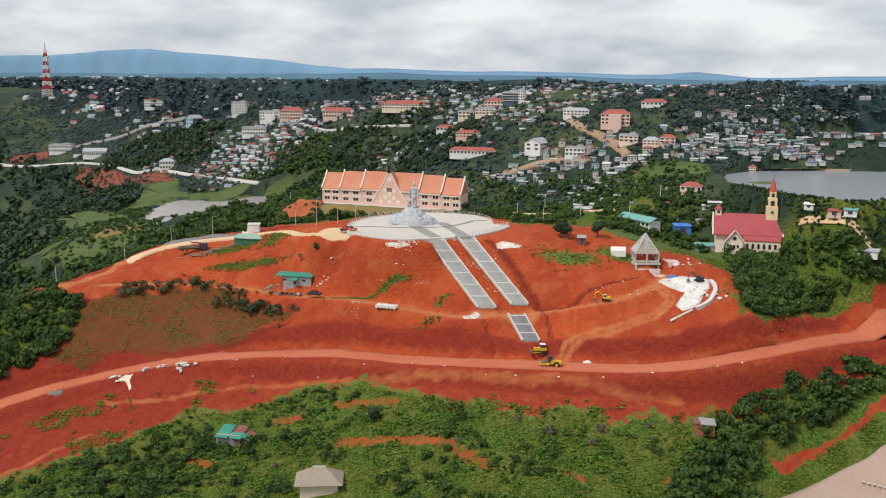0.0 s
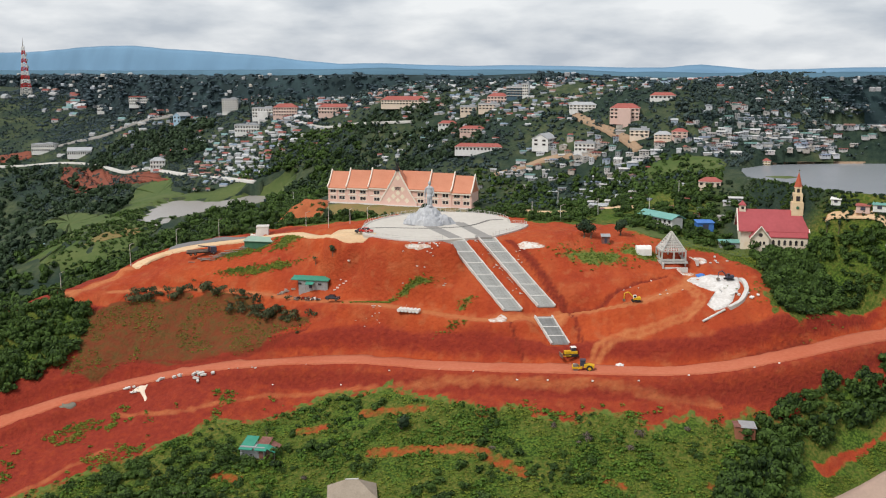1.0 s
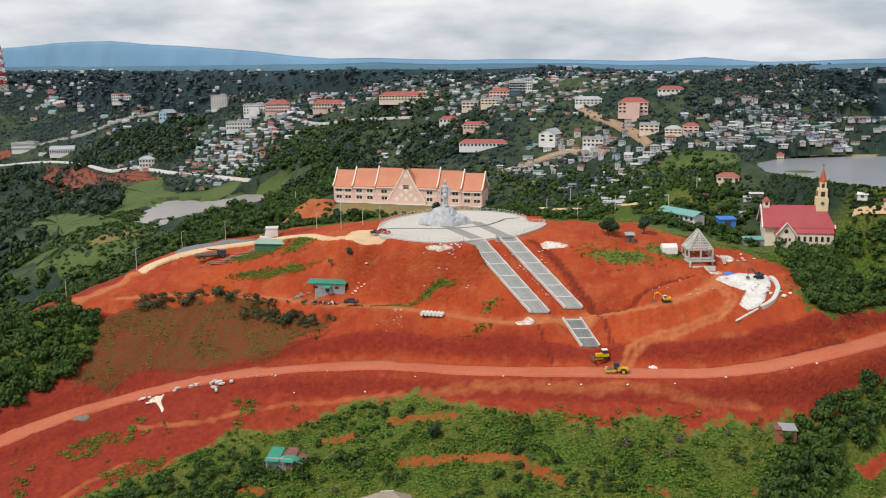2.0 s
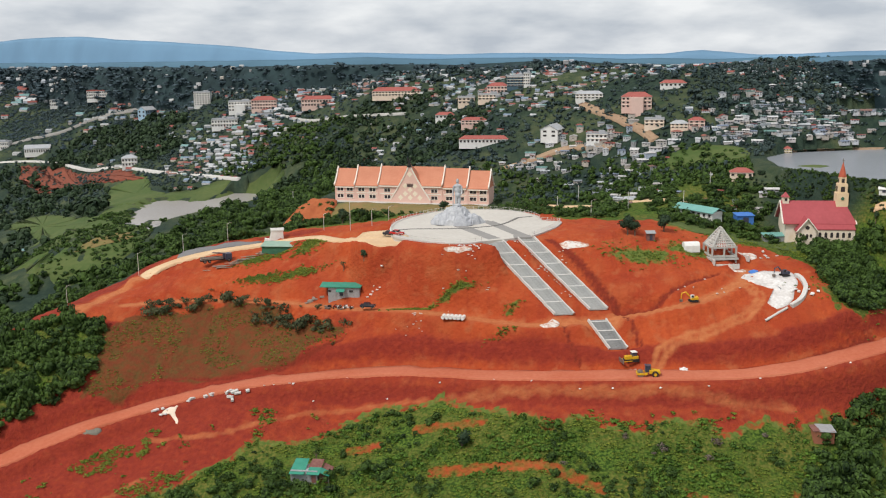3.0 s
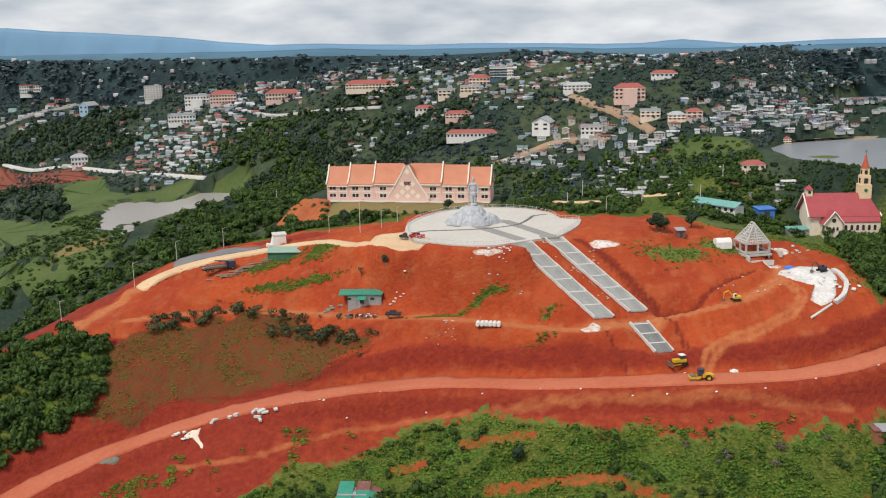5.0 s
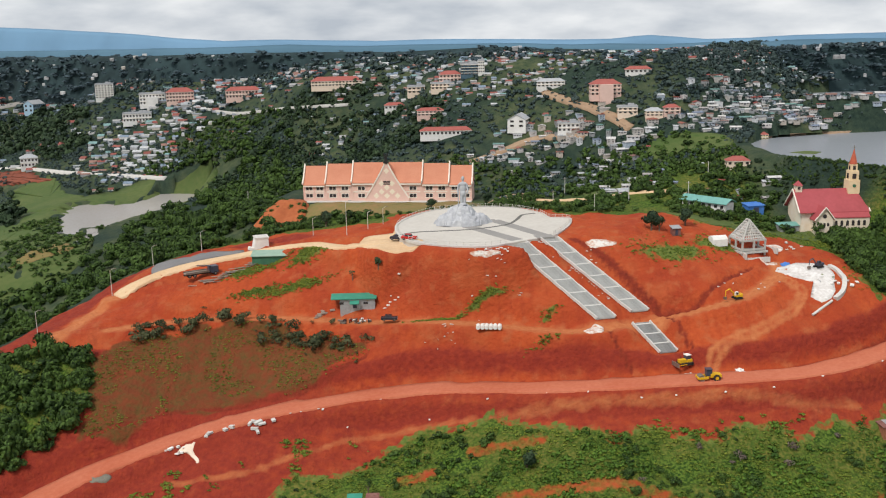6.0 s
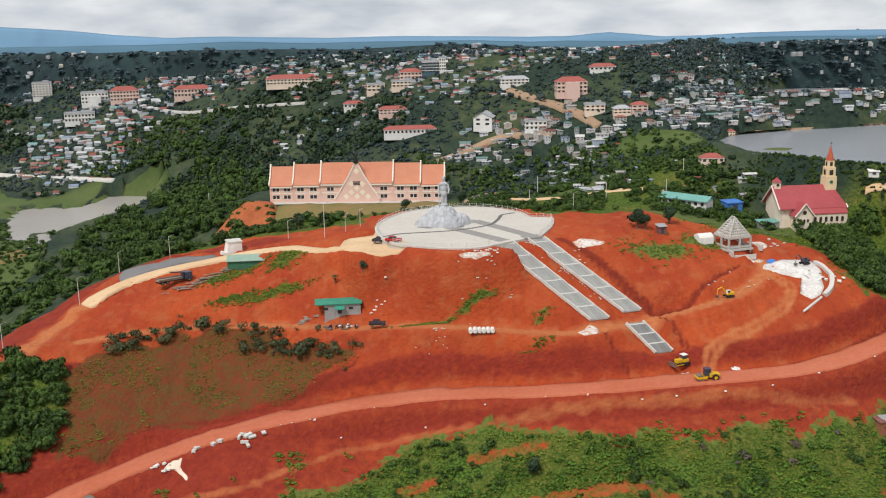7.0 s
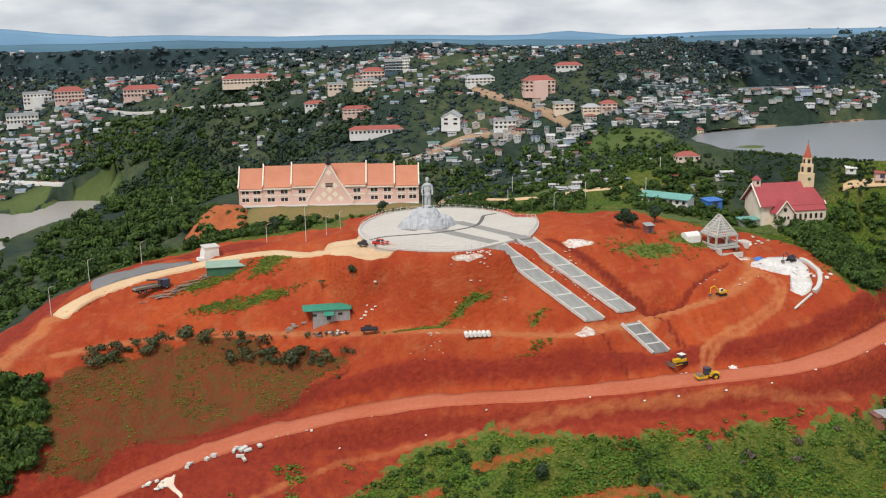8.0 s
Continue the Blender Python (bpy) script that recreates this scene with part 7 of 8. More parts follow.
tree(-59, 238, 2.4, 1.2, 209, "dark tree in front of the hall", M_LEAFDARK)
tree(-26, 246, 1.8, 0.8, 210, "dark tree in front of the hall", M_LEAFDARK)
tree(-8, 250, 2.4, 1.0, 211, "dark round tree beside the hall", M_LEAFDARK)
tree(97.8, 195.6, 0.8, 2.2, 212, "tall dark cypress below the church", M_LEAFDARK, crown_shape(212, 6, 40, 0.12, flat=1.8))
tree(100.6, 193.6, 0.8, 2.4, 213, "tall dark cypress below the church", M_LEAFDARK, crown_shape(213, 6, 40, 0.12, flat=1.8))


# ---- small buildings ----
def gz(x, y):
    return float(ground_at(x, y)[0])


def slab_roof(bm, corners, t=0.15):
    hi = [bm.verts.new(c) for c in corners]
    lo = [bm.verts.new((x, y, z - t)) for x, y, z in corners]
    bm.faces.new(hi)
    bm.faces.new(lo[::-1])
    for i in range(len(hi)):
        j = (i + 1) % len(hi)
        bm.faces.new((hi[i], lo[i], lo[j], hi[j]))


def near_shed():
    s = thing("shed", -48.2, 128.0, gz(-48.2, 128.0), -3, "small shed with green and rusty sheet roofs in the scrub", "shed")
    b = bmesh.new()
    box(b, -0.8, 0, 0.8, 6.4, 4.0, 3.4)
    part("wall", b, M_TIN, s)
    b = bmesh.new()
    box(b, 3.6, 0.2, 0.6, 2.0, 3.4, 3.0)
    part("side_room", b, M_RUST, s)
    for x0, x1, y0, y1, z0, z1, m in ((-4.6, -0.6, -2.8, 2.6, 2.1, 3.6, M_GREENROOF), (-0.6, 3.0, -2.8, -0.4, 2.1, 2.85, M_GREENROOF), (-0.6, 3.0, -0.4, 2.6, 2.85, 3.6, M_RUST)):
        b = bmesh.new()
        slab_roof(b, [(x0 + (0.5 if y0 < 0 else 0), y0, z0), (x1, y0, z0), (x1, y1, z1), (x0 + 0.8, y1, z1)])
        part("roof_sheet", b, m, s)
    for y0, y1, m in ((-2.4, -0.4, M_GREENROOF), (-0.4, 2.4, M_RUST)):
        b = bmesh.new()
        slab_roof(b, [(3.05, y0, 2.5), (5.2, y0, 1.7), (5.2, y1, 1.9), (3.05, y1, 2.9)])
        part("lean_to_sheet", b, m, s)
    b = bmesh.new()
    box(b, 1.5, -2.05, 0.7, 1.0, 0.12, 1.8)
    part("door", b, M_RUST, s)
    for x in (4.9,):
        for y in (-2.0, 2.0):
            b = bmesh.new()
            rod(b, (x, y, -0.5), (x, y, 1.8), 0.08, None, 6)
            part("post", b, M_WOOD, s)


def terrace_house():
    s = thing("workers_hut", -50.0, 185.2, 9.5, -3, "long grey tin hut with a bright green roof", "hut")
    b = bmesh.new()
    box(b, 0.9, 0, -0.3, 9.0, 3.0, 4.6)
    part("wall", b, M_TIN, s)
    b = bmesh.new()
    slab_roof(b, [(-5.9, -1.9, 2.35), (5.8, -1.9, 2.35), (5.9, 1.9, 2.9), (-6.0, 1.9, 2.9)], 0.18)
    part("roof", b, M_GREENROOF, s)
    b = bmesh.new()
    slab_roof(b, [(-1.0, -3.3, 1.35), (1.4, -3.3, 1.35), (1.4, -1.8, 1.9), (-1.0, -1.8, 1.9)], 0.12)
    part("awning", b, M_GREENROOF, s)
    for x in (-0.9, 1.3):
        b = bmesh.new()
        rod(b, (x, -3.2, -0.5), (x, -3.2, 1.35), 0.06, None, 6)
        part("post", b, M_WOOD, s)
    b = bmesh.new()
    box(b, 0.2, -1.53, 0.6, 1.0, 0.1, 1.6)
    part("door", b, M_CAB, s)
    for x in (-3.2, 3.0):
        p = part("window", PANE, M_GLASS, s)
        p.location, p.scale = (x, -1.53, 1.1), (1.1, 1, 0.6)


def roadside_shed():
    s = thing("tin_shed", -73.4, 208.6, gz(-73.4, 206.6) - 0.4, -3, "long dark green tin shed with a pale roof below the road", "shed")
    b = bmesh.new()
    box(b, 0, 0, 1.0, 9.6, 3.6, 3.6)
    part("wall", b, M_DGREEN, s)
    b = bmesh.new()
    slab_roof(b, [(-5.1, -2.2, 2.9), (5.1, -2.2, 2.9), (5.1, 2.3, 3.7), (-5.1, 2.3, 3.7)], 0.15)
    part("roof", b, M_SHEDTOP, s)
    b = bmesh.new()
    box(b, 5.1, 0, 2.0, 0.3, 3.9, 2.6)
    part("end_panel", b, M_SHEDTOP, s)


def kiosk():
    s = thing("kiosk", -77.6, 222.6, gz(-77.6, 221.5), 14, "small white gatehouse with slanting walls and flat top", "kiosk")
    b = bmesh.new()
    solid(b, [(-2.3, -2.1), (2.3, -2.1), (2.3, 2.1), (-2.3, 2.1)], -0.5, 3.0)
    for v in b.verts:
        if v.co.z > 1:
            v.co.x *= 0.8
            v.co.x += 0.35
    part("wall", b, M_WHITE, s)
    b = bmesh.new()
    box(b, 0.35, 0, 3.15, 4.2, 4.5, 0.35)
    part("roof", b, M_KERB, s)
    b = bmesh.new()
    box(b, -2.5, -1.6, 0.1, 2.4, 1.6, 0.9, 0, 0, 0.25)
    part("ramp", b, M_WHITE, s)


def brick_hut():
    s = thing("brick_hut", 68.4, 134.6, gz(68.4, 134.6), 4, "small raw brick hut with a patched grey roof", "hut")
    b = bmesh.new()
    box(b, 0, 0, 0.6, 4.6, 3.0, 3.0)
    part("wall", b, M_BRICK, s)
    b = bmesh.new()
    slab_roof(b, [(-1.2, -1.8, 2.2), (2.6, -1.8, 2.0), (2.6, 1.8, 2.5), (-1.2, 1.8, 2.7)], 0.12)
    part("roof", b, M_TIN, s)
    b = bmesh.new()
    slab_roof(b, [(-2.6, -1.7, 2.25), (-1.0, -1.7, 2.3), (-1.0, 1.7, 2.6), (-2.6, 1.7, 2.5)], 0.12)
    part("roof_patch", b, M_RUST, s)


def front_house():
    z = gz(-20.5, 110)
    s = thing("house", -20.2, 110.0, z, 14, "house with a weathered grey-beige hipped roof in the scrub", "house")
    b = bmesh.new()
    box(b, 0, 0, 0.8, 8.6, 6.2, 3.6)
    part("wall", b, M_CREAM, s)
    b = bmesh.new()
    a, c = 5.6, 4.2
    lo = [b.verts.new(p) for p in ((-a, -c, 2.3), (a, -c, 2.3), (a, c, 2.3), (-a, c, 2.3))]
    hi = [b.verts.new((-1.3, 0, 5.4)), b.verts.new((1.3, 0, 5.4))]
    for f in ((lo[0], lo[1], hi[1], hi[0]), (lo[1], lo[2], hi[1]), (lo[2], lo[3], hi[0], hi[1]), (lo[3], lo[0], hi[0]), tuple(lo[::-1])):
        b.faces.new(f)
    part("roof", b, surface("weathered_tiles", (0.36, 0.30, 0.24), (0.28, 0.23, 0.18), 0.9, 2.5, 0.4, 0.4), s)
    b = bmesh.new()
    rod(b, (-1.5, 0, 5.42), (1.5, 0, 5.42), 0.16, None, 6)
    part("ridge_tile", b, M_KERB, s)


def frame_house():
    """A tall roof frame of bare concrete under construction."""
    x, y = 54.2, 186.6
    s = thing("roof_frame", x, y, gz(x, y - 2) + 0.2, 10, "unfinished bare concrete pavilion frame with a steep pointed roof", "pavilion")
    w, e, h, top = 3.3, 1.2, 3.0, 8.0
    for cx in (-w, 0, w):
        for cy in (-w, 0, w):
            if cx == 0 and cy == 0:
                continue
            b = bmesh.new()
            box(b, cx, cy, h / 2 - 0.6, 0.42, 0.42, h + 1.2)
            part("column", b, M_CONC, s)
    for z in (0.6, h):
        for k in range(4):
            b = bmesh.new()
            if k < 2:
                box(b, 0, (-w, w)[k], z, 2 * w + 0.5, 0.4, 0.45)
            else:
                box(b, (-w, w)[k - 2], 0, z, 0.4, 2 * w + 0.5, 0.45)
            part("beam", b, M_CONC, s)
    for cx, cy in ((-1, -1), (1, -1), (1, 1), (-1, 1)):
        b = bmesh.new()
        rod(b, (cx * w, cy * w, h), (0, cy * 0.6, top), 0.24, None, 6)
        part("hip_beam", b, M_CONC, s)
    b = bmesh.new()
    rod(b, (0, -0.7, top), (0, 0.7, top), 0.24, None, 6)
    part("ridge_beam", b, M_CONC, s)
    for f in (0.12, 0.25, 0.38, 0.5, 0.62, 0.74, 0.86):
        ww, zz = w * (1 - f), h + (top - h) * f
        for k in range(4):
            b = bmesh.new()
            if k < 2:
                box(b, 0, (-1, 1)[k] * (0.6 * f + ww), zz, 2 * ww, 0.22, 0.26)
            else:
                box(b, (-1, 1)[k - 2] * ww, 0, zz, 0.22, 2 * (0.6 * f + ww), 0.26)
            part("purlin", b, M_KERB, s)
    for i in range(-4, 5):
        for sgn in (-1, 1):
            b = bmesh.new()
            rod(b, (i * w / 4.4, sgn * w, h), (i * 0.12, sgn * 0.6, top - abs(i) * 0.55), 0.13, None, 5)
            part("rafter", b, M_KERB, s)
            b = bmesh.new()
            rod(b, (sgn * w, i * w / 4.4, h), (sgn * 0.3, i * 0.2, top - 0.5 - abs(i) * 0.3), 0.13, None, 5)
            part("rafter", b, M_KERB, s)
    b = bmesh.new()
    box(b, 0, 0, -0.1, 2 * w + 1.2, 2 * w + 1.2, 0.5)
    part("base_slab", b, M_CONC, s)


def long_green():
    s = thing("long_house", 53.2, 215.8, gz(53.2, 215.8), -52, "long low house with a turquoise sheet roof", "house")
    b = bmesh.new()
    box(b, 0, 0, 0.4, 14.6, 4.2, 4.0)
    part("wall", b, M_WHITEW, s)
    b = bmesh.new()
    along_x(b, [(-2.8, 2.2), (0, 3.5), (2.8, 2.2), (2.8, 2.05), (0, 3.3), (-2.8, 2.05)], -8.0, 8.0)
    part("roof", b, M_TEAL, s)
    for i in range(7):
        p = part("window", PANE, M_GLASS, s)
        p.location, p.scale = (-6.2 + i * 2.05, -2.13, 1.2), (0.9, 1, 0.9)


for fn in (near_shed, terrace_house, roadside_shed, kiosk, brick_hut, front_house, frame_house, long_green):
    fn()


def small_hut(x, y, w, d, h, m1, m2, label, rz=0, cat="hut", name="small_hut"):
    s = thing(name, x, y, gz(x, y), rz, label, cat)
    b = bmesh.new()
    box(b, 0, 0, h / 2 - 0.4, w, d, h + 0.8)
    part("wall", b, m1, s)
    b = bmesh.new()
    slab_roof(b, [(-w / 2 - 0.25, -d / 2 - 0.3, h + 0.05), (w / 2 + 0.25, -d / 2 - 0.3, h + 0.05), (w / 2 + 0.25, d / 2 + 0.3, h + 0.5), (-w / 2 - 0.25, d / 2 + 0.3, h + 0.5)], 0.12)
    part("roof", b, m2, s)
    b = bmesh.new()
    box(b, 0, -d / 2 - 0.03, h * 0.4, w * 0.35, 0.1, h * 0.75)
    part("door", b, M_CAB, s)


small_hut(36.0, 190.6, 2.2, 1.8, 1.9, M_RUST, M_TIN, "little dark wooden hut under the hilltop trees", 5)
small_hut(66.0, 213.5, 5.0, 3.5, 2.2, M_BLUE, M_BLUE, "bright blue sheet-covered shelter near the church", 10, "shelter", "shelter")
small_hut(72.5, 203.5, 6.0, 3.0, 1.6, M_TIN, M_TEAL, "low shelter with a turquoise roof beside the church", 5, "shelter", "shelter")
small_hut(106.6, 193.2, 3.6, 2.4, 1.3, M_PINKW, M_REDR, "small house with a faded pink roof in the lakeside gardens", -20, "house", "garden_house")
small_hut(110.4, 191.2, 3.4, 2.2, 1.2, M_WHITEW, M_TEAL, "small white house with a pale teal roof in the lakeside gardens", -20, "house", "garden_house")
small_hut(114.6, 186.4, 5.6, 2.8, 1.4, M_WHITEW, M_GREYR, "long low house with a pale grey roof by the wood", -25, "house", "garden_house")
small_hut(100.5, 198.4, 2.6, 1.8, 0.9, M_WHITEW, M_WHITE, "little white shed in the lakeside gardens", -20, "shed", "garden_shed")
bm = bmesh.new()
along_x(bm, [(-1.6, 0), (-1.5, 1.4), (-0.9, 2.1), (0, 2.35), (0.9, 2.1), (1.5, 1.4), (1.6, 0), (1.6, -0.4), (-1.6, -0.4)], -2.1, 2.1)
single("tent", bm, M_WHITE, pose(46.6, 187.6, gz(46.6, 187.6), 0, 0, 8), "small white tent beside the concrete frame", "tent")


# ---- machines ----
def wheel(parent, x, y, z, r, w, hub=True, rim=None):
    b = bmesh.new()
    rod(b, (x, y - w / 2, z), (x, y + w / 2, z), r, None, 18)
    t = part("wheel", b, M_BLACK, parent)
    if hub:
        h = bmesh.new()
        rod(h, (x, y - w / 2 - 0.03, z), (x, y + w / 2 + 0.03, z), r * 0.5, None, 12)
        part("rim", h, rim or M_YELLOW, t)
    return t


def bevelled(bm, amount=0.06):
    bmesh.ops.bevel(bm, geom=bm.edges[:], offset=amount, segments=2, affect="EDGES", profile=0.6)
    return bm


def roller(x, y, rz):
    s = thing("road_roller", x, y, gz(x, y) + 0.3, rz, "yellow single-drum road roller on the dirt road", "road roller")
    b = bmesh.new()
    box(b, 1.5, 0, 1.35, 2.6, 1.7, 1.0)
    for v in b.verts:
        if v.co.x > 2 and v.co.z > 1.4:
            v.co.z -= 0.3
    part("body", bevelled(b, 0.1), M_YELLOW, s)
    b = bmesh.new()
    rod(b, (-1.8, -0.95, 0.75), (-1.8, 0.95, 0.75), 0.75, None, 24)
    part("drum", b, M_STEEL, s)
    b = bmesh.new()
    for sy in (-1.05, 1.05):
        box(b, -1.5, sy, 0.9, 2.2, 0.16, 0.45)
    box(b, -2.65, 0, 0.9, 0.2, 2.2, 0.45)
    box(b, -0.4, 0, 0.95, 0.5, 1.6, 0.6)
    part("drum_frame", b, M_YELLOW, s)
    b = bmesh.new()
    box(b, -0.1, 0, 1.95, 1.3, 1.5, 1.5)
    part("cab", bevelled(b, 0.07), M_CAB, s)
    b = bmesh.new()
    box(b, -0.1, 0, 2.78, 1.5, 1.7, 0.16)
    part("cab_roof", bevelled(b, 0.05), M_CAB, s)
    for sy in (-0.95, 0.95):
        wheel(s, 1.6, sy, 0.8, 0.8, 0.5)


def dozer(x, y, rz):
    s = thing("bulldozer", x, y, gz(x, y) + 0.2, rz, "yellow bulldozer with a white-topped cab on red earth", "bulldozer")
    b = bmesh.new()
    box(b, -0.9, 0, 1.35, 2.3, 1.3, 1.0)
    part("bonnet", bevelled(b, 0.1), M_YELLOW, s)
    b = bmesh.new()
    box(b, 1.0, 0, 1.3, 1.7, 1.9, 0.9)
    part("rear_body", bevelled(b, 0.1), M_YELLOW, s)
    b = bmesh.new()
    box(b, 0.7, 0, 2.2, 1.4, 1.5, 1.2)
    part("cab", bevelled(b, 0.06), M_CAB, s)
    b = bmesh.new()
    box(b, 0.7, 0, 2.9, 1.7, 1.8, 0.18)
    part("cab_roof", bevelled(b, 0.06), M_WHITE, s)
    for sy in (-1.15, 1.15):
        b = bmesh.new()
        box(b, 0, sy, 0.55, 3.2, 0.5, 0.75)
        rod(b, (-1.6, sy - 0.25, 0.55), (-1.6, sy + 0.25, 0.55), 0.42, None, 14)
        rod(b, (1.6, sy - 0.25, 0.55), (1.6, sy + 0.25, 0.55), 0.42, None, 14)
        part("track", b, M_BLACK, s)
        b = bmesh.new()
        box(b, -1.6, sy * 1.25, 0.6, 2.6, 0.14, 0.22)
        part("push_arm", b, M_YELLOW, s)
    b = bmesh.new()
    along_x(b, [(-1.7, 0)] + [(-1.7, 1.2), (1.7, 1.2), (1.7, 0)], -3.15, -2.95)
    part("blade", b, M_STEEL, s)
    b = bmesh.new()
    rod(b, (-1.2, 0.35, 1.8), (-1.2, 0.35, 2.6), 0.06, None, 8)
    part("exhaust", b, M_BLACK, s)
    s.scale = (0.85, 0.85, 0.85)


def excavator(x, y, rz, paint, label):
    s = thing("excavator", x, y, gz(x, y) + 0.2, rz, label, "excavator", "excavators")
    for sy in (-1.0, 1.0):
        b = bmesh.new()
        box(b, 0, sy, 0.45, 2.8, 0.55, 0.7)
        for sx in (-1.4, 1.4):
            rod(b, (sx, sy - 0.27, 0.45), (sx, sy + 0.27, 0.45), 0.35, None, 12)
        part("track", b, M_BLACK, s)
    b = bmesh.new()
    box(b, 0.3, 0, 1.35, 2.8, 2.2, 0.9)
    part("house_body", bevelled(b, 0.1), paint, s)
    b = bmesh.new()
    box(b, 1.5, 0, 1.5, 0.6, 2.1, 1.0)
    part("counterweight", bevelled(b, 0.12), paint, s)
    b = bmesh.new()
    box(b, -0.6, -0.6, 2.1, 1.2, 0.95, 1.5)
    part("cab", bevelled(b, 0.06), M_WHITE if paint is M_YELLOW else M_CAB, s)
    p = part("cab_window", PANE, M_GLASS, s)
    p.location, p.scale = (-0.6, -1.12, 2.35), (0.9, 0.6, 0.8)
    for a, c, w in (((-0.9, 0.2, 1.6), (-3.0, 0.2, 3.9), 0.3), ((-3.0, 0.2, 3.9), (-4.6, 0.2, 3.3), 0.26)):
        b = bmesh.new()
        rod(b, a, c, w, w * 0.8, 4)
        part("boom", b, paint, s)
    b = bmesh.new()
    rod(b, (-4.5, 0.2, 3.5), (-4.7, 0.2, 1.0), 0.22, 0.16, 4)
    part("stick", b, paint, s)
    b = bmesh.new()
    along_x(b, [(-0.3, 1.1), (0.7, 1.0), (0.7, 0.4), (0.3, 0.0), (-0.3, 0.1)], -5.2, -4.2)
    part("bucket", b, M_STEEL, s)
    s.scale = (0.66, 0.66, 0.66)


def crane_truck(x, y, rz):
    s = thing("flatbed_truck", x, y, gz(x, y) + 0.35, rz, "dark blue flatbed truck with a folded loading crane", "truck")
    b = bmesh.new()
    box(b, 3.6, 0, 1.55, 1.9, 2.2, 1.9)
    cab = part("cab", bevelled(b, 0.1), M_CAB, s)
    p = part("windscreen", PANE, M_GLASS, cab)
    p.location, p.scale, p.rotation_euler = (4.58, 0, 1.95), (1.8, 0.6, 0.7), (0, 0, radians(90))
    b = bmesh.new()
    box(b, -0.6, 0, 0.75, 8.6, 1.0, 0.35)
    part("chassis", b, M_BLACK, s)
    b = bmesh.new()
    box(b, -1.4, 0, 1.1, 6.6, 2.3, 0.2)
    part("bed", b, M_WOOD, s)
    for sy in (-1.15, 1.15):
        b = bmesh.new()
        box(b, -1.4, sy, 1.35, 6.6, 0.08, 0.45)
        part("side_board", b, M_STEEL, s)
    b = bmesh.new()
    box(b, 2.2, 0, 1.8, 0.6, 1.2, 1.6)
    rod(b, (2.2, 0, 2.5), (-1.2, 0, 3.0), 0.18, 0.14, 6)
    rod(b, (-1.2, 0, 3.0), (0.9, 0, 2.5), 0.14, 0.1, 6)
    part("loading_crane", b, M_CAB, s)
    for wx in (3.6, -2.2, -3.6):
        for sy in (-0.95, 0.95):
            wheel(s, wx, sy, 0.5, 0.5, 0.35, True, M_STEEL)


def car(x, y, rz, paint, label):
    s = thing("car", x, y, gz(x, y) + 0.72, rz, label, "car", "parked cars")
    b = bmesh.new()
    along_x(b, [(-0.85, 0.35), (0.85, 0.35), (0.85, 0.85), (0.75, 0.95), (-0.75, 0.95), (-0.85, 0.85)], -2.05, 2.05)
    part("body", b, paint, s)
    b = bmesh.new()
    solid(b, [(-1.35, -0.72), (0.75, -0.72), (0.75, 0.72), (-1.35, 0.72)], 0.95, 1.45)
    for v in b.verts:
        if v.co.z > 1.2:
            v.co.x *= 0.72
            v.co.y *= 0.85
    part("cabin_glass", b, M_GLASS, s)
    b = bmesh.new()
    box(b, -0.22, 0, 1.47, 1.5, 1.2, 0.06)
    part("roof_panel", b, paint, s)
    for wx in (-1.3, 1.3):
        for sy in (-0.78, 0.78):
            wheel(s, wx, sy, 0.33, 0.33, 0.22, True, M_STEEL)
    for sy in (-0.6, 0.6):
        b = bmesh.new()
        box(b, 2.06, sy, 0.7, 0.06, 0.32, 0.16)
        part("headlight", b, M_WHITE, s)


roller(30.6, 145.4, 0)
dozer(27.4, 152.8, 18)
excavator(43.9, 165.0, 8, M_YELLOW, "yellow and white excavator digging beside the track")
excavator(68.8, 175.2, 20, M_CAB, "dark excavator on the white stone paving")
crane_truck(-92.0, 205.3, 26.5)
car(-35.0, 193.5, -20, M_CARRED, "red hatchback car on the gravel circle")
car(-37.9, 199.7, -25, M_CARDARK, "dark grey car on the gravel circle")
car(-41.2, 175.9, -6, M_CARDARK, "dark pickup-like car beside the terrace track")


def motorbikes():
    for i in range(5):
        x, y = -52.5 + i * 1.5, 179.4 - i * 0.3
        s = thing("motorbike", x, y, gz(x, y), 60 + i * 9, "parked motorbike beside the tin hut", "motorbike", "parked motorbikes")
        for wx in (-0.6, 0.6):
            wheel(s, wx, 0, 0.32, 0.32, 0.12, True, M_STEEL)
        b = bmesh.new()
        box(b, 0, 0, 0.6, 0.9, 0.28, 0.35)
        part("body", b, (M_CAB, M_CARRED, M_STEEL, M_WHITE, M_CAB)[i], s)
        b = bmesh.new()
        box(b, -0.25, 0, 0.82, 0.7, 0.26, 0.12)
        part("seat", b, M_BLACK, s)
        b = bmesh.new()
        rod(b, (0.5, -0.35, 1.0), (0.5, 0.35, 1.0), 0.03, None, 6)
        rod(b, (0.6, 0, 0.35), (0.48, 0, 1.0), 0.04, None, 6)
        part("handlebar", b, M_BLACK, s)


motorbikes()


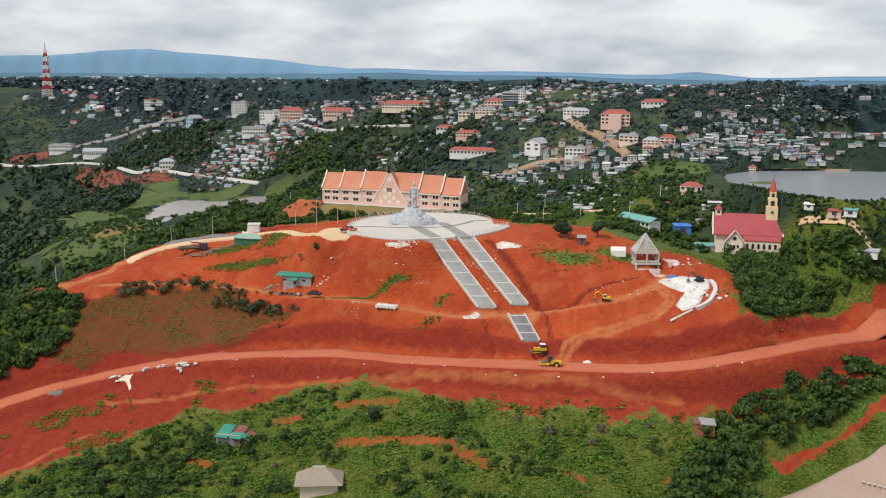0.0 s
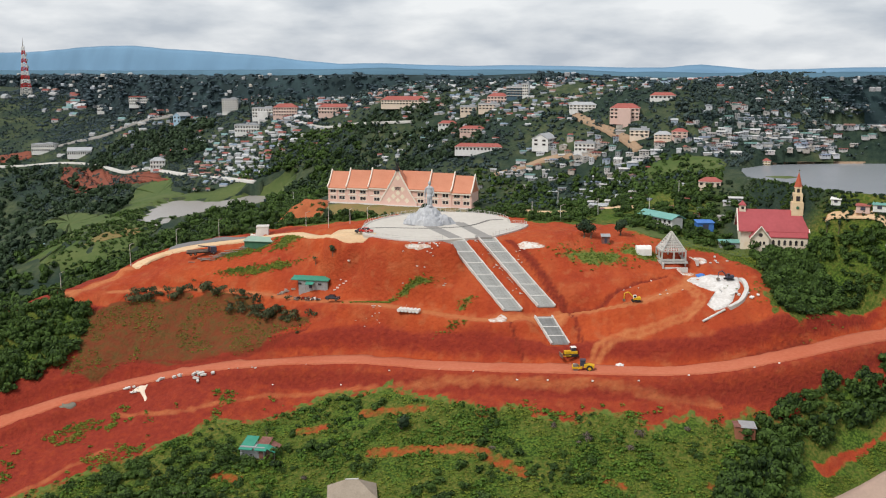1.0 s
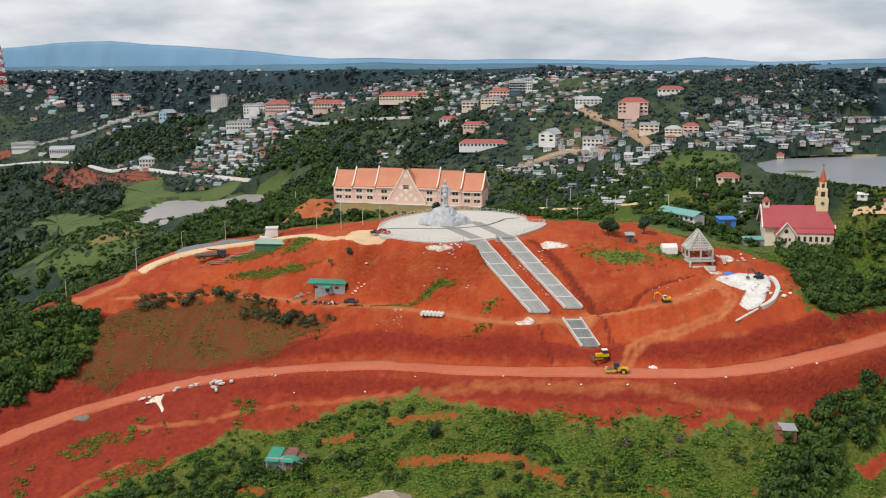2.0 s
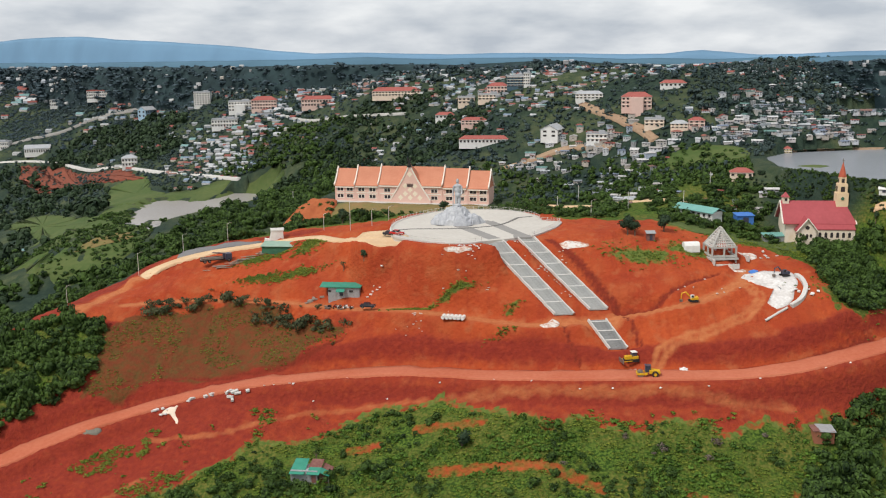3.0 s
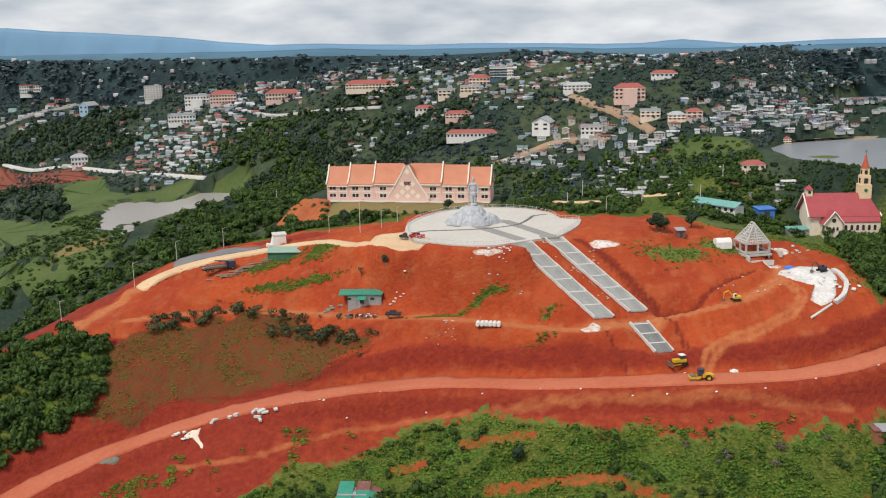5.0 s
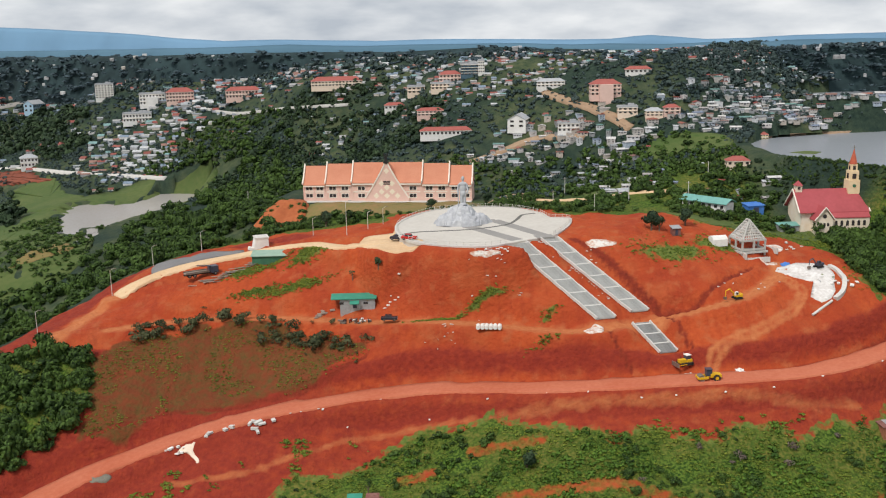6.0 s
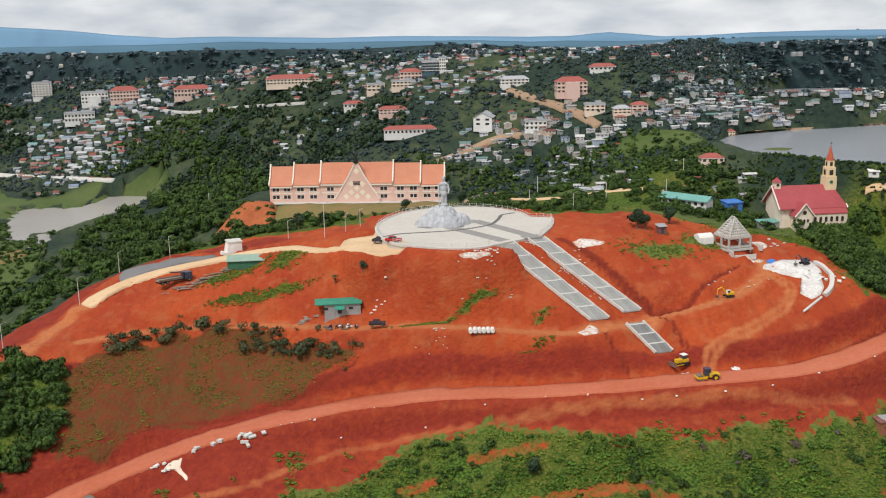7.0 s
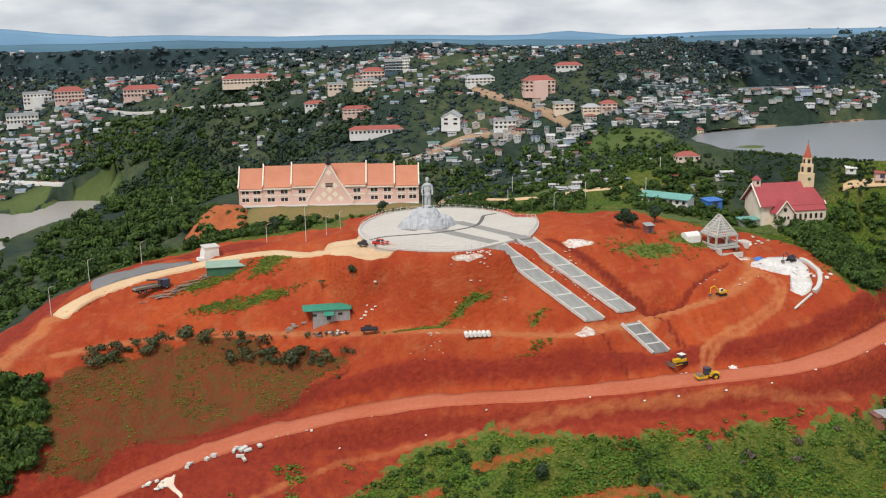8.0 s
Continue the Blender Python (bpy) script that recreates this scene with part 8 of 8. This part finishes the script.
# ---- poles and mast ----
def lamp_post(x, y, h, label="tall grey street lamp beside the road"):
    s = thing("street_lamp", x, y, gz(x, y), 0, label, "street lamp", "street lamps")
    b = bmesh.new()
    rod(b, (0, 0, -0.3), (0, 0, h), 0.11, 0.06, 8)
    part("pole", b, M_KERB, s)
    b = bmesh.new()
    rod(b, (0, 0, h - 0.1), (0.9, 0, h + 0.35), 0.05, None, 6)
    part("arm", b, M_KERB, s)
    b = bmesh.new()
    box(b, 1.2, 0, h + 0.38, 0.7, 0.25, 0.12)
    part("lamp_head", b, M_STEEL, s)


for x, y, h in ((-116.5, 205, 7.2), (-131.5, 187.5, 6.0), (-109.5, 226, 6.0), (-96, 231, 6.0), (-46, 218, 5.0), (-52, 213.5, 9.5), (-41.5, 224, 5.0), (22, 226, 5.0), (-62, 222, 5.0)):
    lamp_post(x, y, h)
for x, y, h in ((34, 232, 5.5), (50, 224, 5.5), (12, 240, 5.5), (60, 236, 5.5), (104, 204, 5.5), (20, 262, 5.5), (-90, 300, 6)):
    s = thing("utility_pole", x, y, gz(x, y), 0, "thin pale concrete utility pole among trees", "pole", "utility poles")
    b = bmesh.new()
    rod(b, (0, 0, -0.3), (0, 0, h), 0.13, 0.09, 8)
    part("pole", b, M_KERB, s)
    b = bmesh.new()
    box(b, 0, 0, h - 0.4, 1.4, 0.1, 0.1)
    part("crossarm", b, M_STEEL, s)


def mast(x, y, h):
    s = thing("radio_mast", x, y, gz(x, y) - 1, 20, "red and white lattice radio mast on a wooded hill", "mast")
    n = 12
    half = lambda f: 4.2 * (1 - f) ** 1.15 + 0.45
    for i in range(n):
        f0, f1 = i / n * 0.86, (i + 1) / n * 0.86
        b = bmesh.new()
        for k in range(4):
            sx, sy = ((-1, -1), (1, -1), (1, 1), (-1, 1))[k]
            tx, ty = ((1, -1), (1, 1), (-1, 1), (-1, -1))[k]
            rod(b, (sx * half(f0), sy * half(f0), f0 * h), (sx * half(f1), sy * half(f1), f1 * h), 0.34, None, 4)
            rod(b, (sx * half(f0), sy * half(f0), f0 * h), (tx * half(f1), ty * half(f1), f1 * h), 0.22, None, 4)
            rod(b, (tx * half(f0), ty * half(f0), f0 * h), (sx * half(f1), sy * half(f1), f1 * h), 0.22, None, 4)
            rod(b, (sx * half(f1), sy * half(f1), f1 * h), (tx * half(f1), ty * half(f1), f1 * h), 0.2, None, 4)
        part("lattice_section", b, M_KERB if i < 2 else (M_CARRED, M_WHITE)[i % 2], s)
    b = bmesh.new()
    rod(b, (0, 0, h * 0.86), (0, 0, h), 0.4, 0.15, 6)
    part("antenna", b, M_STEEL, s)
    for z in (0.5, 0.62, 0.72):
        b = bmesh.new()
        rod(b, (half(z) + 0.2, -0.5, z * h), (half(z) + 1.4, -0.9, z * h), 1.2, 1.2, 10)
        part("dish", b, M_CONC, s)


mast(-504, 800, 54)


# ---- building stuff on the hill ----
M_SPOIL = surface("crushed_stone", (0.20, 0.19, 0.15), (0.15, 0.13, 0.11), 0.95, 2.0, 0.3, 0.3, coords="World")
patch("stone_paving", [(57.9, 176.2), (61.1, 178.6), (66.2, 178), (71.2, 178), (71.2, 172.6), (69.9, 168.2), (68.7, 164.7), (66.7, 162.7), (63.8, 161.9), (62.5, 164.1), (63.8, 166.4), (66.5, 168.4), (61.0, 171.2)], 0.12, M_PAVEWHITE, "half-laid white stone paving on the slope", "paving", "structure", ragged=0.5)
wb = bmesh.new()
sweep(wb, [(x, y, gz(x, y) + 0.25) for x, y in smooth_line([(71.9, 176), (72.8, 172.4), (72.5, 168.6), (71.1, 165.6), (69.2, 163.4), (67.4, 162.2)], 0.8)], 1.1, 1.0)
single("low_wall", wb, M_KERB, Matrix(), "curved low stone wall round the white paving", "wall")
for outline, dome, frayed, words in (
        ([(10.2, 187.4), (14.1, 187.6), (18.6, 186.4), (17.2, 185), (12, 185)], 0.35, 0.7, "spill of white rubble beside the stair"),
        ([(-20.4, 178), (-17, 178), (-13.4, 177.5), (-12.6, 177), (-16, 177.0), (-19.5, 177.4)], 0.02, 0.3, "white rubble spilled below the plaza edge"),
        ([(5.2, 162), (7.4, 163.4), (9.9, 163), (9.4, 160.2), (6.5, 159.8)], 0.35, 0.4, "pile of white gravel at the stair foot"),
        ([(55.5, 181.4), (59.4, 182), (59.8, 180), (56, 179.8)], 0.2, 0.3, "white sheets spread below the concrete frame"),
        ([(60.6, 188), (63.6, 188.6), (64, 186.4), (61, 186)], 0.25, 0.6, "gravel heap beside the concrete frame")):
    patch("rubble_spill", outline, 0.08, M_LIME, words, "rubble", dome=dome, step=0.5, ragged=frayed)
patch("blue_tarpaulin", [(60.4, 179.6), (62.2, 180.6), (63, 179.2), (61.2, 178.4)], 0.2, M_BLUE, "crumpled bright blue tarpaulin on the paving", "tarpaulin", dome=0.4, step=0.4, ragged=0.2)
patch("white_sheeting", [(-90.2, 147.8), (-88.9, 149.2), (-86.4, 149.4), (-86.6, 148.0), (-85.0, 145.2), (-85.6, 145.0), (-87.6, 147.4)], 0.04, M_CREAM, "torn white sheeting on the red slope", "sheeting", dome=0.2, step=0.5, ragged=0.2)
patch("spoil_patch", [(-109, 142.2), (-106.4, 143.6), (-103.8, 142.4), (-106.2, 140.6)], 0.12, M_SPOIL, "grey-green patch of crushed stone beside the road", "gravel", dome=0.15, step=0.6, ragged=0.4)

log_bm = bmesh.new()
rod(log_bm, (0, -1.1, 0.5), (0, 1.1, 0.5), 0.5, None, 16)
pipe_me = done("culvert_pipe", log_bm, M_WHITE)
for i in range(6):
    x, y = -19.8 + i * 1.04, 166.6 - i * 0.1
    o = new("culvert_pipe", pipe_me)
    o.matrix_world = pose(x, y, 0.5 * (gz(x, y) + gz(-17.2, 166.3)) + 0.1, 0, 0, -8)
    tagged(o, "white concrete culvert pipe lying in a row", "pipe", "culvert pipes")


def heap(name, x, y, count, spread, size, material, label, category, seed):
    rg = np.random.RandomState(seed)
    for i in range(count):
        px, py = x + rg.normal() * spread, y + rg.normal() * spread * 0.5
        b = bmesh.new()
        w, d, h = size * rg.uniform(0.6, 1.5), size * rg.uniform(0.4, 0.9), size * rg.uniform(0.25, 0.5)
        box(b, 0, 0, h / 2 - 0.05, w, d, h, rg.uniform(0, 3))
        bevelled(b, 0.05)
        single(name, b, material, pose(px, py, gz(px, py) + 0.1, rg.uniform(-8, 8), rg.uniform(-8, 8), 0), label, category, label)


heap("kerb_block", -91.5, 149.2, 7, 1.6, 1.0, M_WHITE, "white broken slab on the red slope", "slab", 1)
heap("kerb_block", -83.0, 151.6, 3, 1.0, 1.3, M_KERB, "pale concrete kerb block beside the road", "block", 2)
heap("kerb_block", -79.8, 152.3, 2, 0.8, 1.5, M_KERB, "pale concrete kerb block beside the road", "block", 3)
heap("kerb_block", -72.4, 151.9, 7, 1.6, 1.3, M_KERB, "stacked pale concrete blocks below the road", "block", 4)
heap("kerb_block", -60, 155.6, 6, 3.0, 0.6, M_KERB, "small pale stone beside the road", "stone", 5)
heap("kerb_block", 39.6, 150.0, 8, 0.8, 0.9, M_WHITE, "heap of white sacks beside the road", "sack", 6)
heap("kerb_block", -17, 174.6, 14, 5.0, 0.5, M_KERB, "loose pale stone below the plaza", "stone", 7)
heap("kerb_block", -40.6, 182.4, 7, 1.4, 0.8, M_WHITE, "building sack beside the tin hut", "sack", 8)
heap("kerb_block", -58.8, 185.6, 9, 1.6, 1.0, M_WOOD, "scrap timber beside the tin hut", "timber", 9)
heap("kerb_block", -50.5, 180.2, 16, 2.8, 0.9, M_STEEL, "pile of scrap metal below the tin hut", "scrap", 19)
heap("kerb_block", -48, 179.6, 5, 2.0, 0.8, M_WHITE, "white sack on the scrap below the tin hut", "sack", 20)
heap("kerb_block", -27, 168.2, 14, 2.0, 0.4, M_KERB, "pale stone chip along the track", "stone", 21)
heap("kerb_block", 66, 187.5, 7, 3.0, 0.8, M_KERB, "loose concrete block near the frame", "block", 10)
heap("kerb_block", 71, 168, 8, 2.5, 1.1, M_WHITE, "white stone slab on the paving", "slab", 11)
heap("kerb_block", 27.5, 151.0, 4, 0.6, 0.6, M_WHITE, "white stone beside the bulldozer", "stone", 12)
rg = np.random.RandomState(14)
for i in range(34):
    b = bmesh.new()
    box(b, 0, 0, 0, rg.uniform(2.2, 4.6), rg.uniform(0.2, 0.4), 0.14)
    px, py = -84.5 + rg.normal() * 4.0, 0
    py = 205.6 + 0.42 * (px + 84.5) + rg.uniform(-2.0, 0.2)
    single("plank", b, M_WOOD, pose(px, py, gz(px, py) + 0.12 + 0.12 * rg.randint(4), 0, rg.uniform(-4, 4), 24 + rg.normal() * 14), "weathered grey plank in a pile below the road", "timber", "plank pile")
heap("kerb_block", -13, 178.2, 16, 2.4, 0.55, M_WHITE, "white rubble stone below the plaza kerb", "stone", 16)
for hx, hy in ((-0.5, 186.5), (3.2, 182.4), (6.4, 178.6), (9.8, 174.6), (13, 170.6)):
    heap("kerb_block", hx, hy, 7, 0.9, 0.38, M_KERB, "pale rubble stone on the soil between the stairs", "stone", int(hy))
heap("kerb_block", 7, 178, 6, 2.6, 0.4, M_KERB, "loose pale stone between the stairs", "stone", 17)
heap("kerb_block", 48, 170, 8, 4.0, 0.5, M_KERB, "loose pale stone beside the track", "stone", 18)
heap("kerb_block", 12, 183, 6, 1.5, 0.5, M_KERB, "loose pale stone beside the stair", "stone", 15)

# waymark stones along the lower road
rg = np.random.RandomState(8)
for x, y in ((-43.6, 161.9), (-9.9, 156.6), (50.9, 147.4), (-19.6, 150.2), (14.4, 142.7), (56, 142.4), (72, 146.5), (-33, 151.5), (-6, 148.6), (3, 146.2), (22, 141.8), (33, 140.8), (44, 140.6), (-44, 157), (-52, 152), (66, 145.4), (-28, 154.5), (78, 148)):
    b = bmesh.new()
    for v in ball(b, (0, 0, 0), (0.3, 0.24, 0.2), 2):
        v.co += noise.noise_vector(v.co * 3 + Vector((x, y, 0))) * 0.12
    single("white_stone", b, M_WHITE, pose(x, y, gz(x, y) + 0.1, 0, 0, rg.uniform(0, 90)), "white marker stone on the red slope", "stone", "marker stones")

# a low concrete wall and a pipe beside the paving
for a, c, hgt, nm, lb in (((66.4, 161.6), (60.7, 159.6), 0.6, "drain_pipe", "white drain pipe lying on the slope"), ((59, 190.5), (61.6, 184.2), 1.0, "low_wall", "pale concrete retaining wall below the frame"),
                          ((51.6, 183.6), (51.8, 180.4), 0.9, "low_wall", "pale concrete retaining wall below the frame"), ((52.2, 180.8), (58.5, 181.4), 0.8, "low_wall", "pale concrete retaining wall below the frame")):
    b = bmesh.new()
    za, zc = gz(*a) + 0.35, gz(*c) + 0.35
    if nm == "drain_pipe":
        rod(b, (*a, za), (*c, zc), 0.32, None, 12)
    else:
        m = ((a[0] + c[0]) / 2, (a[1] + c[1]) / 2)
        box(b, m[0], m[1], (za + zc) / 2, math.hypot(c[0] - a[0], c[1] - a[1]), 0.4, hgt + 0.6, math.atan2(c[1] - a[1], c[0] - a[0]))
    single(nm, b, M_KERB, Matrix(), lb, "wall" if nm == "low_wall" else "pipe")

# ---- road corner below the woods ----
patch("road_corner", [(84, 124.6), (92.4, 131.6), (100, 136), (107, 139), (117, 144.5), (150, 152), (150, 118), (96, 112)], 0.3, M_DUSTROAD, "dusty paved road corner below the woods", "road", "structure", step=2.5)
for i in range(5):
    b = bmesh.new()
    x, y = 105.2 + i * 1.15, 133.6 - i * 0.32
    box(b, 0, 0, 0, 0.55, 2.2, 0.06)
    single("crossing_bar", b, M_WHITE, pose(x, y, gz(x, y) + 0.62, -14, 8, -14), "white painted crossing bar on the road", "road marking", "crossing bars", "structure")
